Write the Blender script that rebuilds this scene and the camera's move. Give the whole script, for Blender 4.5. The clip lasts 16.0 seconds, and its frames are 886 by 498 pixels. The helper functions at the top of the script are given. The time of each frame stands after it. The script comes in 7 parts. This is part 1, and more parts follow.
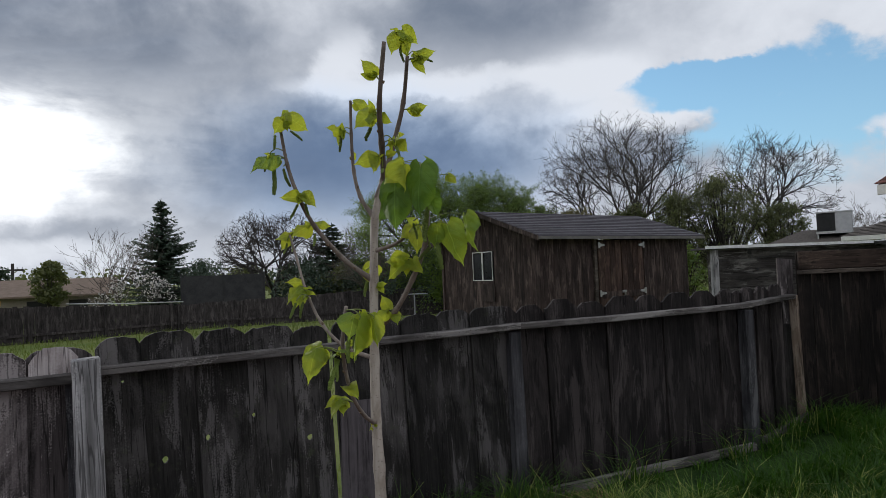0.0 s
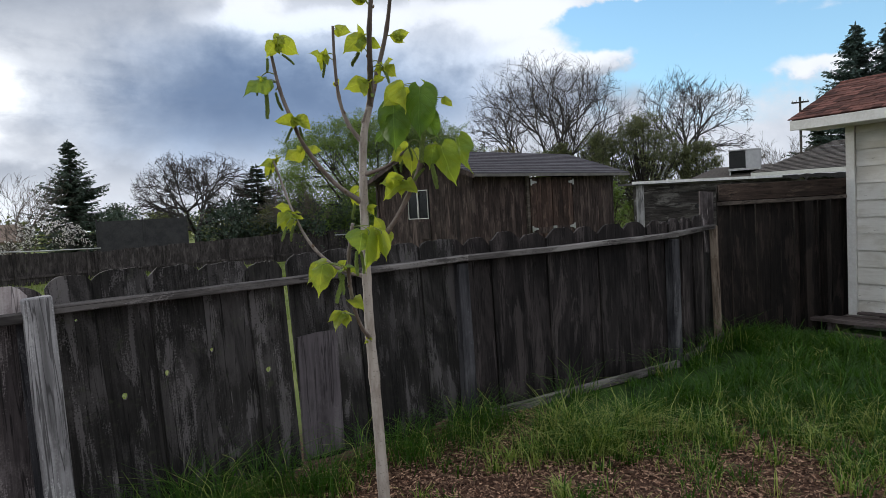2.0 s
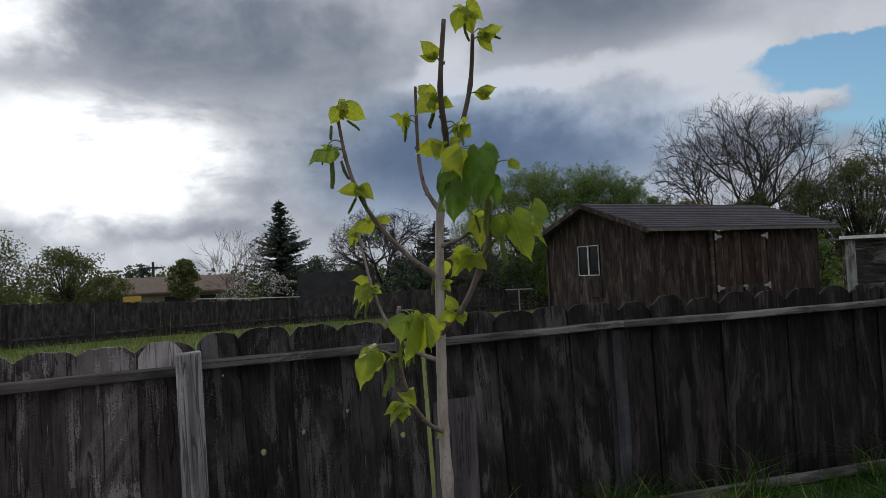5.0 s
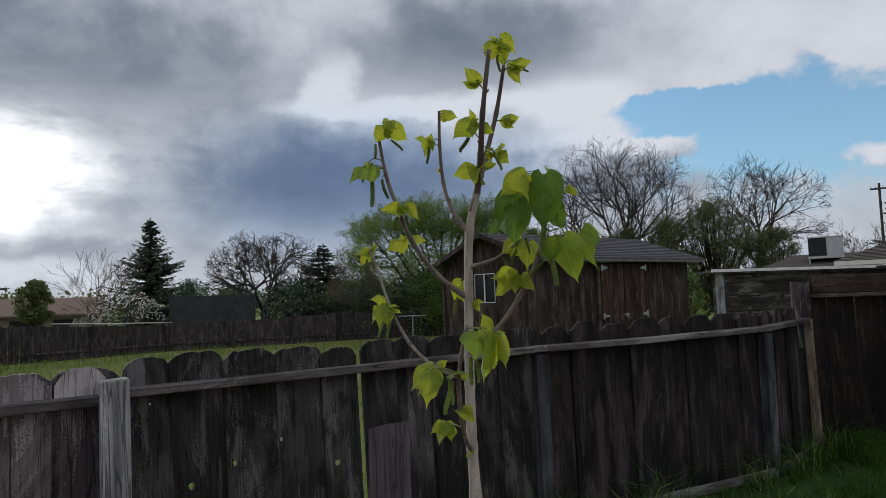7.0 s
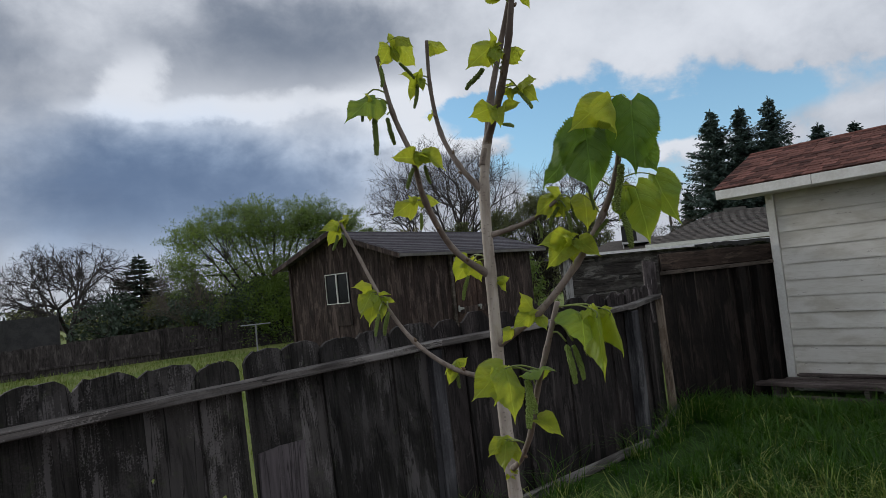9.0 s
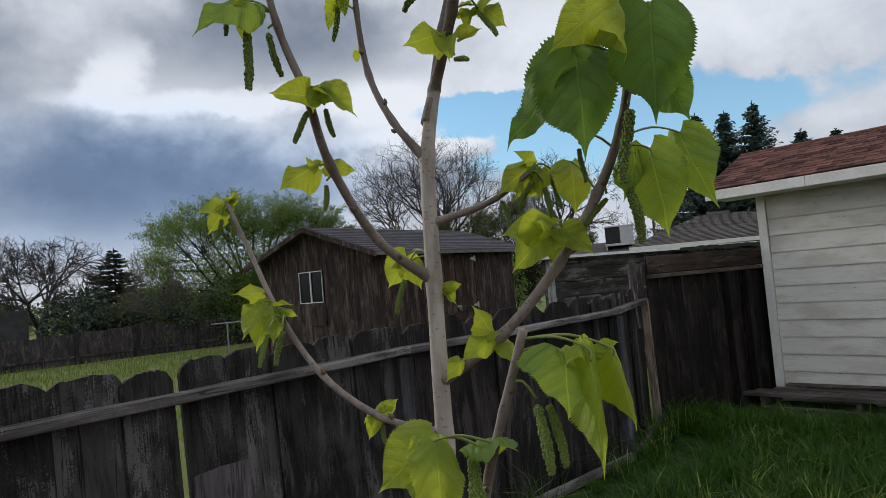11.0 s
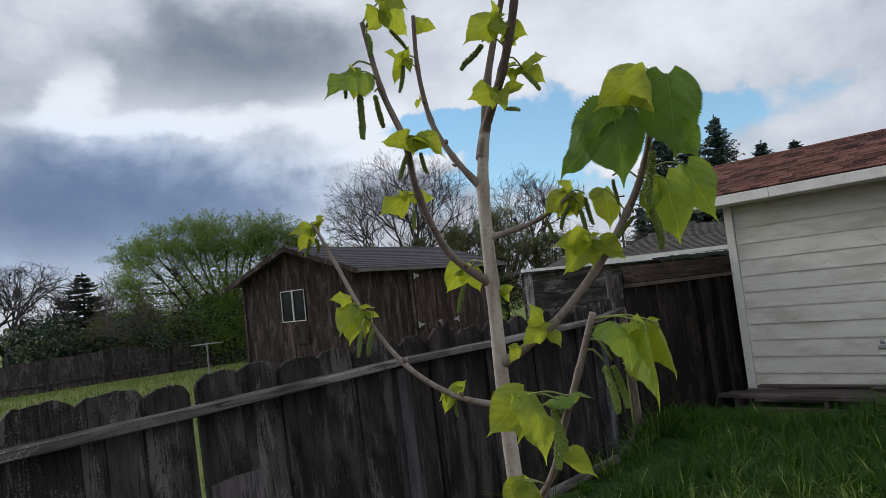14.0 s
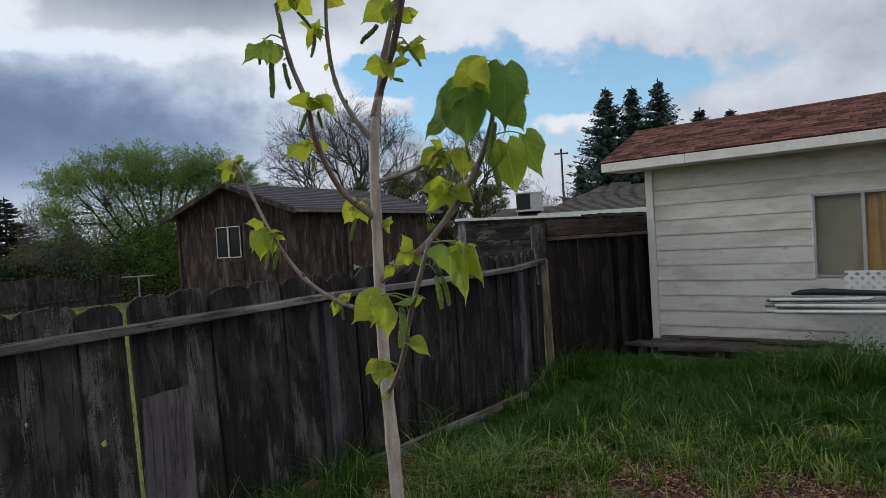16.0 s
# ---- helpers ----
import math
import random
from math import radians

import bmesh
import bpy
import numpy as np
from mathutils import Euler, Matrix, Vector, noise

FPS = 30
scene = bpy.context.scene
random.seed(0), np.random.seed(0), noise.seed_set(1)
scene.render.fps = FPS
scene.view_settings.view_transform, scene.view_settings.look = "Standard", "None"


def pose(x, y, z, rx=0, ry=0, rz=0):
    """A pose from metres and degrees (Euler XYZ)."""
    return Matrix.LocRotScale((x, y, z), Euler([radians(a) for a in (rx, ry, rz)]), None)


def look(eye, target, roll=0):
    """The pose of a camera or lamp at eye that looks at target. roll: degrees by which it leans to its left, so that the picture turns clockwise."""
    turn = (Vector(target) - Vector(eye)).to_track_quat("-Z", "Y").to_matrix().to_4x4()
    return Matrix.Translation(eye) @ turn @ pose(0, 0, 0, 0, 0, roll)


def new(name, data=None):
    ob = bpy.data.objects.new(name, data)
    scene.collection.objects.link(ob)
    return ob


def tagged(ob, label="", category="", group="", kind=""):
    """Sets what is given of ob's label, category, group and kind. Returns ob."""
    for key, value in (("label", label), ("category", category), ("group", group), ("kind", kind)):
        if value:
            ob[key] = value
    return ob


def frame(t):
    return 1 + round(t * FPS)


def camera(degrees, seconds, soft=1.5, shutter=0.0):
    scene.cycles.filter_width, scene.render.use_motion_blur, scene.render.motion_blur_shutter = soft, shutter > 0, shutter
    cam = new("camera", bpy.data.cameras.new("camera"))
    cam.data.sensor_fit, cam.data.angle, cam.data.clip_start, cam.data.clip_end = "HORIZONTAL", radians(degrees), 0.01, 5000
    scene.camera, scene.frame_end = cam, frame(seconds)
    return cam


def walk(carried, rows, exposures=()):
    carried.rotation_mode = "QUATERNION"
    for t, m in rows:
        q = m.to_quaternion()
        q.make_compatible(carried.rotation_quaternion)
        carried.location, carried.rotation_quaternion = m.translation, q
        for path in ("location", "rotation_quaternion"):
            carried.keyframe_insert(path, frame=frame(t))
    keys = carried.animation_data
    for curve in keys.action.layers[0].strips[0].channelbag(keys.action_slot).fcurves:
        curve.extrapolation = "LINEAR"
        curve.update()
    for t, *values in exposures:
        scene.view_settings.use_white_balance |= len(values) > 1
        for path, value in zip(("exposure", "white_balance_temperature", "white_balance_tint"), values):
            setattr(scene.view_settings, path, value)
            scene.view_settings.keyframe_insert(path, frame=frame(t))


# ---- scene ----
cam = camera(69.5, 16.0, soft=0.6)
PATH = [
    (0, (0.528, -0.309, 1.505), (0.028, 1.626, 1.58), -2.3),
    (0.5, (0.424, -0.379, 1.511), (-0.024, 1.568, 1.598), -3.2),
    (1, (0.356, -0.422, 1.488), (-0.025, 1.541, 1.533), -3.3),
    (1.5, (0.352, -0.439, 1.474), (0.096, 1.543, 1.403), -3.3),
    (2, (0.401, -0.423, 1.464), (0.116, 1.553, 1.345), -3.2),
    (2.5, (0.475, -0.375, 1.474), (0.028, 1.571, 1.357), -2.3),
    (3, (0.523, -0.269, 1.504), (-0.17, 1.607, 1.559), -0.7),
    (5.5, (0.575, -0.167, 1.506), (-0.245, 1.656, 1.579), -2.7),
    (6, (0.507, -0.19, 1.51), (-0.223, 1.67, 1.595), -1.8),
    (6.5, (0.371, -0.235, 1.511), (-0.137, 1.696, 1.631), -2.7),
    (7, (0.267, -0.303, 1.503), (-0.19, 1.639, 1.646), -1.9),
    (7.5, (0.184, -0.303, 1.474), (-0.206, 1.657, 1.554), -0.4),
    (8, (0.096, -0.188, 1.506), (-0.235, 1.781, 1.619), -3.8),
    (8.5, (0.022, -0.08, 1.496), (-0.294, 1.887, 1.666), -3.5),
    (9, (-0.128, -0.007, 1.486), (-0.058, 1.989, 1.597), -5.8),
    (11.5, (-0.014, 0.365, 1.493), (0.106, 2.358, 1.595), -4.9),
    (12, (0.002, 0.365, 1.5), (0.05, 2.365, 1.529), -5.3),
    (12.5, (-0.014, 0.348, 1.502), (-0.017, 2.348, 1.529), -5.1),
    (13, (-0.031, 0.315, 1.513), (-0.048, 2.313, 1.613), -5.1),
    (13.5, (-0.095, 0.242, 1.515), (-0.035, 2.234, 1.674), -5.2),
    (14, (-0.18, 0.158, 1.484), (0.032, 2.141, 1.63), -6.4),
    (14.5, (-0.242, 0.025, 1.468), (0.064, 1.997, 1.602), -5.4),
    (15, (-0.201, -0.081, 1.453), (0.088, 1.891, 1.617), -4.4),
    (15.5, (-0.117, -0.163, 1.418), (0.219, 1.808, 1.481), -2.8),
    (16, (-0.118, -0.114, 1.447), (0.257, 1.85, 1.415), -3.4),
]
walk(cam, [(t, look(eye, target, roll)) for t, eye, target, roll in PATH], exposures=[(t, e, 6150, 10) for t, e in ((0, -0.05), (1.0, 0.0), (2.0, 0.30), (2.5, 0.54), (3.0, 0.42), (5.5, -0.45), (7.0, -0.22), (8.0, 0.08), (9.0, -0.08), (11.5, 0.14), (12.5, 0.38), (13.0, 0.48), (13.5, 0.30), (14.0, 0.08), (16.0, 0.05))])

# ---- light ----
def rgb(r, g, b):
    return (r, g, b, 1.0)


def way(az, el):
    a, e = radians(az), radians(el)
    return Vector((math.sin(a) * math.cos(e), math.cos(a) * math.cos(e), math.sin(e)))


SUN_AZ, SUN_EL = -50.0, 13.0


class Nodes:
    """Short hand for building node trees."""

    def __init__(self, tree):
        self.t = tree
        tree.nodes.clear()

    def add(self, kind):
        return self.t.nodes.new(kind)

    def put(self, sock, v):
        if isinstance(v, bpy.types.NodeSocket):
            self.t.links.new(v, sock)
        elif v is not None:
            sock.default_value = v

    def math(self, op, a, b=None, c=None, clamp=False):
        n = self.add("ShaderNodeMath")
        n.operation, n.use_clamp = op, clamp
        for i, v in enumerate((a, b, c)):
            self.put(n.inputs[i], v)
        return n.outputs[0]

    def vmath(self, op, a, b=None, out=0):
        n = self.add("ShaderNodeVectorMath")
        n.operation = op
        self.put(n.inputs[0], a)
        self.put(n.inputs[1], b)
        return n.outputs[out]

    def mix(self, f, a, b, blend="MIX"):
        n = self.add("ShaderNodeMix")
        n.data_type, n.blend_type = "RGBA", blend
        self.put(n.inputs[0], f)
        self.put(n.inputs[6], a)
        self.put(n.inputs[7], b)
        return n.outputs[2]

    def ramp(self, f, lo, hi, a=0.0, b=1.0):
        n = self.add("ShaderNodeMapRange")
        n.interpolation_type = "SMOOTHSTEP"
        for i, v in enumerate((f, lo, hi, a, b)):
            self.put(n.inputs[i], v)
        return n.outputs[0]

    def noise(self, vec, scale, detail=4.0, rough=0.55, warp=0.0):
        n = self.add("ShaderNodeTexNoise")
        self.put(n.inputs["Vector"], vec)
        n.inputs["Scale"].default_value = scale
        n.inputs["Detail"].default_value = detail
        n.inputs["Roughness"].default_value = rough
        n.inputs["Distortion"].default_value = warp
        return n.outputs[0]

    def scaled(self, vec, x, y, z, off=(0, 0, 0)):
        n = self.add("ShaderNodeMapping")
        self.put(n.inputs["Vector"], vec)
        n.inputs["Scale"].default_value = (x, y, z)
        n.inputs["Location"].default_value = off
        return n.outputs[0]


def make_world():
    w = bpy.data.worlds.new("sky")
    scene.world = w
    w.use_nodes = True
    n = Nodes(w.node_tree)
    d = n.add("ShaderNodeTexCoord").outputs["Generated"]
    sky = n.add("ShaderNodeTexSky")
    sky.sky_type, sky.sun_disc = "NISHITA", False
    sky.sun_elevation, sky.sun_rotation = radians(SUN_EL), radians(SUN_AZ)
    blue = n.mix(1.0, sky.outputs[0], rgb(0.095, 0.138, 0.168), "MULTIPLY")
    sep = n.add("ShaderNodeSeparateXYZ")
    n.put(sep.inputs[0], d)
    puff = n.scaled(d, 1, 1, 1.3)
    fine = n.noise(n.scaled(puff, 1, 1, 1, (3.1, 1.7, 0.4)), 9.0, 8.0, 0.58, 0.15)
    tone = n.noise(n.scaled(puff, 1, 1, 1, (5.3, 8.8, 2.0)), 3.6, 7.0, 0.55, 0.2)
    roll = n.noise(n.scaled(puff, 1, 1, 1, (1.3, 4.8, 7.0)), 5.2, 7.0, 0.58, 0.2)
    # bearing and height over the horizon in degrees, made uneven by the noise
    az = n.math("MULTIPLY", n.math("ARCTAN2", sep.outputs[0], sep.outputs[1]), 57.2958)
    el = n.math("MULTIPLY", n.math("ARCSINE", sep.outputs[2]), 57.2958)
    az = n.math("ADD", az, n.math("MULTIPLY", n.math("SUBTRACT", roll, 0.5), 13.0))
    el = n.math("ADD", el, n.math("MULTIPLY", n.math("SUBTRACT", n.math("ADD", n.math("MULTIPLY", tone, 0.5), n.math("MULTIPLY", fine, 0.5)), 0.5), 8.0))

    def bank(a, e, ra, re, soft=0.6):
        """A ragged oval bank of cloud about a bearing and a height."""
        x = n.math("DIVIDE", n.math("SUBTRACT", az, a), ra)
        y = n.math("DIVIDE", n.math("SUBTRACT", el, e), re)
        q = n.math("SQRT", n.math("ADD", n.math("MULTIPLY", x, x), n.math("MULTIPLY", y, y)))
        return n.ramp(q, 1.0 + soft, 1.0 - soft)

    def plus(v, banks):
        for a, e, ra, re, k, *soft in banks:
            v = n.math("ADD", v, n.math("MULTIPLY", bank(a, e, ra, re, *soft), k))
        return v

    # openings in the deck and the fragments that float in them
    cover = n.math("ADD", 1.55, n.math("MULTIPLY", n.math("SUBTRACT", fine, 0.5), 2.9))
    cover = plus(cover, ((7, 15.2, 6.5, 1.9, -1.5), (16, 13.6, 12, 3.6, -1.5), (21, 9, 13, 4.2, -1.1), (33, 12.2, 9, 1.7, -0.95),
                         (2, 12.8, 7, 1.0, 0.8), (14, 12.6, 2.2, 0.8, 0.7), (22.5, 9.6, 3.2, 0.8, 0.8), (8, 12.0, 5, 0.8, 0.4), (4, 14.6, 3, 0.5, 0.5), (9, 17.4, 4, 0.7, 0.5), (27, 12.2, 5, 0.8, 0.35)))
    cov = n.ramp(cover, 0.12, 0.95)
    # light edges and grey bellies
    t = n.math("ADD", 0.61, n.math("ADD", n.math("MULTIPLY", n.math("SUBTRACT", tone, 0.5), 0.6), n.math("MULTIPLY", n.math("SUBTRACT", fine, 0.5), 0.55)))
    t = plus(t, ((-42, 20, 16, 4.6, -0.36, 0.75), (-9, 22, 12, 3.4, -0.34, 0.75), (-25, 10.2, 16, 4.2, -0.44, 0.9), (-12, 11, 7, 2.4, -0.14, 0.9), (-50, 4.4, 14, 0.9, -0.16), (-48, 2.4, 8, 0.9, 0.3),
                 (-53, 9, 8, 3.8, 0.6, 0.85), (-62, 22, 6, 4, 0.7), (-23.5, 18.5, 1.9, 2.7, 0.36), (-15, 16.7, 10, 0.9, 0.36), (-1, 16.3, 4.5, 2.0, 0.34),
                 (2, 12.9, 7, 1.0, 0.35), (4, 9.8, 9, 2.3, -0.30), (-2, 12.5, 5, 4, 0.16), (25, 20, 18, 4.5, 0.14), (22.5, 9.6, 3.2, 0.8, 0.25), (14, 12.6, 2.2, 0.8, 0.25)))
    behind = n.vmath("DOT_PRODUCT", d, way(130, 40), out=1)
    t = n.math("ADD", t, n.ramp(behind, 0.0, 1.0, 0.0, 0.22))
    lit = n.ramp(t, 0.02, 0.98)
    cloud = n.mix(lit, rgb(0.172, 0.205, 0.264), rgb(0.80, 0.81, 0.835))
    cloud = n.mix(n.math("MULTIPLY", bank(-20, 10, 15, 5.5), 0.85), cloud, n.mix(1.0, cloud, rgb(0.79, 0.97, 1.20), "MULTIPLY"))
    # the veiled sun: bright rifts between flat grey streaks
    streak = n.noise(n.scaled(d, 2.0, 2.0, 7.0, (2.2, 0.6, 1.1)), 3.2, 6.0, 0.6, 0.3)
    rift = n.ramp(n.math("ADD", n.math("MULTIPLY", streak, 0.7), n.math("MULTIPLY", fine, 0.3)), 0.36, 0.56, 0.2, 1.0)
    glow = plus(0.0, ((-54, 10.2, 9, 4.0, 0.9, 0.7), (-52, 11, 15, 5, 0.16, 0.9), (-62, 22, 6, 4, 0.6)))
    glow = n.math("MULTIPLY", glow, rift)
    cloud = n.mix(1.0, cloud, n.mix(glow, rgb(0, 0, 0), rgb(1.5, 1.44, 1.30)), "ADD")
    # faint shafts that fan out below the veiled sun
    da = n.math("SUBTRACT", az, -58.0)
    de = n.math("SUBTRACT", 15.0, el)
    fan = n.add("ShaderNodeCombineXYZ")
    n.put(fan.inputs[0], n.math("ARCTAN2", de, da))
    shaft = n.noise(fan.outputs[0], 5.5, 3.0, 0.6)
    reach = n.math("SQRT", n.math("ADD", n.math("MULTIPLY", da, da), n.math("MULTIPLY", de, de)))
    shaft = n.math("MULTIPLY", n.math("SUBTRACT", shaft, 0.5), n.math("MULTIPLY", n.ramp(reach, 5.0, 12.0), n.ramp(reach, 42.0, 18.0)))
    cloud = n.mix(1.0, cloud, n.mix(n.math("ADD", 0.5, n.math("MULTIPLY", shaft, 0.9), clamp=True), rgb(0.72, 0.72, 0.73), rgb(1.28, 1.28, 1.27)), "MULTIPLY")
    # thin haze low in the openings
    blue = n.mix(n.ramp(sep.outputs[2], 0.36, 0.02, 0.25, 0.65), blue, rgb(0.47, 0.72, 0.90))
    both = n.mix(cov, blue, cloud)
    # below the horizon
    both = n.mix(n.ramp(sep.outputs[2], -0.02, 0.0), rgb(0.06, 0.06, 0.05), both)
    bg = n.add("ShaderNodeBackground")
    n.put(bg.inputs[0], both)
    bg.inputs[1].default_value = 1.0
    out = n.add("ShaderNodeOutputWorld")
    n.put(out.inputs[0], bg.outputs[0])


make_world()
sun = new("sun", bpy.data.lights.new("sun", "SUN"))
sun.data.energy, sun.data.angle, sun.data.color = 1.3, radians(14), (1.0, 0.93, 0.82)
sun.matrix_world = look(way(SUN_AZ, SUN_EL) * 50, (0, 0, 0))


# ---- materials ----
def material(name):
    m = bpy.data.materials.new(name)
    m.use_nodes = True
    n = Nodes(m.node_tree)
    out = n.add("ShaderNodeOutputMaterial")
    b = n.add("ShaderNodeBsdfPrincipled")
    n.put(out.inputs[0], b.outputs[0])
    return m, n, b, out


def bump(n, b, height, strength=0.4, distance=0.01):
    u = n.add("ShaderNodeBump")
    u.inputs["Strength"].default_value = strength
    u.inputs["Distance"].default_value = distance
    n.put(u.inputs["Height"], height)
    n.put(b.inputs["Normal"], u.outputs[0])


def wood(name, dark, mid, pale, rough=0.85, grain=60.0, axis="Z", stain=0.5, spread=0.35, moss=None):
    """Weathered board: grain along one local axis, tone by piece, stains and bare streaks."""
    m, n, b, _ = material(name)
    co = n.add("ShaderNodeTexCoord").outputs["Object"]
    rnd = n.add("ShaderNodeObjectInfo").outputs["Random"]
    off = n.add("ShaderNodeCombineXYZ")
    n.put(off.inputs[0], n.math("MULTIPLY", rnd, 37.0))
    n.put(off.inputs[2], n.math("MULTIPLY", rnd, 91.0))
    co = n.vmath("ADD", co, off.outputs[0])
    s = {"X": (0.035, 1, 1), "Y": (1, 0.035, 1), "Z": (1, 1, 0.035)}[axis]
    g = n.noise(n.scaled(co, *s), grain, 5.0, 0.65, 0.4)
    mid2 = tuple(0.55 * a + 0.45 * b for a, b in zip(mid, pale))
    s2 = tuple(0.22 if v < 0.5 else 1.0 for v in s)
    st = n.noise(n.scaled(co, *s2), 9.0, 5.0, 0.6, 0.6)
    fine = n.noise(co, 120.0, 3.0, 0.6)
    hair = n.noise(n.scaled(co, *tuple(0.02 if v < 0.5 else 1.0 for v in s)), 190.0, 3.0, 0.7, 0.2)
    torn = n.math("ADD", n.math("MULTIPLY", n.math("SUBTRACT", hair, 0.5), 0.24), n.math("MULTIPLY", n.math("SUBTRACT", fine, 0.5), 0.26))
    c = n.mix(n.ramp(n.math("ADD", n.math("MULTIPLY", g, 0.6), n.math("MULTIPLY", n.noise(co, 2.4, 4.0, 0.6, 0.5), 0.4)), 0.36, 0.64), dark, mid)
    blot = n.noise(n.scaled(co, *tuple(0.5 if v < 0.5 else 1.0 for v in s)), 3.2, 5.0, 0.62, 0.8)
    c = n.mix(n.math("MULTIPLY", n.ramp(n.math("ADD", blot, torn), 0.47, 0.63), stain), c, mid2)
    c = n.mix(n.math("MULTIPLY", n.ramp(n.math("ADD", st, torn), 0.545, 0.60), stain), c, pale)
    fleck = n.noise(n.scaled(co, *tuple(0.12 if v < 0.5 else 1.0 for v in s)), 34.0, 3.0, 0.6, 0.3)
    c = n.mix(n.math("MULTIPLY", n.ramp(fleck, 0.70, 0.74), stain * 1.2, clamp=True), c, pale)
    c = n.mix(n.math("MULTIPLY", n.ramp(st, 0.48, 0.28), 0.7), c, tuple(v * 0.4 for v in dark[:3]) + (1,))
    # drying cracks along the grain
    crack = n.noise(n.scaled(co, *tuple(0.04 if v < 0.5 else 1.0 for v in s)), 17.0, 3.0, 0.5, 0.3)
    crack = n.ramp(n.math("ABSOLUTE", n.math("SUBTRACT", crack, 0.5)), 0.012, 0.003)
    c = n.mix(n.math("MULTIPLY", crack, 0.8), c, tuple(v * 0.35 for v in dark[:3]) + (1,))
    if moss:
        c = n.mix(n.math("MULTIPLY", n.ramp(n.noise(co, 14.0, 5.0, 0.7), 0.55, 0.72), 0.5), c, moss)
    tone = n.math("ADD", 1.0 - spread / 2, n.math("MULTIPLY", rnd, spread))
    h = n.add("ShaderNodeHueSaturation")
    n.put(h.inputs["Color"], c)
    n.put(h.inputs["Value"], tone)
    n.put(b.inputs["Base Color"], h.outputs[0])
    b.inputs["Roughness"].default_value = rough
    b.inputs["Specular IOR Level"].default_value = 0.25
    bump(n, b, n.math("ADD", n.math("SUBTRACT", n.math("MULTIPLY", g, 0.5), n.math("MULTIPLY", crack, 0.6)), n.math("ADD", n.math("MULTIPLY", hair, 0.35), n.math("MULTIPLY", fine, 0.15))), 0.8, 0.004)
    return m


def plain(name, a, c, rough=0.6, scale=8.0, metal=0.0, strength=0.25, dist=0.003, spec=0.4, by_object=0.0, by_island=0.0):
    m, n, b, _ = material(name)
    co = n.add("ShaderNodeTexCoord").outputs["Object"]
    f = n.math("ADD", n.math("MULTIPLY", n.noise(co, scale, 5.0, 0.6), 0.6), n.math("MULTIPLY", n.noise(co, scale * 7, 4.0, 0.6), 0.4))
    col = n.mix(n.ramp(f, 0.35, 0.65), a, c)
    if by_object or by_island:
        src = n.add("ShaderNodeObjectInfo").outputs["Random"] if by_object else n.add("ShaderNodeNewGeometry").outputs["Random Per Island"]
        k = by_object or by_island
        h = n.add("ShaderNodeHueSaturation")
        n.put(h.inputs["Color"], col)
        n.put(h.inputs["Value"], n.math("ADD", 1.0 - k / 2, n.math("MULTIPLY", src, k)))
        col = h.outputs[0]
    n.put(b.inputs["Base Color"], col)
    b.inputs["Roughness"].default_value = rough
    b.inputs["Metallic"].default_value = metal
    b.inputs["Specular IOR Level"].default_value = spec
    bump(n, b, f, strength, dist)
    return m


def bark(name, a, c):
    """Smooth young bark with pale breathing pores and darker scars, its shade higher up painted in."""
    m, n, b, _ = material(name)
    co = n.add("ShaderNodeTexCoord").outputs["Object"]
    f = n.noise(n.scaled(co, 1, 1, 0.25), 45.0, 5.0, 0.65, 0.3)
    blot = n.noise(co, 11.0, 4.0, 0.6)
    v = n.add("ShaderNodeTexVoronoi")
    n.put(v.inputs["Vector"], n.scaled(co, 0.8, 0.8, 1.5))
    v.inputs["Scale"].default_value = 105.0
    pore = n.ramp(v.outputs["Distance"], 0.25, 0.12)
    col = n.mix(n.ramp(f, 0.35, 0.65), a, c)
    col = n.mix(n.math("MULTIPLY", n.ramp(blot, 0.52, 0.70), 0.5), col, tuple(q * 0.6 for q in a[:3]) + (1,))
    col = n.mix(n.math("MULTIPLY", pore, 0.5), col, tuple(q * 0.42 for q in a[:3]) + (1,))
    # higher up: browner young wood, and its backlit shade put into the colour
    sep = n.add("ShaderNodeSeparateXYZ")
    n.put(sep.inputs[0], co)
    young = n.ramp(n.math("ADD", sep.outputs[2], n.math("MULTIPLY", n.math("SUBTRACT", blot, 0.5), 0.25)), 1.52, 1.90, 0.0, 0.8)
    col = n.mix(young, col, n.mix(1.0, col, rgb(0.40, 0.36, 0.33), "MULTIPLY"))
    n.put(b.inputs["Base Color"], col)
    b.inputs["Roughness"].default_value = 0.7
    b.inputs["Specular IOR Level"].default_value = 0.3
    bump(n, b, n.math("ADD", f, n.math("MULTIPLY", pore, 0.8)), 0.45, 0.002)
    return m


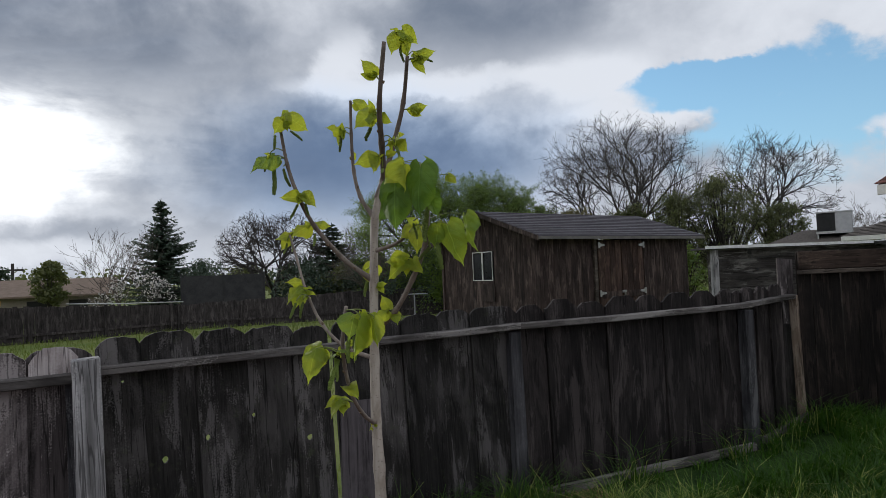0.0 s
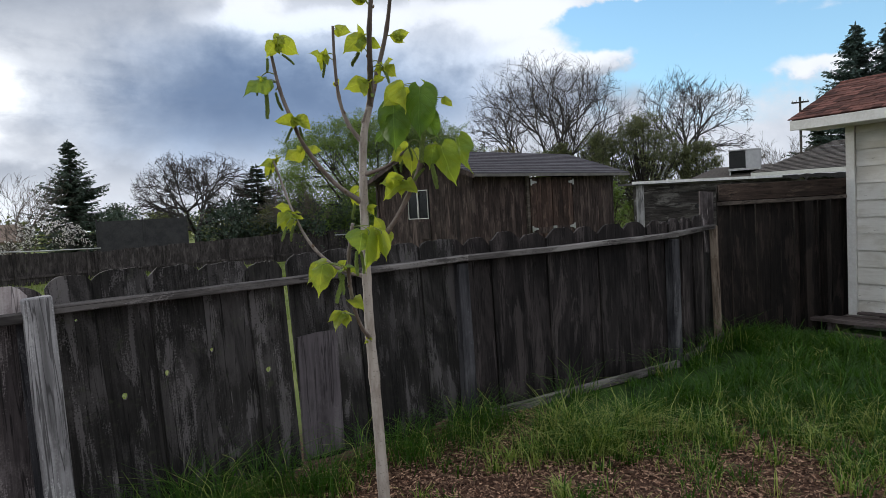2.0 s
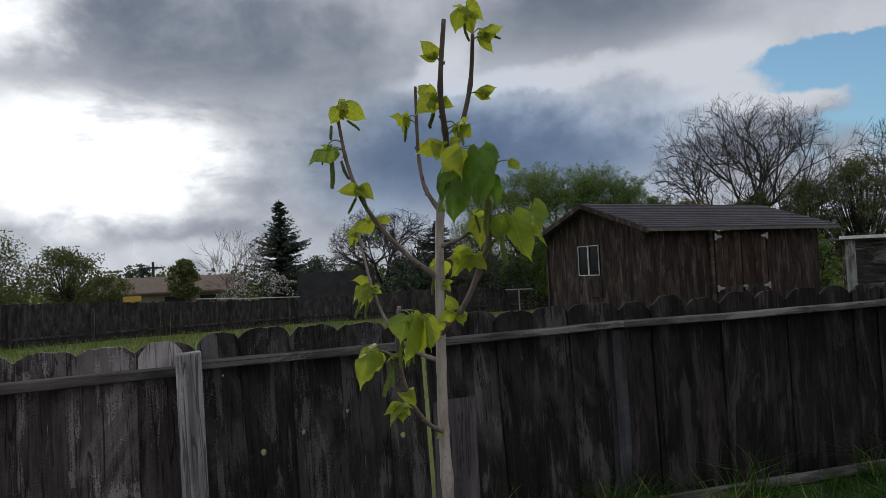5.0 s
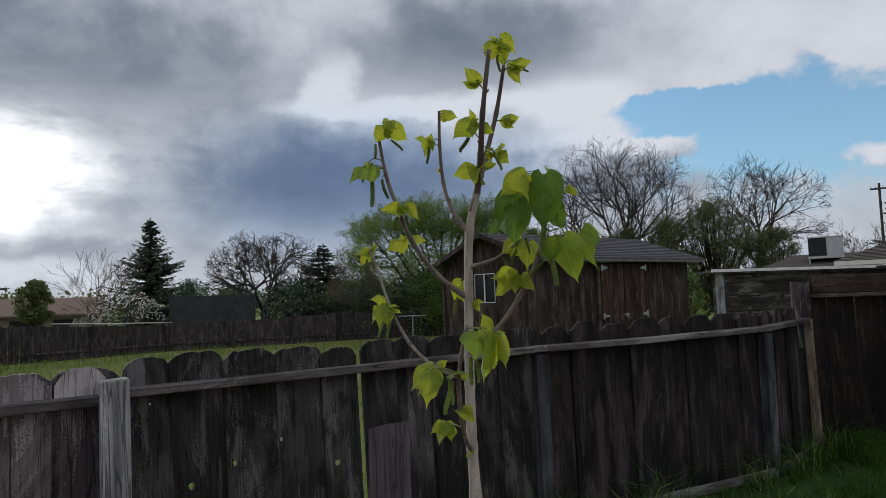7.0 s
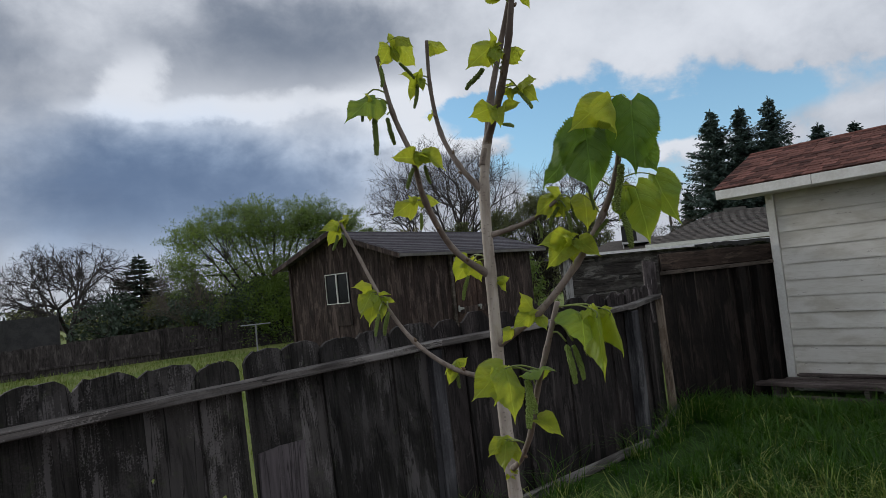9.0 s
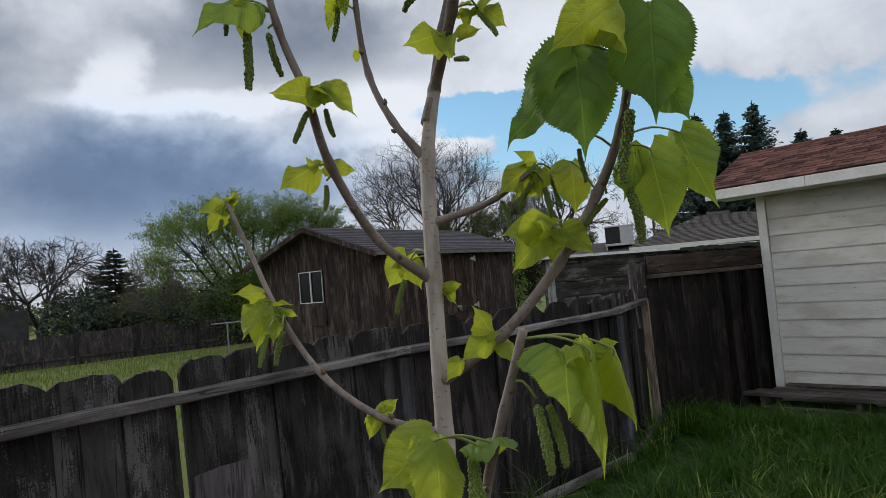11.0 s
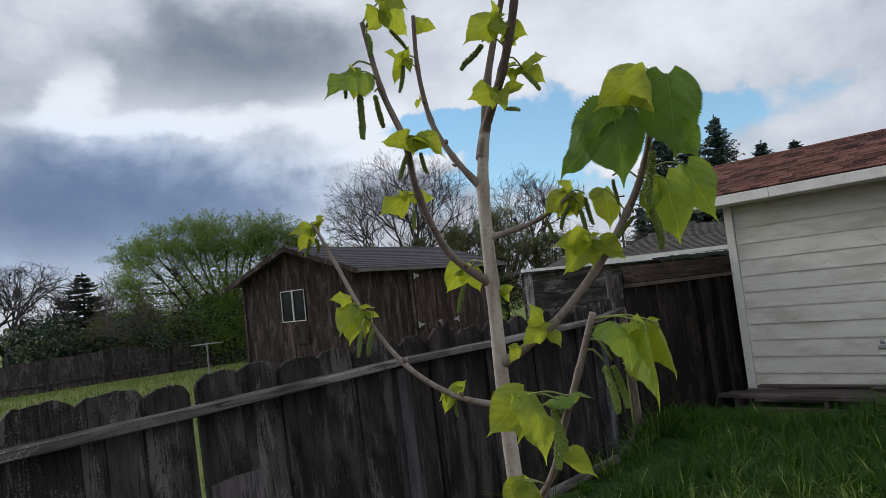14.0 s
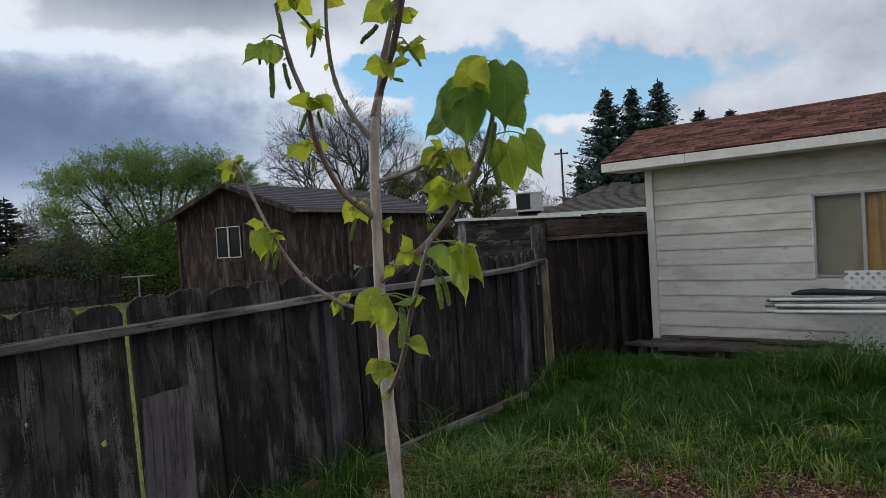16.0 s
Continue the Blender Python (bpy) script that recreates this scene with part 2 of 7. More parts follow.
def leafy(name, front, back, glow, veins=True, rough=0.5, share=0.5):
    """Thin leaf: surface colour plus the light that shines through it."""
    m, n, b, out = material(name)
    rnd = n.add("ShaderNodeObjectInfo").outputs["Random"] if veins else n.add("ShaderNodeNewGeometry").outputs["Random Per Island"]
    co = n.add("ShaderNodeTexCoord").outputs["Object"]
    c = n.mix(rnd, front, back)
    t = n.mix(rnd, glow, tuple(v * 0.72 for v in glow[:3]) + (1,))
    if veins:
        sep = n.add("ShaderNodeSeparateXYZ")
        n.put(sep.inputs[0], co)
        ax = n.math("ABSOLUTE", sep.outputs[0])
        wave = n.math("MULTIPLY", n.math("SUBTRACT", n.noise(co, 3.0, 2.0, 0.5), 0.5), 0.16)
        v = n.math("FRACT", n.math("MULTIPLY", n.math("ADD", n.math("SUBTRACT", sep.outputs[1], n.math("MULTIPLY", ax, n.math("ADD", 0.45, n.math("MULTIPLY", ax, 0.7)))), wave), 5.2))
        v = n.math("ABSOLUTE", n.math("SUBTRACT", v, 0.5))
        rib = n.math("MAXIMUM", n.math("MULTIPLY", n.ramp(v, 0.035, 0.0), n.ramp(ax, 0.46, 0.25)), n.ramp(ax, 0.018, 0.004))
        mott = n.noise(co, 7.0, 4.0, 0.6)
        cell = n.add("ShaderNodeTexVoronoi")
        cell.feature = "DISTANCE_TO_EDGE"
        n.put(cell.inputs["Vector"], co)
        cell.inputs["Scale"].default_value = 17.0
        net = n.ramp(cell.outputs["Distance"], 0.10, 0.0)
        c = n.mix(n.math("MULTIPLY", net, 0.16), c, tuple(q * 0.62 for q in front[:3]) + (1,))
        t = n.mix(n.math("MULTIPLY", net, 0.30), t, tuple(q * 0.62 for q in glow[:3]) + (1,))
        seam = n.ramp(v, 0.16, 0.05, 0.0, 0.32)
        c = n.mix(seam, c, tuple(q * 0.6 for q in front[:3]) + (1,))
        t = n.mix(seam, t, tuple(q * 0.6 for q in glow[:3]) + (1,))
        c = n.mix(n.math("MULTIPLY", rib, 0.6), c, tuple(min(1, q * 1.8) for q in front[:3]) + (1,))
        t = n.mix(n.math("MULTIPLY", rib, 0.6), t, tuple(min(1, q * 1.25 + 0.03) for q in glow[:3]) + (1,))
        t = n.mix(n.ramp(mott, 0.45, 0.75, 0.0, 0.45), t, rgb(glow[0] * 1.25, glow[1] * 0.95, glow[2]))
        relief = n.math("ADD", n.math("SUBTRACT", n.math("MULTIPLY", v, 0.4), n.math("MULTIPLY", rib, 0.4)), n.math("MULTIPLY", mott, 0.5))
        bump(n, b, relief, 0.6, 0.010)
    n.put(b.inputs["Base Color"], c)
    b.inputs["Roughness"].default_value = rough
    b.inputs["Specular IOR Level"].default_value = 0.3
    tr = n.add("ShaderNodeBsdfTranslucent")
    n.put(tr.inputs[0], t)
    mx = n.add("ShaderNodeMixShader")
    mx.inputs[0].default_value = share
    n.put(mx.inputs[1], b.outputs[0])
    n.put(mx.inputs[2], tr.outputs[0])
    n.put(out.inputs[0], mx.outputs[0])
    return m


def ground_material():
    m, n, b, _ = material("soil_and_turf")
    co = n.add("ShaderNodeTexCoord").outputs["Object"]
    a = n.noise(co, 1.1, 5.0, 0.6, 0.4)
    c = n.noise(co, 38.0, 5.0, 0.7)
    e = n.noise(co, 5.0, 4.0, 0.6)
    soil = n.mix(n.ramp(c, 0.35, 0.65), rgb(0.035, 0.018, 0.012), rgb(0.15, 0.085, 0.058))
    turf = n.mix(n.ramp(e, 0.35, 0.65), rgb(0.018, 0.042, 0.008), rgb(0.042, 0.085, 0.016))
    # the neighbour's field lies beyond the fence
    beyond = n.vmath("DOT_PRODUCT", co, (-0.66, 0.75, 0.0), out=1)
    lawn = n.mix(n.ramp(n.noise(co, 0.5, 4.0), 0.35, 0.65), rgb(0.12, 0.17, 0.04), rgb(0.19, 0.21, 0.07))
    lush = n.math("ADD", n.vmath("DOT_PRODUCT", co, (0.25, 1.0, 0.0), out=1), n.math("MULTIPLY", n.math("SUBTRACT", a, 0.5), 2.2))
    near = n.mix(n.ramp(lush, 3.7, 4.5), soil, turf)
    n.put(b.inputs["Base Color"], n.mix(n.ramp(beyond, 3.2, 3.9), near, lawn))
    b.inputs["Roughness"].default_value = 0.95
    b.inputs["Specular IOR Level"].default_value = 0.15
    bump(n, b, c, 0.8, 0.02)
    return m


def glass_material():
    m, _, b, _ = material("window_glass")
    b.inputs["Base Color"].default_value = rgb(0.9, 0.95, 0.95)
    b.inputs["Roughness"].default_value = 0.03
    b.inputs["Transmission Weight"].default_value = 1.0
    b.inputs["IOR"].default_value = 1.18
    return m


def siding_material():
    m, n, b, _ = material("white_painted_siding")
    co = n.add("ShaderNodeTexCoord").outputs["Object"]
    rnd = n.add("ShaderNodeObjectInfo").outputs["Random"]
    off = n.add("ShaderNodeCombineXYZ")
    n.put(off.inputs[0], n.math("MULTIPLY", rnd, 53.0))
    co = n.vmath("ADD", co, off.outputs[0])
    g = n.noise(n.scaled(co, 0.06, 1, 1), 55.0, 4.0, 0.6, 0.3)
    st = n.noise(n.scaled(co, 0.35, 1, 1), 6.0, 5.0, 0.65, 0.4)
    chip = n.noise(n.scaled(co, 0.3, 1, 1), 26.0, 4.0, 0.6, 0.5)
    c = n.mix(n.ramp(st, 0.4, 0.7), rgb(0.72, 0.70, 0.64), rgb(0.54, 0.51, 0.435))
    c = n.mix(n.math("MULTIPLY", n.ramp(g, 0.5, 0.75), 0.32), c, rgb(0.42, 0.39, 0.32))
    blot = n.noise(n.scaled(co, 0.5, 1, 1.6), 1.7, 5.0, 0.65, 0.6)
    c = n.mix(n.math("MULTIPLY", n.ramp(blot, 0.50, 0.66), 0.55), c, rgb(0.45, 0.415, 0.34))
    c = n.mix(n.math("MULTIPLY", n.ramp(chip, 0.66, 0.71), 0.7), c, rgb(0.30, 0.27, 0.23))
    n.put(b.inputs["Base Color"], c)
    b.inputs["Roughness"].default_value = 0.55
    bump(n, b, n.math("SUBTRACT", g, n.math("MULTIPLY", n.ramp(chip, 0.70, 0.74), 0.5)), 0.3, 0.003)
    return m


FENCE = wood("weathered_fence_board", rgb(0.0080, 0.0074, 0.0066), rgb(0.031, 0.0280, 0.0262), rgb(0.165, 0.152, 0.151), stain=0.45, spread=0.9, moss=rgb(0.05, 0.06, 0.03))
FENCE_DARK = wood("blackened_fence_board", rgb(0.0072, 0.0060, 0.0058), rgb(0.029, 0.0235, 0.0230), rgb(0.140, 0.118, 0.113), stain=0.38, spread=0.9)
TAN_POST = wood("tan_post_wood", rgb(0.12, 0.09, 0.065), rgb(0.27, 0.205, 0.155), rgb(0.42, 0.35, 0.28), spread=0.1)
BARE = wood("bare_pinkish_wood", rgb(0.28, 0.24, 0.235), rgb(0.48, 0.43, 0.42), rgb(0.60, 0.55, 0.54), spread=0.1)
FENCE_PALE = wood("greyed_fence_board", rgb(0.026, 0.022, 0.022), rgb(0.100, 0.084, 0.084), rgb(0.33, 0.295, 0.29), stain=0.68, spread=0.5)
RAIL = wood("grey_rail_wood", rgb(0.055, 0.049, 0.046), rgb(0.135, 0.123, 0.117), rgb(0.31, 0.29, 0.275), axis="X", spread=0.2)
POST = wood("silvered_post_wood", rgb(0.15, 0.145, 0.145), rgb(0.34, 0.332, 0.335), rgb(0.54, 0.53, 0.525), spread=0.1, grain=45.0)
POST_DARK = wood("dark_post_wood", rgb(0.026, 0.026, 0.029), rgb(0.070, 0.068, 0.074), rgb(0.18, 0.175, 0.178), spread=0.2, grain=45.0)
SHED_WOOD = wood("brown_barn_board", rgb(0.017, 0.0110, 0.0098), rgb(0.060, 0.0405, 0.0355), rgb(0.180, 0.135, 0.117), stain=0.45, spread=0.4)
DOOR_WOOD = wood("red_brown_door_board", rgb(0.018, 0.010, 0.008), rgb(0.068, 0.040, 0.031), rgb(0.19, 0.13, 0.10), stain=0.5, spread=0.5)
# near-black brown: the shade below the rail is put into the board colour
BACK_WOOD_SHADED = wood("shaded_brown_fence_board", rgb(0.004, 0.0032, 0.0028), rgb(0.015, 0.0112, 0.0095), rgb(0.09, 0.066, 0.054), stain=0.28, spread=0.5)
PATCH = wood("purple_grey_board", rgb(0.072, 0.062, 0.067), rgb(0.122, 0.107, 0.113), rgb(0.26, 0.24, 0.24), stain=0.2, spread=0.1)
PLANK = wood("bleached_plank", rgb(0.028, 0.024, 0.022), rgb(0.085, 0.075, 0.069), rgb(0.42, 0.40, 0.375), axis="X", spread=0.7, stain=0.45)
DECK = wood("weathered_deck_plank", rgb(0.04, 0.030, 0.028), rgb(0.105, 0.083, 0.077), rgb(0.22, 0.19, 0.175), axis="X", spread=0.3)
FAR_WOOD = wood("far_fence_board", rgb(0.016, 0.0135, 0.0132), rgb(0.042, 0.0352, 0.035), rgb(0.098, 0.084, 0.083), spread=0.9)
SIDING = siding_material()
TRIM = plain("white_trim_paint", rgb(0.78, 0.77, 0.73), rgb(0.64, 0.62, 0.57), 0.5, 5.0)
SHINGLE = plain("red_brown_shingle", rgb(0.055, 0.025, 0.021), rgb(0.150, 0.068, 0.054), 0.95, 14.0, 0, 0.8, 0.004, 0.15, by_object=1.25)
SHINGLE_JOINED = plain("red_brown_shingle_field", rgb(0.055, 0.025, 0.021), rgb(0.150, 0.068, 0.054), 0.95, 14.0, 0, 0.8, 0.004, 0.15, by_island=1.25)
SHINGLE_UNDER = plain("shingle_underlay", rgb(0.10, 0.04, 0.03), rgb(0.16, 0.07, 0.055), 0.95, 30.0)
GREY_ROOF = plain("grey_asphalt_shingle", rgb(0.055, 0.047, 0.041), rgb(0.135, 0.117, 0.102), 0.95, 16.0, by_island=0.7)
TAN_ROOF = plain("tan_far_roof", rgb(0.17, 0.125, 0.095), rgb(0.24, 0.18, 0.14), 0.9, 3.0)
STUCCO = plain("tan_far_wall", rgb(0.25, 0.21, 0.17), rgb(0.31, 0.27, 0.22), 0.9, 3.0)
TIN = plain("dull_brown_roof_sheet", rgb(0.052, 0.047, 0.055), rgb(0.098, 0.089, 0.102), 0.7, 3.0, 0.0, by_object=0.25)
TIN_EDGE = plain("pale_roof_edge", rgb(0.15, 0.14, 0.125), rgb(0.09, 0.085, 0.075), 0.7, 6.0)
WHITE_EDGE = plain("white_metal_flashing", rgb(0.85, 0.85, 0.83), rgb(0.62, 0.62, 0.60), 0.5, 9.0)
TAR = plain("torn_tar_paper", rgb(0.012, 0.012, 0.012), rgb(0.04, 0.038, 0.035), 0.9, 20.0)
GALV = plain("galvanised_metal", rgb(0.55, 0.55, 0.54), rgb(0.38, 0.38, 0.37), 0.4, 20.0, 0.8)
WHITE_PVC = plain("white_pvc", rgb(0.82, 0.82, 0.80), rgb(0.68, 0.67, 0.63), 0.35, 8.0)
GREY_PVC = plain("grey_pvc", rgb(0.20, 0.20, 0.22), rgb(0.28, 0.28, 0.30), 0.4, 8.0)
BLACK = plain("black_cover", rgb(0.012, 0.012, 0.014), rgb(0.03, 0.03, 0.032), 0.6, 12.0)
DARK_IN = plain("dark_interior", rgb(0.02, 0.02, 0.02), rgb(0.03, 0.03, 0.03), 0.9, 4.0)
CURTAIN = plain("orange_brown_curtain", rgb(0.52, 0.33, 0.15), rgb(0.40, 0.24, 0.10), 0.9, 6.0)
BLIND = plain("taupe_blind", rgb(0.40, 0.33, 0.26), rgb(0.33, 0.275, 0.215), 0.9, 6.0)
ALU = plain("dull_aluminium", rgb(0.5, 0.5, 0.5), rgb(0.4, 0.4, 0.41), 0.45, 10.0, 0.6)
GLASS = glass_material()
# opaque pane: the unlit room behind it is put into the colour
DARK_ROOM_GLASS = plain("dark_room_glass", rgb(0.010, 0.011, 0.012), rgb(0.018, 0.019, 0.020), 0.18, 6.0, spec=0.25, strength=0.05)
BARK = bark("smooth_grey_bark", rgb(0.30, 0.255, 0.21), rgb(0.45, 0.40, 0.345))
LIMB_BARK = bark("brown_grey_limb_bark", rgb(0.17, 0.138, 0.115), rgb(0.28, 0.235, 0.20))
FAR_BARK = plain("far_tree_bark", rgb(0.03, 0.026, 0.024), rgb(0.06, 0.052, 0.046), 0.9, 6.0)
PALE_BARK = plain("pale_far_bark", rgb(0.08, 0.065, 0.052), rgb(0.14, 0.115, 0.095), 0.9, 6.0)
LEAF_YOUNG = leafy("young_mulberry_leaf", rgb(0.19, 0.275, 0.032), rgb(0.30, 0.36, 0.042), rgb(0.66, 0.74, 0.048), share=0.5)
LEAF_BIG = leafy("grown_mulberry_leaf", rgb(0.08, 0.155, 0.03), rgb(0.115, 0.20, 0.04), rgb(0.20, 0.35, 0.025), share=0.5)
# mid green; sky light on upper sides is put into the colour
LEAF_MID = leafy("mid_green_sky_lit_leaf", rgb(0.13, 0.25, 0.045), rgb(0.18, 0.29, 0.05), rgb(0.46, 0.57, 0.042), share=0.48)
CATKIN = plain("green_catkin", rgb(0.07, 0.115, 0.022), rgb(0.23, 0.30, 0.06), 0.7, 300.0, 0, 0.5, 0.002, by_object=0.4)
BUD = plain("brown_bud_scale", rgb(0.10, 0.065, 0.04), rgb(0.20, 0.14, 0.085), 0.6, 200.0)
PETIOLE = plain("green_leaf_stalk", rgb(0.14, 0.18, 0.04), rgb(0.22, 0.26, 0.07), 0.5, 40.0)
BLADE = leafy("grass_blade", rgb(0.007, 0.032, 0.004), rgb(0.066, 0.150, 0.013), rgb(0.10, 0.25, 0.012), veins=False, share=0.4)
BLADE_DRY = leafy("pale_weed_blade", rgb(0.13, 0.22, 0.035), rgb(0.40, 0.42, 0.12), rgb(0.36, 0.46, 0.07), veins=False, share=0.3)
LAWN = leafy("field_grass_blade", rgb(0.095, 0.145, 0.026), rgb(0.165, 0.19, 0.052), rgb(0.24, 0.30, 0.05), veins=False, share=0.35)
WEED = leafy("green_weed_leaf", rgb(0.05, 0.10, 0.02), rgb(0.15, 0.20, 0.05), rgb(0.16, 0.25, 0.04), veins=False, share=0.35)
CHIP = plain("wood_mulch_chip", rgb(0.11, 0.047, 0.030), rgb(0.42, 0.275, 0.180), 0.95, 40.0, by_island=1.3)
FOL_GREEN = leafy("fresh_green_foliage", rgb(0.055, 0.105, 0.018), rgb(0.15, 0.215, 0.04), rgb(0.25, 0.34, 0.05), veins=False, share=0.35)
FOL_DARK = leafy("dark_conifer_foliage", rgb(0.034, 0.058, 0.042), rgb(0.085, 0.112, 0.076), rgb(0.06, 0.09, 0.045), veins=False, share=0.2)
FOL_DULL = leafy("dull_olive_foliage", rgb(0.055, 0.075, 0.026), rgb(0.135, 0.14, 0.052), rgb(0.18, 0.21, 0.05), veins=False, share=0.3)
FOL_BRONZE = leafy("bronze_bud_foliage", rgb(0.12, 0.10, 0.045), rgb(0.16, 0.15, 0.06), rgb(0.2, 0.18, 0.06), veins=False, share=0.3)
FOL_FIR = leafy("blue_green_fir_foliage", rgb(0.042, 0.074, 0.064), rgb(0.105, 0.150, 0.125), rgb(0.06, 0.09, 0.06), veins=False, share=0.2)
BLOSSOM = leafy("white_blossom", rgb(0.62, 0.60, 0.56), rgb(0.75, 0.72, 0.68), rgb(0.6, 0.58, 0.54), veins=False, share=0.3)
SCREEN = plain("black_mesh_screen", rgb(0.026, 0.026, 0.027), rgb(0.050, 0.049, 0.049), 0.9, 3.0)
SIGN_YELLOW = plain("yellow_board", rgb(0.55, 0.34, 0.06), rgb(0.45, 0.27, 0.05), 0.7, 10.0)
GROUND = ground_material()


# ---- building helpers ----
class Mesh:
    """Collects points and faces, and becomes one mesh."""

    def __init__(self):
        self.v, self.f = [], []

    def box(self, x0, x1, y0, y1, z0, z1, m=None):
        k = len(self.v)
        pts = [(x, y, z) for z in (z0, z1) for y in (y0, y1) for x in (x0, x1)]
        self.v += [tuple(m @ Vector(p)) for p in pts] if m else pts
        self.f += [tuple(k + i for i in q) for q in ((0, 2, 3, 1), (4, 5, 7, 6), (0, 1, 5, 4), (2, 6, 7, 3), (0, 4, 6, 2), (1, 3, 7, 5))]
        return self

    def prism(self, outline, y0, y1, m=None):
        """An outline in x and z, thick from y0 to y1."""
        k, n = len(self.v), len(outline)
        pts = [(x, y0, z) for x, z in outline] + [(x, y1, z) for x, z in outline]
        self.v += [tuple(m @ Vector(p)) for p in pts] if m else pts
        self.f.append(tuple(k + i for i in range(n)))
        self.f.append(tuple(k + n + i for i in reversed(range(n))))
        self.f += [(k + i, k + n + i, k + n + (i + 1) % n, k + (i + 1) % n) for i in range(n)]
        return self

    def tube(self, pts, radii, sides=6, cap=True):
        k, n = len(self.v), len(pts)
        pts = [Vector(p) for p in pts]
        ref = Vector((0.3, 0.9, 0.2))
        for i, p in enumerate(pts):
            d = (pts[min(i + 1, n - 1)] - pts[max(i - 1, 0)])
            d = d.normalized() if d.length > 1e-9 else Vector((0, 0, 1))
            a = d.cross(ref)
            if a.length < 1e-3:
                a = d.cross(Vector((1, 0, 0)))
            a.normalize()
            c = d.cross(a)
            for j in range(sides):
                t = 2 * math.pi * j / sides
                self.v.append(tuple(p + radii[i] * (math.cos(t) * a + math.sin(t) * c)))
        for i in range(n - 1):
            for j in range(sides):
                q = (j + 1) % sides
                self.f.append((k + i * sides + j, k + i * sides + q, k + (i + 1) * sides + q, k + (i + 1) * sides + j))
        if cap:
            self.f.append(tuple(k + j for j in reversed(range(sides))))
            self.f.append(tuple(k + (n - 1) * sides + j for j in range(sides)))
        return self

    def face(self, *pts):
        k = len(self.v)
        self.v += [tuple(p) for p in pts]
        self.f.append(tuple(range(k, k + len(pts))))
        return self

    def data(self, name, mat, smooth=False):
        me = bpy.data.meshes.new(name)
        me.from_pydata(self.v, [], self.f)
        me.materials.append(mat)
        if smooth:
            me.polygons.foreach_set("use_smooth", [True] * len(me.polygons))
        me.update()
        return me


def part(name, mesh, mat, parent, label="", smooth=False, m=None):
    """One mesh object under a thing or a part."""
    ob = new(name, mesh.data(name, mat, smooth) if isinstance(mesh, Mesh) else mesh)
    ob.parent = parent
    if m:
        ob.matrix_basis = m
    if label:
        ob["label"] = label
    return ob


def thing(name, m, label, category, group="", kind=""):
    ob = new(name)
    ob.empty_display_size = 0.1
    ob.matrix_basis = m
    return tagged(ob, label, category, group, kind)


def single(name, mesh, mat, label, category, group="", kind="", smooth=False, m=None):
    ob = new(name, mesh.data(name, mat, smooth))
    if m:
        ob.matrix_basis = m
    return tagged(ob, label, category, group, kind)


def bevelled(mesh, width):
    """The same mesh with its edges worn round."""
    bm = bmesh.new()
    bm.from_mesh(mesh)
    bmesh.ops.bevel(bm, geom=bm.edges[:], offset=width, segments=1, affect="EDGES")
    bm.to_mesh(mesh)
    bm.free()
    return mesh


def along(a, b):
    """A frame at a whose x axis runs level towards b, and the distance."""
    d = Vector((b[0] - a[0], b[1] - a[1]))
    return pose(a[0], a[1], 0, 0, 0, math.degrees(math.atan2(d.y, d.x))), d.length


def spot(az, dist, z=0.0, at=(0.0, 0.0)):
    return Vector((at[0] + dist * math.sin(radians(az)), at[1] + dist * math.cos(radians(az)), z))


def field_z(x, y):
    """The lie of the land: level here, falling gently beyond the fence."""
    s = (-0.66 * x + 0.75 * y - 9.0) / 14.0
    s = min(1.0, max(0.0, s))
    return -0.35 * s * s * (3 - 2 * s)


# ---- ground ----
def ground():
    xs = sorted(set([-900, -400, -200, -120, -80, -60, -45] + [i * 1.5 for i in range(-24, 25)] + [45, 60, 80, 120, 200, 400, 900]))
    g = Mesh()
    rng = random.Random(3)
    for y in xs:
        for x in xs:
            near = abs(x) < 20 and abs(y) < 20
            g.v.append((x, y, field_z(x, y) + (rng.uniform(-0.02, 0.02) if near else 0.0)))
    n = len(xs)
    g.f = [(i * n + j, i * n + j + 1, (i + 1) * n + j + 1, (i + 1) * n + j) for i in range(n - 1) for j in range(n - 1)]
    return single("ground", g, GROUND, "dark soil and green turf under a backyard", "ground", kind="structure", smooth=True)


ground()

# ---- near fence ----
A, B, C, D = (-1.775, 2.159), (-0.098, 3.930), (1.601, 5.368), (2.168, 6.306)
BOARD_Y = 0.052          # the boards hang behind posts and rails


def board_outline(x0, x1, z0, z1, rng, ear=0.055, straight=False):
    w = x1 - x0
    p, r = (0.64, 0.40) if straight else (0.51, 0.23)
    e = min(ear, w * 0.32)
    j = lambda s: rng.uniform(-s, s)
    worn = [(x0 + e + (w - 2 * e) * (1 - k / 7), z1 + 0.004 * math.sin(k * 0.45) + j(.0045)) for k in range(1, 7)]
    return [(x0 + j(.003), z0 + j(.02)), (x1 + j(.003), z0 + j(.02)), (x1, z1 - e * 0.8 + j(.008)), (x1 - e * 0.2 + j(.003), z1 - e * p + j(.006)), (x1 - e * 0.5 + j(.007), z1 - e * r + j(.008)),
            (x1 - e + j(.005), z1 + j(.005))] + worn + [(x0 + e + j(.005), z1 + j(.005)), (x0 + e * 0.5 + j(.005), z1 - e * r + j(.005)), (x0 + e * 0.2 + j(.003), z1 - e * p + j(.004)), (x0, z1 - e * 0.8 + j(.008))]


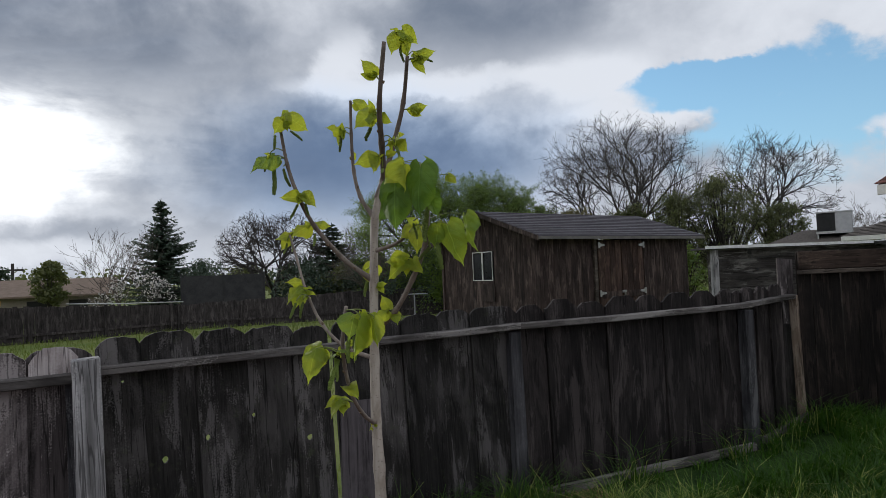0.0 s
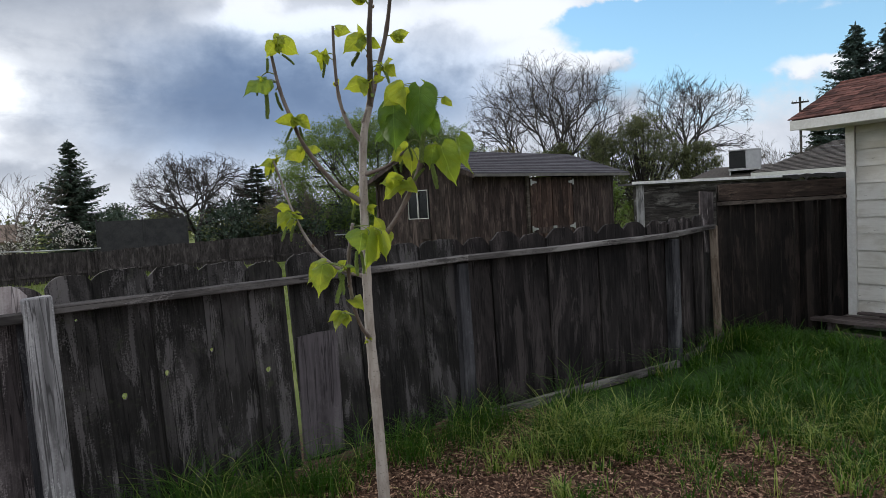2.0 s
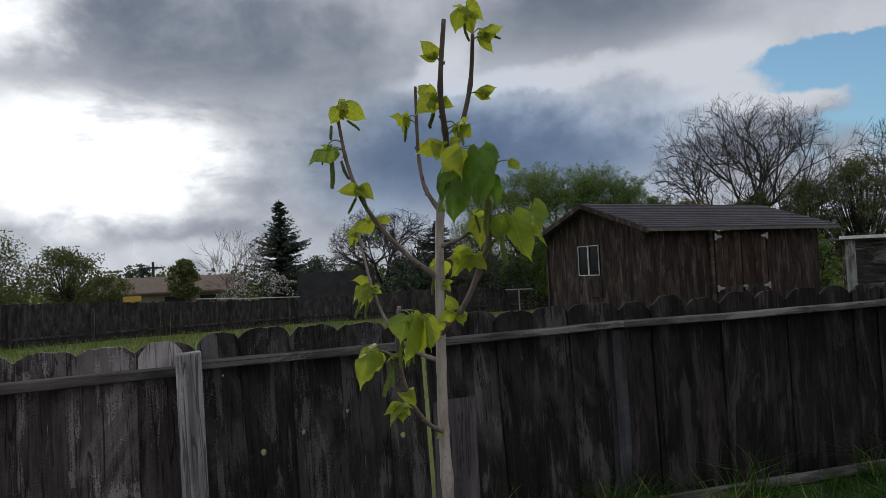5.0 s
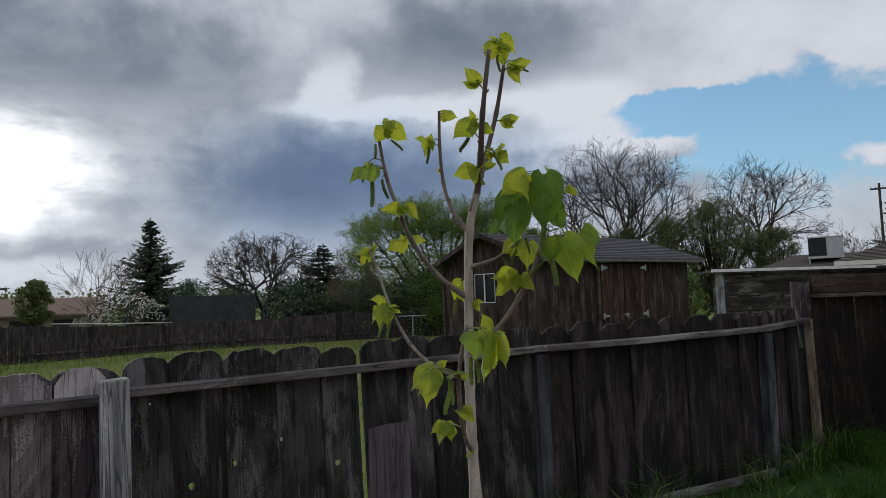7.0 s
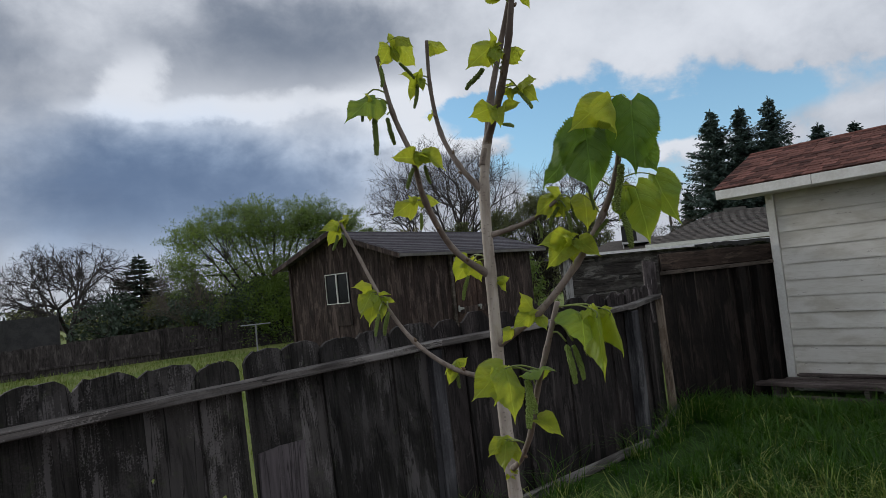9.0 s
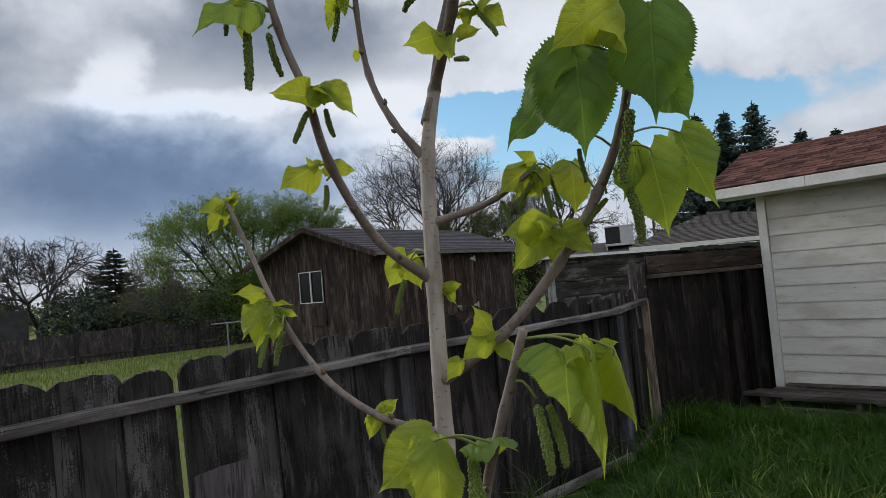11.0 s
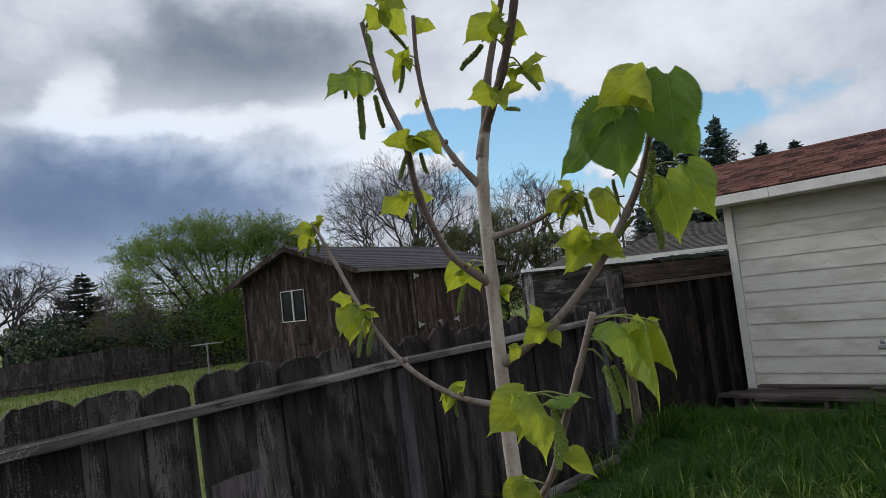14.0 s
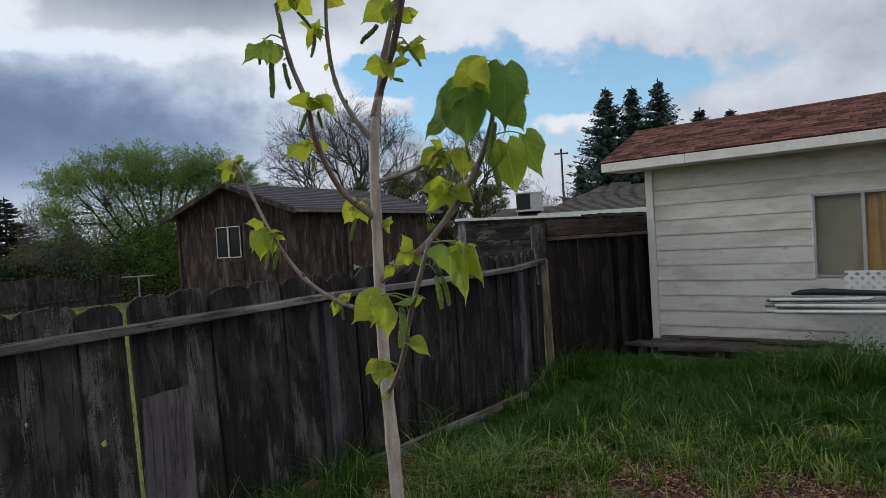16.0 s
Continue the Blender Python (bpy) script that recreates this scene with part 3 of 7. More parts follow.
def holed(outline, hole, y0, y1):
    """A board with a knot hole that goes through."""
    bm = bmesh.new()
    edges = []
    cx, cz, r, tall = hole
    ring = [(cx + r * math.cos(t) * (1 + 0.15 * math.sin(3 * t)), cz + r * tall * math.sin(t)) for t in [2 * math.pi * i / 9 for i in range(9)]]
    for loop in (outline, ring):
        vs = [bm.verts.new((x, y0, z)) for x, z in loop]
        edges += [bm.edges.new((vs[i], vs[(i + 1) % len(vs)])) for i in range(len(vs))]
    bmesh.ops.triangle_fill(bm, edges=edges, use_beauty=True)
    faces = bm.faces[:]
    r2 = bmesh.ops.extrude_face_region(bm, geom=faces)
    bmesh.ops.translate(bm, vec=(0, y1 - y0, 0), verts=[v for v in r2["geom"] if isinstance(v, bmesh.types.BMVert)])
    bmesh.ops.recalc_face_normals(bm, faces=bm.faces[:])
    return bm


def fence_bay(a, b, edges, tops, label, seed, mat=FENCE, skip=(), holes=(), lean=0.0, z0=0.02, pale=()):
    """Boards between the given places along the bay. Each board is its own object under the bay's fence."""
    rng = random.Random(seed)
    m, _ = along(a, b)
    f = thing("fence", m, label, "fence", group="near fence bays")
    for i, (x0, x1) in enumerate(zip(edges[:-1], edges[1:])):
        if i in skip:
            continue
        g = rng.uniform(-0.010, -0.004)
        y = BOARD_Y + (0.0105 if i % 2 else -0.0105) + rng.uniform(-0.001, 0.001)
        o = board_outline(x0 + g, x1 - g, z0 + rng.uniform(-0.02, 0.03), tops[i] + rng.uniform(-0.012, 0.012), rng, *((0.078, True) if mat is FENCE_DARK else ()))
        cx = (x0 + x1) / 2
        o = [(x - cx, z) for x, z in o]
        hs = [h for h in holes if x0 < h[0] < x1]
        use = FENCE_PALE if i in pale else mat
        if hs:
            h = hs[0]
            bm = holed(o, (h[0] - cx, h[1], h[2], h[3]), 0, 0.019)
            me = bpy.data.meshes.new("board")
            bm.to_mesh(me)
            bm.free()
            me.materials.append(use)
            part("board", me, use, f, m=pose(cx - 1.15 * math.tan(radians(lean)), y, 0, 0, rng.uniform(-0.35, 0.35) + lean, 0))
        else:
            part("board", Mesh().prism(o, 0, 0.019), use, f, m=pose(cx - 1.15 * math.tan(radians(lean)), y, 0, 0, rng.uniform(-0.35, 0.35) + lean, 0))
    return f


def beam(name, x0, x1, z0, z1, y0, y1, mat, parent, sag=0.0, label="", end_z=0.0, seed=0):
    """A long timber with worn edges, in steps so that it can sag."""
    n = 9
    rng = random.Random(seed)
    g = Mesh()
    for i in range(n + 1):
        t = i / n
        x = x0 + (x1 - x0) * t
        dz = end_z * t - sag * 4 * t * (1 - t) + rng.uniform(-0.002, 0.002)
        c = 0.005
        dy = rng.uniform(-0.002, 0.002)
        for y, z in ((y0 + c, z0), (y1 - c, z0), (y1, z0 + c), (y1, z1 - c), (y1 - c, z1), (y0 + c, z1), (y0, z1 - c), (y0, z0 + c)):
            g.v.append((x, y + dy, z + dz))
    for i in range(n):
        for j in range(8):
            q = (j + 1) % 8
            g.f.append((i * 8 + j, (i + 1) * 8 + j, (i + 1) * 8 + q, i * 8 + q))
    g.f.append(tuple(range(8)))
    g.f.append(tuple(n * 8 + j for j in reversed(range(8))))
    return part(name, g, mat, parent, label)


def fence_post(name, p, ang, w, d, top, mat, label, lean=(0, 0), bevel=0.006, slope=0.0):
    me = Mesh().box(-w / 2, w / 2, -d / 2, d / 2, -0.2, top).data(name, mat)
    for v in me.vertices:
        if v.co.z > 0.5:
            v.co.z += slope * v.co.x
    bevelled(me, bevel)
    ob = new("fence_post", me)
    ob.matrix_basis = pose(p[0], p[1], 0, lean[0], lean[1], 0) @ pose(0, 0, 0, 0, 0, ang)
    return tagged(ob, label, "fence post", group="near fence posts")


ANG = [math.degrees(math.atan2(q[1] - p[1], q[0] - p[0])) for p, q in ((A, B), (B, C), (C, D))]

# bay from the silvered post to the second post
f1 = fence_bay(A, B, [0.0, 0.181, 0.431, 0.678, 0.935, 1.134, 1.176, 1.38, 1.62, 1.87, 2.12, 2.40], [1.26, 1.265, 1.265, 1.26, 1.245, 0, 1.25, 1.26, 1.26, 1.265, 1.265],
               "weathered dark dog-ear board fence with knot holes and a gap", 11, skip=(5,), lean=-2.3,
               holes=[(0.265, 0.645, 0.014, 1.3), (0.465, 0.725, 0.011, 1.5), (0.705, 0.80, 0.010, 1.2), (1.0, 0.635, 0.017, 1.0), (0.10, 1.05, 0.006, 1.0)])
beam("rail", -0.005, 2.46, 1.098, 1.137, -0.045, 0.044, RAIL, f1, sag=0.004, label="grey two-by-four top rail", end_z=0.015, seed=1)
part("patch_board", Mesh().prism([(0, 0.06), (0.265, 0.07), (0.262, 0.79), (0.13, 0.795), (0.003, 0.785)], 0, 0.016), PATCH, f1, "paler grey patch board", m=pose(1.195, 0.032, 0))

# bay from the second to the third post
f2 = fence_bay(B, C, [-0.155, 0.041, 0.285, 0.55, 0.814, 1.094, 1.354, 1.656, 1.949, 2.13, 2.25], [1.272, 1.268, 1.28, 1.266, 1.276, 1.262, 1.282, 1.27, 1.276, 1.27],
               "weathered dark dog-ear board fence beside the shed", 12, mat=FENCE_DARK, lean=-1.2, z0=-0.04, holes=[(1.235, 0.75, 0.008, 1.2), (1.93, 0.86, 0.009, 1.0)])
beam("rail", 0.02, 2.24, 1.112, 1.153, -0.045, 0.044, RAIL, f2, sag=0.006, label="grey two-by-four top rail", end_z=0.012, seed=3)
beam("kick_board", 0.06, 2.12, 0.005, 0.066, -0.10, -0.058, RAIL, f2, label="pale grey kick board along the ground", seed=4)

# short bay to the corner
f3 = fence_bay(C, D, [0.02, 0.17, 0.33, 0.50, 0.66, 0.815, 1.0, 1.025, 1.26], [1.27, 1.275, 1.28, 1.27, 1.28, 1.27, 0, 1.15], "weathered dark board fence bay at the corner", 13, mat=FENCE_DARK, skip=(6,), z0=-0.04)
beam("rail", -0.01, 1.10, 1.126, 1.166, -0.045, 0.044, RAIL, f3, label="grey two-by-four top rail", end_z=0.012, seed=5)
beam("kick_board", 0.02, 1.12, 0.03, 0.085, -0.09, -0.05, RAIL, f3, label="pale grey kick board along the ground", seed=6)

# bay left of the silvered post
L0 = (A[0] - 3.2 * math.cos(radians(ANG[0])), A[1] - 3.2 * math.sin(radians(ANG[0])))
s = [3.2 + v for v in (-2.26, -2.01, -1.76, -1.51, -1.265, -1.02, -0.773, -0.53, -0.284, -0.02)]
f0 = fence_bay(L0, A, [0.2, 0.45, 0.7] + s, [1.23] * 3 + [1.225, 1.23, 1.225, 1.23, 1.23, 1.225, 1.235, 1.235, 1.235, 1.245], "greyish weathered board fence with peeling boards", 14, pale=(6, 7, 8, 9, 10, 11, 12))
beam("rail", 0.1, 3.125, 1.055, 1.10, -0.045, 0.044, RAIL, f0, label="grey two-by-four top rail", end_z=0.02, seed=7)
part("strap_board", Mesh().box(-0.030, 0.030, -0.012, 0.012, 0.1, 1.09), POST_DARK, f0, "dark narrow upright batten", m=pose(3.115, 0.02, 0, 0, -1.0, 0))
part("strap_board", Mesh().prism([(-0.03, 0.08), (0.03, 0.10), (0.028, 0.62), (0.004, 0.66), (-0.028, 0.60)], -0.01, 0.012), POST_DARK, f0, "dark broken batten", m=pose(3.105, -0.012, 0, 0, 3.0, 0))
part("bare_face", Mesh().prism([(-0.118, 1.09), (0.075, 1.10), (0.075, 1.19), (0.05, 1.222), (0.02, 1.24), (-0.06, 1.24), (-0.10, 1.20), (-0.118, 1.17)], 0, 0.004), BARE, f0, "bare pale split face of a board top", m=pose(3.045, 0.022, 0))

fence_post("post", (A[0] + 0.010, A[1] - 0.051), ANG[0], 0.115, 0.09, 1.185, POST, "silver-grey weathered square post standing proud of the fence", lean=(0.8, -0.8), slope=0.04)
fence_post("post", B, ANG[1], 0.09, 0.09, 1.096, POST_DARK, "dark weathered square post under the rail", lean=(-1.0, -1.2))
fence_post("post", (C[0] - 0.02, C[1] - 0.02), ANG[1], 0.09, 0.09, 1.108, POST_DARK, "dark weathered square post under the rail")
fence_post("post", (D[0] + 0.03, D[1] - 0.01), ANG[2], 0.042, 0.075, 1.165, TAN_POST, "pale brown narrow post at the fence corner", lean=(0, -1.0))


# ---- taller back fence behind the small white building ----
BACK_RAIL = wood("brown_rail_wood", rgb(0.04, 0.032, 0.027), rgb(0.105, 0.085, 0.07), rgb(0.24, 0.20, 0.17), axis="X", spread=0.2)


BACK_TOP = wood("brown_streaked_board", rgb(0.02, 0.014, 0.011), rgb(0.062, 0.042, 0.032), rgb(0.15, 0.11, 0.085), axis="X", spread=0.2)


def back_fence():
    m = pose(2.235, 6.235, 0, 0, 0, 20)
    rng = random.Random(21)
    f = thing("back_fence", m, "tall brown board fence, darkened for shade below its pale rail", "fence")
    x = 0.0
    while x < 4.4:
        w = rng.uniform(0.135, 0.15)
        t = 1.565 + rng.uniform(-0.03, 0.03)
        o = [(-w / 2, 0.0), (w / 2, 0.0), (w / 2, t - 0.02), (w / 2 - 0.02, t), (-w / 2 + 0.02, t), (-w / 2, t - 0.02)]
        part("board", Mesh().prism(o, 0, 0.018), BACK_WOOD_SHADED, f, m=pose(x + w / 2, 0.05, 0, 0, rng.uniform(-0.3, 0.3), 0))
        x += w + rng.uniform(0.003, 0.01)
    beam("rail", 0.0, 4.4, 1.362, 1.40, -0.03, 0.045, BACK_RAIL, f, seed=8)
    beam("top_board", 0.0, 4.4, 1.405, 1.572, 0.012, 0.034, BACK_TOP, f, label="brown level board along the top", seed=9)
    for px, w in ((0.98, 0.09), (1.21, 0.05)):
        part("upright", Mesh().box(-w / 2, w / 2, -0.045, 0.045, 0, 1.36), BACK_WOOD_SHADED, f, m=pose(px, 0.0, 0))
    part("end_board", Mesh().prism([(-0.16, 0.9), (-0.01, 0.9), (-0.005, 1.50), (-0.155, 1.52)], 0.10, 0.12), FENCE_PALE, f, "grey wide end board")


back_fence()


# ---- low shelter with level boards behind the back fence ----
def shelter():
    m = pose(1.885, 8.93, 0, 0, 0, 22)
    rng = random.Random(31)
    f = thing("low_shelter", m, "low lean-to of bleached level planks with a white roof edge", "shed")
    z = 0.0
    while z < 1.62:
        h = rng.uniform(0.17, 0.21)
        h = min(h, 1.67 - z)
        for x0, x1 in ((0.06, 1.9), (1.905, 4.6)):
            part("plank", Mesh().box(x0, x1, 0, 0.02, z + 0.004, z + h - 0.004), PLANK, f, m=pose(0, 0.03 + rng.uniform(-0.004, 0.004), 0))
        z += h
    for x, z, r in ((0.55, 1.62, 0.03), (0.95, 1.33, 0.032), (0.66, 1.39, 0.02), (0.45, 1.13, 0.02)):
        g = Mesh().tube([(x, 0.018, z), (x, 0.028, z)], [r, r], 9)
        part("knot", g, DARK_IN, f)
    part("corner_post", Mesh().box(0, 0.07, -0.02, 0.07, 0, 1.67), POST, f, "pale grey corner board")
    part("side_wall", Mesh().box(0.0, 0.02, 0.07, 0.14, 0, 1.67), PLANK, f)
    part("back_wall", Mesh().box(0.03, 4.6, 0.14, 0.16, 0, 1.67), PLANK, f)
    part("roof", Mesh().box(-0.12, 4.7, -0.08, 0.35, 1.676, 1.70), TIN, f)
    part("roof_edge", Mesh().box(-0.15, 2.45, -0.105, -0.085, 1.682, 1.720), WHITE_EDGE, f, "white metal roof edge")
    part("roof_edge", Mesh().box(2.45, 4.7, -0.10, -0.085, 1.706, 1.726), WHITE_EDGE, f, "white metal roof edge")
    torn = [(2.32 + i * 0.058, 1.645 + rng.uniform(-0.02, 0.03)) for i in range(40)]
    ragged = [(x, 1.712 + rng.uniform(-0.006, 0.010)) for x, _ in reversed(torn)]
    part("torn_edge", Mesh().prism(torn + ragged, -0.125, -0.11), TAR, f, "torn black roofing felt")


shelter()


# ---- barn shed beyond the fence ----
def barn():
    m = pose(-0.472, 9.137, 0, 0, 0, 49.5)
    rng = random.Random(41)
    f = thing("barn_shed", m, "dark brown board shed with a gable roof and double doors", "shed")
    # local x runs along the door front, y into the shed
    LEN, DEP, EAVE, PEAK = 3.75, 2.52, 2.050, 2.475
    x = 0.06
    while x < LEN - 0.02:
        w = min(rng.uniform(0.09, 0.14), LEN - x)
        if not (1.24 < x < 2.42):
            part("board", Mesh().box(0, w - 0.006, 0, 0.02, 0.05, EAVE + 0.02), SHED_WOOD, f, m=pose(x, 0.06 + rng.uniform(0, 0.004), 0))
        x += w
    # gable end with the window opening
    y = 0.08
    wy0, wy1, wz0, wz1 = 1.133, 1.649, 1.349, 1.825
    while y < DEP - 0.02:
        w = min(rng.uniform(0.09, 0.14), DEP - y)
        mid = DEP / 2
        top = lambda q: EAVE + (PEAK - EAVE) * (1 - abs(q - mid) / mid) - 0.02
        a, b2 = y, y + w - 0.005
        sx = 0.05 + rng.uniform(0, 0.004)
        pieces = [(0.05, None)]
        if b2 > wy0 and a < wy1:
            pieces = [(0.05, wz0), (wz1, None)]
        for z0, z1 in pieces:
            o = [(-a, z0), (-b2, z0), (-b2, top(b2) if z1 is None else z1), (-a, top(a) if z1 is None else z1)]
            part("board", Mesh().prism([(q, z) for q, z in o], 0, 0.02), SHED_WOOD, f, m=pose(sx, 0, 0, 0, 0, -90))
        y += w
    part("far_wall", Mesh().box(LEN - 0.02, LEN, 0.08, DEP, 0, EAVE), SHED_WOOD, f)
    part("rear_wall", Mesh().box(0.06, LEN - 0.03, DEP - 0.02, DEP, 0, EAVE), SHED_WOOD, f)
    for q in ((0.03, 0.03), (0.03, DEP - 0.06)):
        part("corner_board", Mesh().box(0, 0.05, 0, 0.05, 0.0, EAVE), SHED_WOOD, f, m=pose(q[0] - 0.01, q[1] + 0.01, 0))
    # window with white bars
    w = part("window", Mesh().box(-0.005, 0.0, wy0, wy1, wz0, wz1), DARK_ROOM_GLASS, f, "small window with a white sliding frame", m=pose(0.075, 0, 0))
    fr = Mesh()
    t = 0.012
    fr.box(-0.014, 0.0, wy0, wy1, wz0, wz0 + t).box(-0.014, 0.0, wy0, wy1, wz1 - t, wz1)
    fr.box(-0.014, 0.0, wy0, wy0 + 0.006, wz0 + t, wz1 - t).box(-0.014, 0.0, wy1 - 0.006, wy1, wz0 + t, wz1 - t)
    fr.box(-0.016, 0.0, (wy0 + wy1) / 2 - 0.010, (wy0 + wy1) / 2 + 0.010, wz0 + t, wz1 - t)
    part("window_frame", fr, TRIM, w, "white painted frame", m=pose(-0.015, 0, 0))
    part("backing", Mesh().box(0.0, 0.01, wy0 - 0.1, wy1 + 0.1, wz0 - 0.1, wz1 + 0.1), DARK_IN, w, m=pose(0.03, 0, 0))
    part("patch", Mesh().box(-0.012, 0, wy0 - 0.06, wy0 + 0.3, wz0 - 0.34, wz0 - 0.05), SHED_WOOD, f, m=pose(0.045, 0, 0))
    # double doors
    for k, (x0, x1) in enumerate(((1.32, 1.865), (1.885, 2.43))):
        d = part("door", Mesh().box(x0, x1, 0.03, 0.055, 0.12, 1.93), DOOR_WOOD, f, "brown board door with strap hinges")
        for j in range(4):
            bw = (x1 - x0) / 4
            part("door_board", Mesh().box(0, bw - 0.008, 0, 0.012, 0.12, 1.93), DOOR_WOOD, d, m=pose(x0 + j * bw + 0.004, 0.016, 0))
        part("brace", Mesh().box(x0 + 0.05, x1 - 0.03, 0.0, 0.012, 1.0, 1.10), SHED_WOOD, d, m=pose(0, 0.002, 0))
        hx = x0 if k == 0 else x1
        sgn = 1 if k == 0 else -1
        for hz in (1.849, 1.081, 0.3):
            h = Mesh().box(-0.018, 0.018, -0.012, 0.0, -0.05, 0.05)
            h.prism([(sgn * 0.02, -0.028), (sgn * 0.13, -0.012), (sgn * 0.13, 0.012), (sgn * 0.02, 0.028)][::sgn], -0.011, -0.001)
            part("hinge", h, GALV, d, "galvanised tee hinge", m=pose(hx, 0.002, hz))
    part("jamb", Mesh().box(1.235, 1.298, 0.02, 0.055, 0.1, 1.95), BACK_RAIL, f, "pale worn door jamb")
    part("jamb", Mesh().box(2.452, 2.515, 0.02, 0.055, 0.1, 1.95), SHED_WOOD, f)
    part("latch", Mesh().box(-0.04, 0.05, -0.02, 0.0, -0.02, 0.02).tube([(0.0, -0.03, 0.0), (0.0, -0.03, -0.06)], [0.012, 0.014], 6), GALV, f, "galvanised latch", m=pose(1.875, 0.0, 1.09))
    # roof of lapped courses, two slopes
    over, ox = 0.19, 0.16
    mid = DEP / 2
    rise = (PEAK - EAVE) / mid
    n = 13
    for k in (0, 1):
        for i in range(n):
            ya, yb = -over + (mid + over) * i / n, -over + (mid + over) * (i + 1) / n
            za, zb = EAVE + rise * ya, EAVE + rise * yb
            if k:
                ya, yb = DEP - ya, DEP - yb
            lift = 0.02
            r = Mesh()
            r.v = [(-ox, ya, za + lift), (LEN + ox, ya, za + lift), (LEN + ox, yb, zb + 0.003), (-ox, yb, zb + 0.003), (-ox, ya, za - 0.006), (LEN + ox, ya, za - 0.006), (LEN + ox, yb, zb - 0.012), (-ox, yb, zb - 0.012)]
            r.f = [(0, 1, 2, 3), (7, 6, 5, 4), (0, 4, 5, 1), (1, 5, 6, 2), (3, 2, 6, 7), (0, 3, 7, 4)]
            part("roof_course", r, TIN, f)
    ye = -over
    part("fascia", Mesh().box(-ox, LEN + ox, ye - 0.02, ye, EAVE + rise * ye - 0.05, EAVE + rise * ye - 0.008), TIN_EDGE, f, "pale weathered eave board")
    for k in (0, 1):
        y0, y1 = (-over, mid) if k == 0 else (DEP + over, mid)
        z0, z1 = EAVE - rise * over, PEAK
        o = [(-y0, z0 - 0.07), (-y1, z1 - 0.07), (-y1, z1 + 0.0), (-y0, z0 + 0.0)]
        part("barge_board", Mesh().prism(o if k else o[::-1], 0, 0.022), SHED_WOOD, f, m=pose(-ox - 0.005, 0, 0, 0, 0, -90))
    for q in range(10):
        yq = -over + 0.1 + q * 0.16
        part("rib_end", Mesh().tube([(0, 0, 0), (0.02, 0, 0)], [0.014, 0.014], 6), TIN, f, m=pose(-ox - 0.026, yq, EAVE + rise * yq + 0.02))


barn()


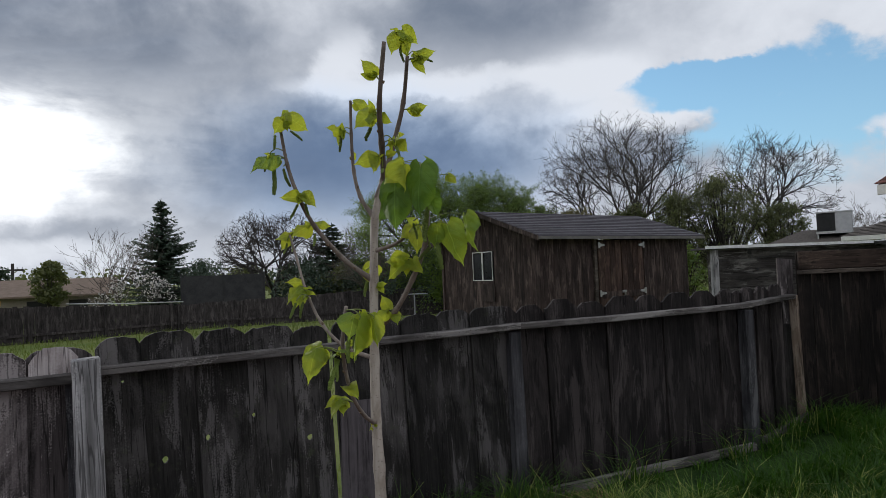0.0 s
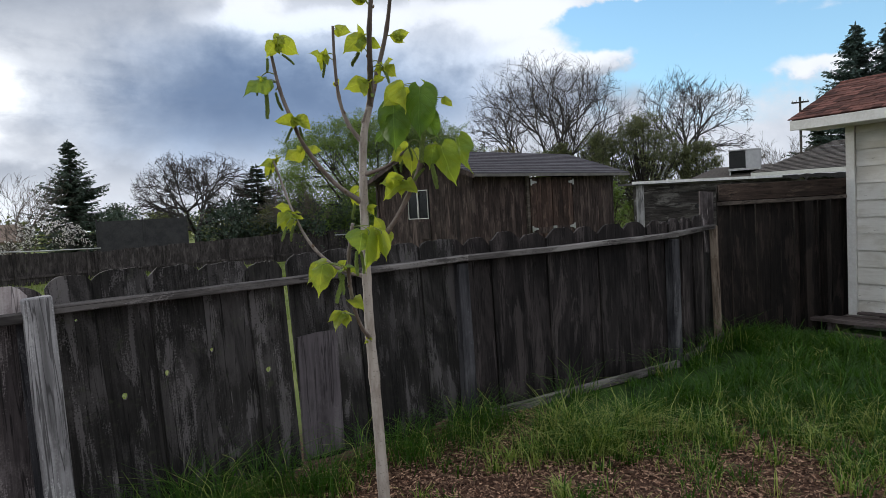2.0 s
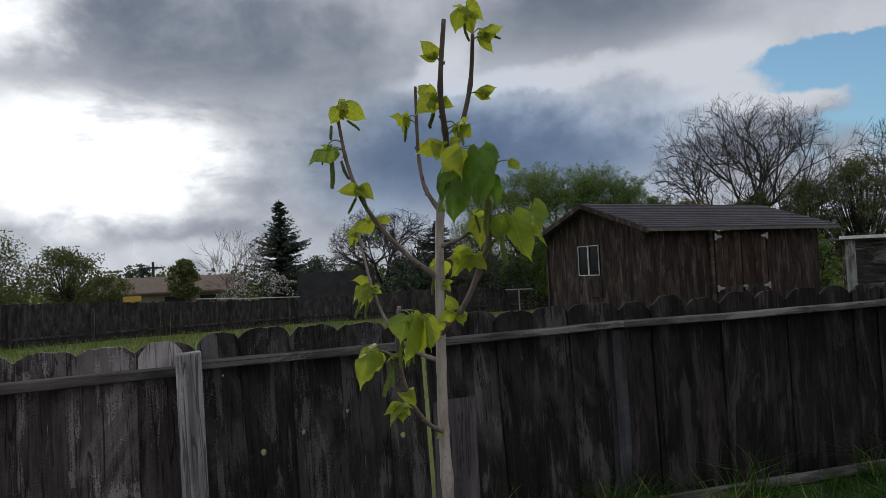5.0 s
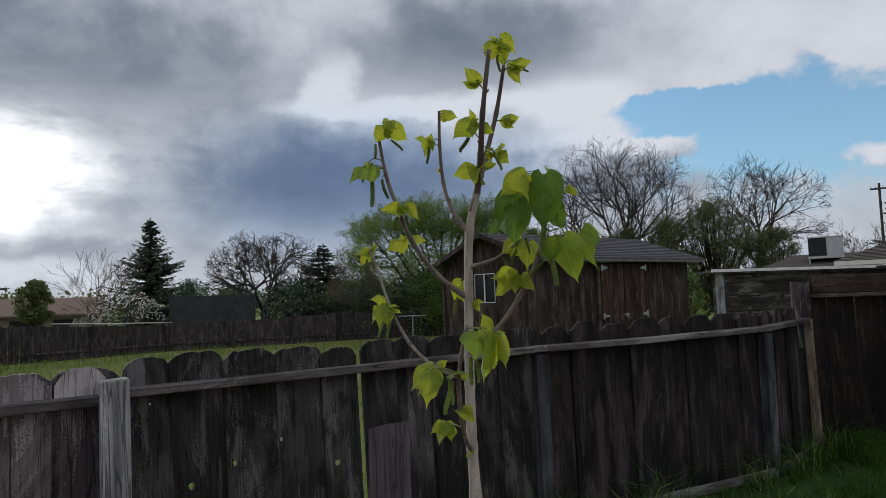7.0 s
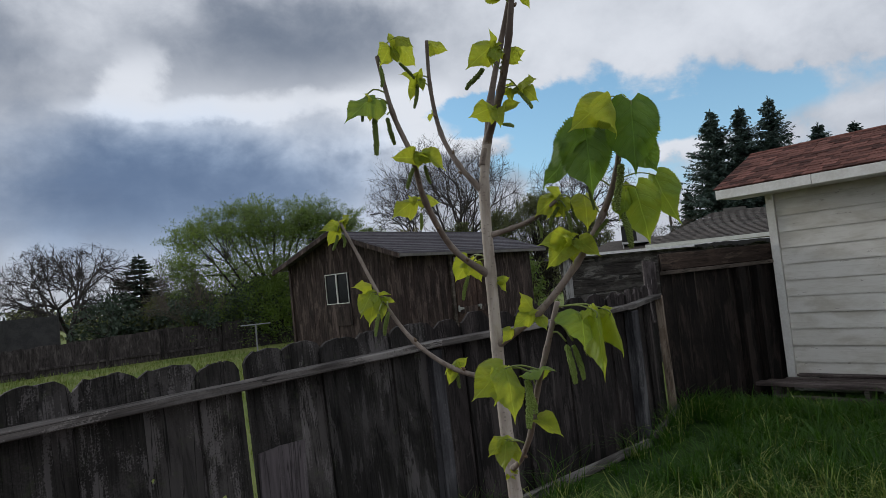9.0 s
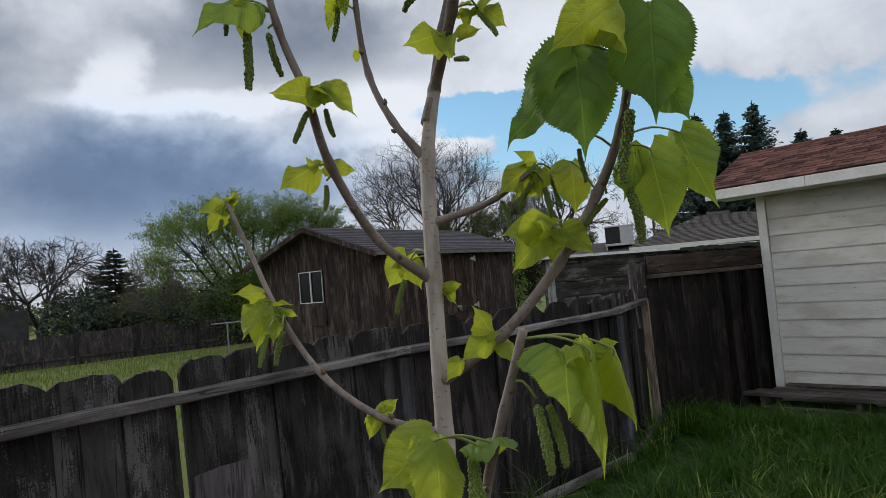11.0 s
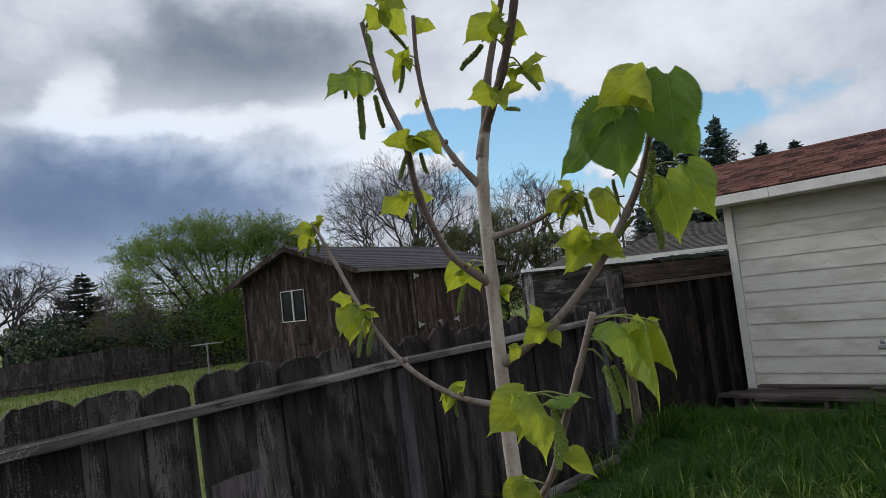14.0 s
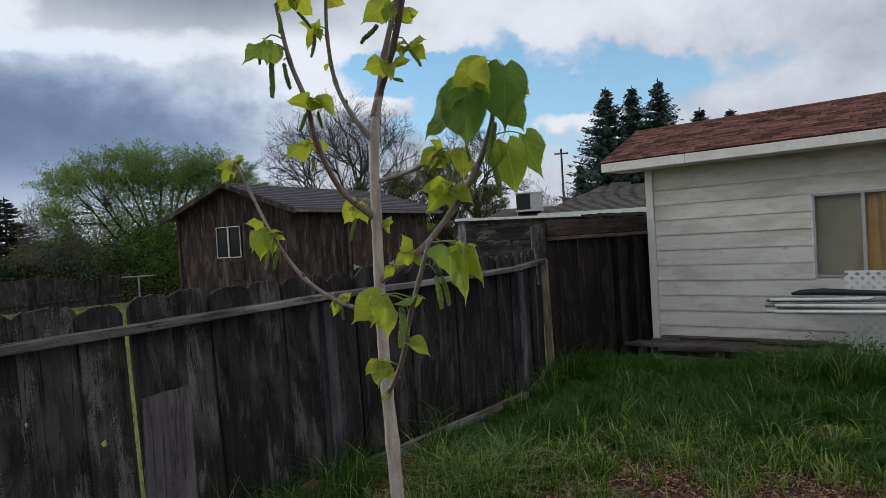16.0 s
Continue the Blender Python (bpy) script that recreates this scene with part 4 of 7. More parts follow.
# ---- small white building ----
def white_building():
    m = pose(3.634, 6.716, 0, 0, 0, -50)
    rng = random.Random(51)
    f = thing("white_building", m, "small white lap-sided building with a red shingle roof", "outbuilding")
    LEN, DEP, TOP, BASE = 5.2, 1.20, 2.10, 0.175
    WX0, WX1, WZ0, WZ1 = 1.665, 2.53, 0.845, 1.672
    # lap siding, one board a course, cut at the window
    z, step = 0.14, 0.171
    while z < TOP:
        z1 = min(z + step, TOP)
        runs = [(0.075, LEN)]
        if z1 > WZ0 + 0.02 and z < WZ1 - 0.02:
            runs = [(0.075, WX0), (WX1, LEN)]
        for x0, x1 in runs:
            o = [(0.004, z1 + 0.012), (0.02, z1 + 0.012), (0.02, z), (-0.011, z), (-0.011, z + 0.004)]
            g = Mesh()
            n = len(o)
            g.v = [(x0, y, q) for y, q in o] + [(x1, y, q) for y, q in o]
            g.f = [tuple(range(n)), tuple(n + i for i in reversed(range(n)))] + [(i, n + i, n + (i + 1) % n, (i + 1) % n) for i in range(n)]
            part("siding_board", g, SIDING, f, m=pose(0, rng.uniform(-0.002, 0.002), 0))
        z = z1
    part("wall_core", Mesh().box(0.02, WX0, 0.025, 0.12, BASE - 0.17, TOP).box(WX1, LEN, 0.025, 0.12, BASE - 0.17, TOP).box(WX0, WX1, 0.025, 0.12, BASE - 0.17, WZ0).box(WX0, WX1, 0.025, 0.12, WZ1, TOP), TRIM, f)
    gable = [(-0.025, 0.0), (-DEP, 0.0), (-DEP, TOP), (-DEP / 2, TOP + 0.44), (-0.025, TOP)]
    part("end_wall", Mesh().prism(gable, 0, 0.1), SIDING, f, m=pose(0.0, 0, 0, 0, 0, -90))
    part("back_wall", Mesh().box(0, LEN, DEP - 0.1, DEP, 0, TOP), SIDING, f)
    part("far_wall", Mesh().box(LEN - 0.1, LEN, 0.02, DEP, 0, TOP), SIDING, f)
    part("corner_trim", Mesh().box(-0.012, 0.07, -0.028, 0.03, BASE - 0.03, TOP), TRIM, f, "white corner board")
    # roof: front eave low, ridge a little way in
    ov, oy, rise = 0.33, 0.46, 0.44 / 1.06
    ridge_y, eave_z = 0.60, 2.185
    ridge_z = eave_z + rise * (ridge_y + oy)
    part("soffit", Mesh().box(-ov, LEN + 0.3, -oy + 0.02, 0.05, 2.095, 2.105), TRIM, f, "white boarded soffit")
    for x0, x1 in ((-ov, 0.60), (0.604, LEN + 0.3)):
        part("fascia", bevelled(Mesh().box(x0, x1, -oy - 0.022, -oy, 2.085, 2.182).data("fascia", TRIM), 0.003), TRIM, f, "white painted fascia board")
    for k in (0, 1):
        y0, y1 = (-oy, ridge_y) if k == 0 else (2 * ridge_y + oy, ridge_y)
        part("roof_deck", Mesh().face(*[(-ov, y0, eave_z), (LEN + 0.3, y0, eave_z), (LEN + 0.3, y1, ridge_z), (-ov, y1, ridge_z)]).face(
            *[(-ov, y0, eave_z - 0.05), (LEN + 0.3, y0, eave_z - 0.05), (LEN + 0.3, y1, ridge_z - 0.05), (-ov, y1, ridge_z - 0.05)][::-1]), SHINGLE_UNDER, f)
        o = [(-y0, eave_z - 0.10), (-y1, ridge_z - 0.10), (-y1, ridge_z - 0.003), (-y0, eave_z - 0.003)]
        part("rake_board", Mesh().prism(o[::-1] if k == 0 else o, 0, 0.025), TRIM, f, "white painted rake board", m=pose(-ov - 0.003, 0, 0, 0, 0, -90))
    # shingles in courses on the front slope
    slope = math.degrees(math.atan(rise))
    run = (ridge_y + oy) / math.cos(math.atan(rise))
    course = 0.080
    field = Mesh()
    rows = int(run / course) + 1
    shapes = []
    for w in (0.08, 0.11, 0.14, 0.18):
        shapes.append((w, Mesh().prism([(0, 0), (w - 0.004, 0), (w - 0.004, course + 0.03), (0, course + 0.03)], -0.004, 0.004).data("shingle", SHINGLE)))
    for r in range(rows):
        x = -ov - 0.02 - rng.uniform(0, 0.1)
        up = r * course
        while x < LEN + 0.28:
            w, me = rng.choice(shapes)
            x = max(x, -ov - 0.02)
            yy = -oy - 0.025 + up * math.cos(radians(slope))
            zz = eave_z + 0.012 + up * math.sin(radians(slope))
            at = pose(x, yy, zz, slope - 90 - 2.0, 0, 0) @ pose(0, rng.uniform(0.0, 0.004), 0)
            if x < 2.0:
                part("shingle", me, SHINGLE, f, m=at)
            else:
                k = len(field.v)
                field.v += [tuple(at @ v.co) for v in me.vertices]
                field.f += [tuple(k + i for i in p.vertices) for p in me.polygons]
            x += w
    part("shingle_field", field, SHINGLE_JOINED, f)["kind"] = "stuff"
    part("ridge_cap", Mesh().tube([(-ov - 0.02, ridge_y, ridge_z + 0.0), (LEN + 0.3, ridge_y, ridge_z + 0.0)], [0.035, 0.035], 8), SHINGLE, f)
    # sliding window
    wd = part("window", Mesh().box(WX0 + 0.03, WX1 - 0.03, 0.035, 0.038, WZ0 + 0.03, WZ1 - 0.03), GLASS, f, "aluminium sliding window with drawn curtains")
    wd.visible_shadow = False
    fr = Mesh()
    t = 0.022
    fr.box(WX0, WX1, -0.012, 0.05, WZ0, WZ0 + t).box(WX0, WX1, -0.012, 0.05, WZ1 - t, WZ1).box(WX0, WX0 + t, -0.012, 0.05, WZ0 + t, WZ1 - t).box(WX1 - t, WX1, -0.012, 0.05, WZ0 + t, WZ1 - t)
    fr.box(2.075, 2.105, -0.006, 0.05, WZ0 + t, WZ1 - t)
    part("window_frame", fr, ALU, wd, "dull aluminium frame")
    part("window_trim", Mesh().box(WX0 - 0.012, WX0, -0.016, 0.02, WZ0 - 0.012, WZ1 + 0.012).box(WX0, WX1, -0.016, 0.02, WZ1, WZ1 + 0.012), TRIM, wd)
    for nm, x0, x1, mt in (("blind", WX0 + 0.02, 2.09, BLIND), ("curtain", 2.09, WX1, CURTAIN)):
        g = Mesh()
        n = 24
        for i in range(n):
            a, b2 = x0 + (x1 - x0) * i / n, x0 + (x1 - x0) * (i + 1) / n
            amp = 0.012 if nm == "curtain" else 0.0
            g.face((a, 0.075 + amp * math.sin(i * 1.3), WZ0), (b2, 0.075 + amp * math.sin((i + 1) * 1.3), WZ0), (b2, 0.075 + amp * math.sin((i + 1) * 1.3), WZ1), (a, 0.075 + amp * math.sin(i * 1.3), WZ1))
        part(nm, g, mt, wd, "orange-brown curtain" if nm == "curtain" else "taupe blind behind an insect screen")
    return m


HOUSE = white_building()


def deck():
    rng = random.Random(52)
    f = thing("deck", HOUSE, "low step of weathered grey planks along the white building", "deck")
    for i in range(4):
        y0 = -0.115 * (i + 1) - 0.03
        part("plank", bevelled(Mesh().box((0.30, 0.02, -0.12, -0.19)[i] + rng.uniform(-0.03, 0.02), 2.4 + rng.uniform(-.1, .1), 0, 0.108, 0.135, 0.172).data("plank", DECK), 0.004), DECK, f, m=pose(0, y0, rng.uniform(-0.004, 0.004), 0, 0, rng.uniform(-0.3, 0.3)))
    for x in (0.0, 0.8, 1.6, 2.3):
        part("joist", Mesh().box(x, x + 0.04, -0.47, -0.03, 0.02, 0.133), DECK, f)
    for x0, x1, y0, z0, turn in ((0.12, 1.75, -0.14, 0.176, 1.2), (1.15, 2.3, -0.20, 0.178, -0.8)):
        part("loose_plank", bevelled(Mesh().box(x0, x1, 0, 0.10, z0, z0 + 0.022).data("plank", DECK), 0.003), DECK, f, "warped loose plank lying on the step", m=pose(0, y0, 0, 0, -0.4, turn))
    part("step_plank", bevelled(Mesh().box(0.0, 1.3, -0.56, -0.49, 0.035, 0.058).data("plank", DECK), 0.004), DECK, f, "fallen plank in front of the step", m=pose(0, 0, 0, 0, 0, 1.5))


deck()


def lattice():
    f = thing("lattice_panel", HOUSE @ pose(1.96, -0.40, 0.06), "white plastic garden lattice leaning by the window", "lattice")
    W, H, p = 0.9, 0.87, 0.082
    k = 0
    for sgn in (1, -1):
        c = -H
        while c < W + (0 if sgn > 0 else H):
            # strips at 45 degrees clipped to the panel
            if sgn > 0:
                x0, x1 = max(0, c), min(W, c + H)
                pts = [(x0, x0 - c), (x1, x1 - c)]
            else:
                x0, x1 = max(0, c), min(W, c + H)
                pts = [(x0, H - (x0 - c)), (x1, H - (x1 - c))]
            if x1 - x0 > 0.02:
                d = Vector((pts[1][0] - pts[0][0], pts[1][1] - pts[0][1])).normalized()
                q = Vector((-d.y, d.x)) * 0.015
                o = [(pts[0][0] - q.x, pts[0][1] - q.y), (pts[1][0] - q.x, pts[1][1] - q.y), (pts[1][0] + q.x, pts[1][1] + q.y), (pts[0][0] + q.x, pts[0][1] + q.y)]
                part("slat", Mesh().prism(o, 0, 0.005), WHITE_PVC, f, m=pose(0, 0.006 * (sgn > 0), 0))
            c += p
    part("top_edge", Mesh().box(0, W, -0.003, 0.014, H - 0.012, H + 0.004), WHITE_PVC, f)


lattice()


def pipes():
    rng = random.Random(53)
    for i in range(12):
        grey = i in (6, 9, 10)
        mt, nm = (GREY_PVC, "grey") if grey else (WHITE_PVC, "white")
        x0 = 1.34 + rng.uniform(0, 0.12) - (0.09 if grey else 0)
        y = -0.55 - 0.045 * (i % 4)
        z = 0.585 + 0.050 * (i // 4) + rng.uniform(-0.008, 0.008)
        r = 0.020 if grey else rng.choice((0.014, 0.017, 0.021))
        g = Mesh().tube([(0, 0, 0), (1.0, 0, 0.012), (2.4, 0, 0.02)], [r, r, r], 10, cap=False)
        g.tube([(0, 0, 0), (1.0, 0, 0.012), (2.4, 0, 0.02)], [r * 0.8] * 3, 10, cap=False)
        single("pipe", g, mt, f"{nm} plastic pipe lying on the trestle", "pipe", group="pipes on the trestle", smooth=True, m=HOUSE @ pose(x0, y, z, 0, rng.uniform(-1.2, 0.6), rng.uniform(-3, 3)))
    g = Mesh().tube([(0, 0, 0), (0.08, 0, 0.012), (0.25, 0, 0.02), (0.6, 0, 0.012), (1.1, 0, 0.008)], [0.012, 0.028, 0.034, 0.026, 0.02], 10)
    single("folded_umbrella", g, BLACK, "black folded cover lying on the pipes", "umbrella", smooth=True, m=HOUSE @ pose(1.56, -0.62, 0.742))
    for x in (2.2, 3.2):
        t = thing("trestle", HOUSE @ pose(x + 0.2, -0.62, 0), "weathered wooden trestle under the pipes", "trestle", group="trestles")
        part("beam", Mesh().box(-0.03, 0.03, -0.25, 0.25, 0.55, 0.585), DECK, t)
        for sx in (-1, 1):
            for sy in (-0.22, 0.22):
                part("leg", Mesh().tube([(sx * 0.14, sy, 0), (sx * 0.02, sy, 0.555)], [0.018, 0.018], 6), POST, t)


pipes()


# ---- trees and buildings beyond ----
def grow(g, p, d, length, r, level, rng, spread, droop, tips, gain=0.74, kids=3, sides=4, twig=0.0085):
    """A limb that bends and forks until it is a twig."""
    n = 3
    pts, radii = [p.copy()], [r]
    q, dd = p.copy(), d.copy()
    for i in range(n):
        dd = (dd + Vector((rng.uniform(-1, 1), rng.uniform(-1, 1), rng.uniform(-1, 1))) * 0.16 + Vector((0, 0, -droop * (0.3 if level > 2 else 1.0)))).normalized()
        q = q + dd * (length / n)
        pts.append(q.copy())
        radii.append(max(twig, r * (1 - 0.42 * (i + 1) / n)))
    g.tube(pts, radii, sides if level > 1 else 3, cap=False)
    if level <= 0:
        tips.append((q.copy(), dd.copy()))
        for _ in range(3):
            e = (dd + Vector((rng.uniform(-1, 1), rng.uniform(-1, 1), rng.uniform(-0.7, 1))) * 0.75).normalized() * length * rng.uniform(0.4, 0.9)
            s0 = rng.choice(pts[1:])
            g.tube([s0, s0 + e * 0.5, s0 + e + Vector((0, 0, 0.03))], [twig * 0.88, twig * 0.8, twig * 0.55], 3, cap=False)
        return
    for k in range(kids + (1 if rng.random() < 0.4 else 0)):
        a = rng.uniform(0, 2 * math.pi)
        side = dd.orthogonal().normalized()
        side.rotate(Matrix.Rotation(a, 3, dd))
        nd = (dd + side * spread * rng.uniform(0.6, 1.3)).normalized()
        j = rng.choice((1, 2, 3, 3)) if k else 3
        grow(g, pts[j], nd, length * gain * rng.uniform(0.75, 1.15), radii[j] * 0.82, level - 1, rng, spread, droop, tips, gain, kids, sides, twig)


def leaves_at(g, centres, size, count, rng, radius, flat=0.5):
    for c in centres:
        for _ in range(count):
            o = Vector([max(-1.7, min(1.7, rng.gauss(0, 1))) for _ in range(3)]) * radius
            a = Vector((rng.uniform(-1, 1), rng.uniform(-1, 1), rng.uniform(-1, 1))).normalized()
            b = a.orthogonal().normalized()
            s = size * rng.uniform(0.6, 1.3)
            p = Vector(c) + o
            g.face(p - a * s, p + b * s * flat, p + a * s, p - b * s * flat)


def bare_tree(az, dist, height, trunk_r, seed, label, spread=0.62, levels=5, droop=0.0, bark=FAR_BARK, leaf=None, leaf_size=0.05, lean=0.0, first=0.30, kids=3, gain=0.74, buds=1, trunks=1, limb=0.4, round_r=0.0, twig=0.0085):
    rng = random.Random(seed)
    p = spot(az, dist)
    t = thing("tree", pose(p.x, p.y, field_z(p.x, p.y) - 0.05), label, "tree")
    g, tips, stem = Mesh(), [], Mesh()
    for k in range(trunks):
        o = Vector((rng.uniform(-.3, .3), rng.uniform(-.3, .3), 0)) if trunks > 1 else Vector((0, 0, 0))
        top = height * first
        pts = [o, o + Vector((lean * 0.4, 0, top * 0.5)), o + Vector((lean, 0, top))]
        stem.tube(pts, [trunk_r * 1.25, trunk_r, trunk_r * 0.85], 7)
        n = 4 if trunks == 1 else 2
        for i in range(n):
            a = 2 * math.pi * i / n + rng.uniform(-0.4, 0.4)
            d = Vector((math.cos(a) * spread, math.sin(a) * spread, 0.8)).normalized()
            if i == 0:
                d = Vector((0.1, 0, 1)).normalized()
            grow(g, pts[2], d, height * limb * rng.uniform(0.8, 1.1), trunk_r * 0.6, levels - 1, rng, spread, droop, tips, gain, kids, twig=twig)
    # scale the growth so that the crown ends at the wanted height
    zmax = max(v[2] for v in g.v)
    k = height / zmax
    for h in (g, stem):
        h.v = [(x * k, y * k, z * k) for x, y, z in h.v]

    def rounded(v):
        # outer shoots bend back so that the crown closes in a dome
        c = Vector((lean * k, 0, height * 0.56))
        q = Vector(v) - c
        r = math.sqrt((q.x ** 2 + q.y ** 2) / round_r ** 2 + (q.z / (height * 0.42)) ** 2)
        s = 1.0 if r < 0.85 or q.z < -height * 0.35 else (0.85 + 0.30 * (r - 0.85)) / r
        return tuple(c + q * s)

    if round_r:
        g.v = [rounded(v) for v in g.v]
        tips = [(Vector(rounded(q * k)) / k, e) for q, e in tips]
    part("trunk", stem, bark, t)
    part("crown", g, bark, t)
    if leaf:
        c = Mesh()
        leaves_at(c, [q * k for q, _ in tips], leaf_size, buds, rng, leaf_size * 1.2)
        part("foliage", c, leaf, t)
    return t


def bushy_tree(az, dist, height, wide, seed, label, leaf, bark=FAR_BARK, clumps=60, per=60, size=0.07, low=0.2, name="tree", category="tree", streak=0.0, flat=0.45, radius=None):
    """A crown of many leaf clumps on limbs, with an uneven outline and gaps."""
    rng = random.Random(seed)
    p = spot(az, dist)
    t = thing(name, pose(p.x, p.y, field_z(p.x, p.y) - 0.05), label, category)
    g, c = Mesh(), Mesh()
    g.tube([(0, 0, 0), (0.05, 0, height * 0.3), (0, 0, height * 0.55)], [height * 0.03, height * 0.022, height * 0.012], 7)
    for i in range(clumps):
        a = rng.uniform(0, 2 * math.pi)
        h = low + (1 - low) * rng.random() ** 0.8
        env = math.sin(math.pi * min(0.98, max(0.10, (h - low * 0.7) / (1.06 - low * 0.7)))) ** 0.7
        r = wide * env * math.sqrt(rng.random()) * rng.uniform(0.7, 1.1)
        q = Vector((r * math.cos(a), r * math.sin(a), height * h))
        g.tube([(0, 0, height * 0.3 * rng.uniform(0.6, 1.6)), q * 0.6 + Vector((0, 0, height * 0.08)), q], [height * 0.010, height * 0.006, height * 0.002], 3, cap=False)
        leaves_at(c, [q], size, per, rng, radius or wide * 0.11, flat)
        if streak:
            for _ in range(5):
                d = Vector((rng.uniform(-1, 1), rng.uniform(-1, 1), rng.uniform(0.2, 1.3))).normalized() * streak * rng.uniform(0.5, 1.2)
                g.tube([q, q + d], [0.006, 0.002], 3, cap=False)
                leaves_at(c, [q + d * s for s in (0.3, 0.5, 0.7, 0.85, 1.0)], size * 0.85, 5, rng, size * 1.1)
    part("trunk", g, bark, t)
    part("crown", c, leaf, t)
    return t


def plumed_tree(az, dist, height, wide, seed, label, leaf, clumps=230, per=120, size=0.034, window=(0.56, 0.70), bark=FAR_BARK):
    """Limbs that fan out under a broad, ragged roof of leaf clumps and feathery shoots, with a see-through storey below it."""
    rng = random.Random(seed)
    p = spot(az, dist)
    t = thing("tree", pose(p.x, p.y, field_z(p.x, p.y) - 0.05, 0, 0, -az), label, "tree")
    g, c = Mesh(), Mesh()
    nodes = []
    g.tube([(0, 0, 0), (0.06, 0, height * 0.12), (0, 0, height * 0.24)], [height * 0.035, height * 0.028, height * 0.022], 8)
    for i in range(15):
        u, w = -0.95 + 1.9 * (i + rng.uniform(0.2, 0.8)) / 15, rng.uniform(-0.7, 0.7)
        end = Vector((u * wide * 0.9, w * wide * 0.6, height * (0.84 - 0.14 * abs(u) ** 2)))
        pts = [Vector((u * 0.15, 0, height * rng.uniform(0.10, 0.22)))]
        pts += [pts[0].lerp(end, f) + Vector((rng.uniform(-1, 1) * 0.16, rng.uniform(-1, 1) * 0.16, 0.10 * height * math.sin(math.pi * f) * (0.3 - abs(u)))) for f in (0.25, 0.5, 0.75)] + [end]
        g.tube(pts, [height * k for k in (0.014, 0.011, 0.008, 0.006, 0.003)], 5, cap=False)
        nodes += [pts[0].lerp(pts[1], 0.6), pts[1], pts[1].lerp(pts[2], 0.5), pts[2], pts[2].lerp(pts[3], 0.5), pts[3]]
    for i in range(clumps):
        u, w = rng.uniform(-1, 1), rng.uniform(-1, 1)
        top = height * (0.93 - 0.20 * abs(u) ** 2.4 - 0.10 * w * w + 0.10 * noise.noise(Vector((u * 3.1, w * 2, seed))))
        z = top - height * 0.84 * rng.random()
        h = z / height
        if window[0] < h < window[1] and rng.random() < 0.62:
            continue
        if h < 0.5 and abs(u) > 0.85 and rng.random() < 0.5:
            continue
        q = Vector((u * wide, w * wide * 0.65, z))
        root = min(nodes, key=lambda o: (o - q).length + 1.5 * max(0.0, o.z - q.z))
        g.tube([root, root.lerp(q, 0.5) + Vector((rng.uniform(-.1, .1), 0, rng.uniform(0, 0.12))), q], [0.020, 0.013, 0.006], 3, cap=False)
        leaves_at(c, [q + Vector((rng.uniform(-.2, .2), rng.uniform(-.2, .2), rng.uniform(-.05, .05))) for _ in range(2)], size, per // 2, rng, wide * 0.075, 0.42)
        if h > 0.66 or abs(u) > 0.7:
            for _ in range(4):
                d = Vector((rng.uniform(-0.8, 0.8) + 0.5 * u, rng.uniform(-0.8, 0.8), rng.uniform(0.3, 1.1))).normalized() * height * rng.uniform(0.07, 0.17)
                arc = [q, q + d * 0.55, q + d + Vector((d.x * 0.25, 0, -0.10))]
                g.tube(arc, [0.008, 0.006, 0.003], 3, cap=False)
                leaves_at(c, [arc[0].lerp(arc[1], f) for f in (0.5, 0.8, 1.0)] + [arc[1].lerp(arc[2], f) for f in (0.3, 0.5, 0.7, 0.85, 1.0)], size * 0.9, 7, rng, size * 1.6, 0.35)
    part("trunk", g, bark, t)
    part("crown", c, leaf, t)
    return t


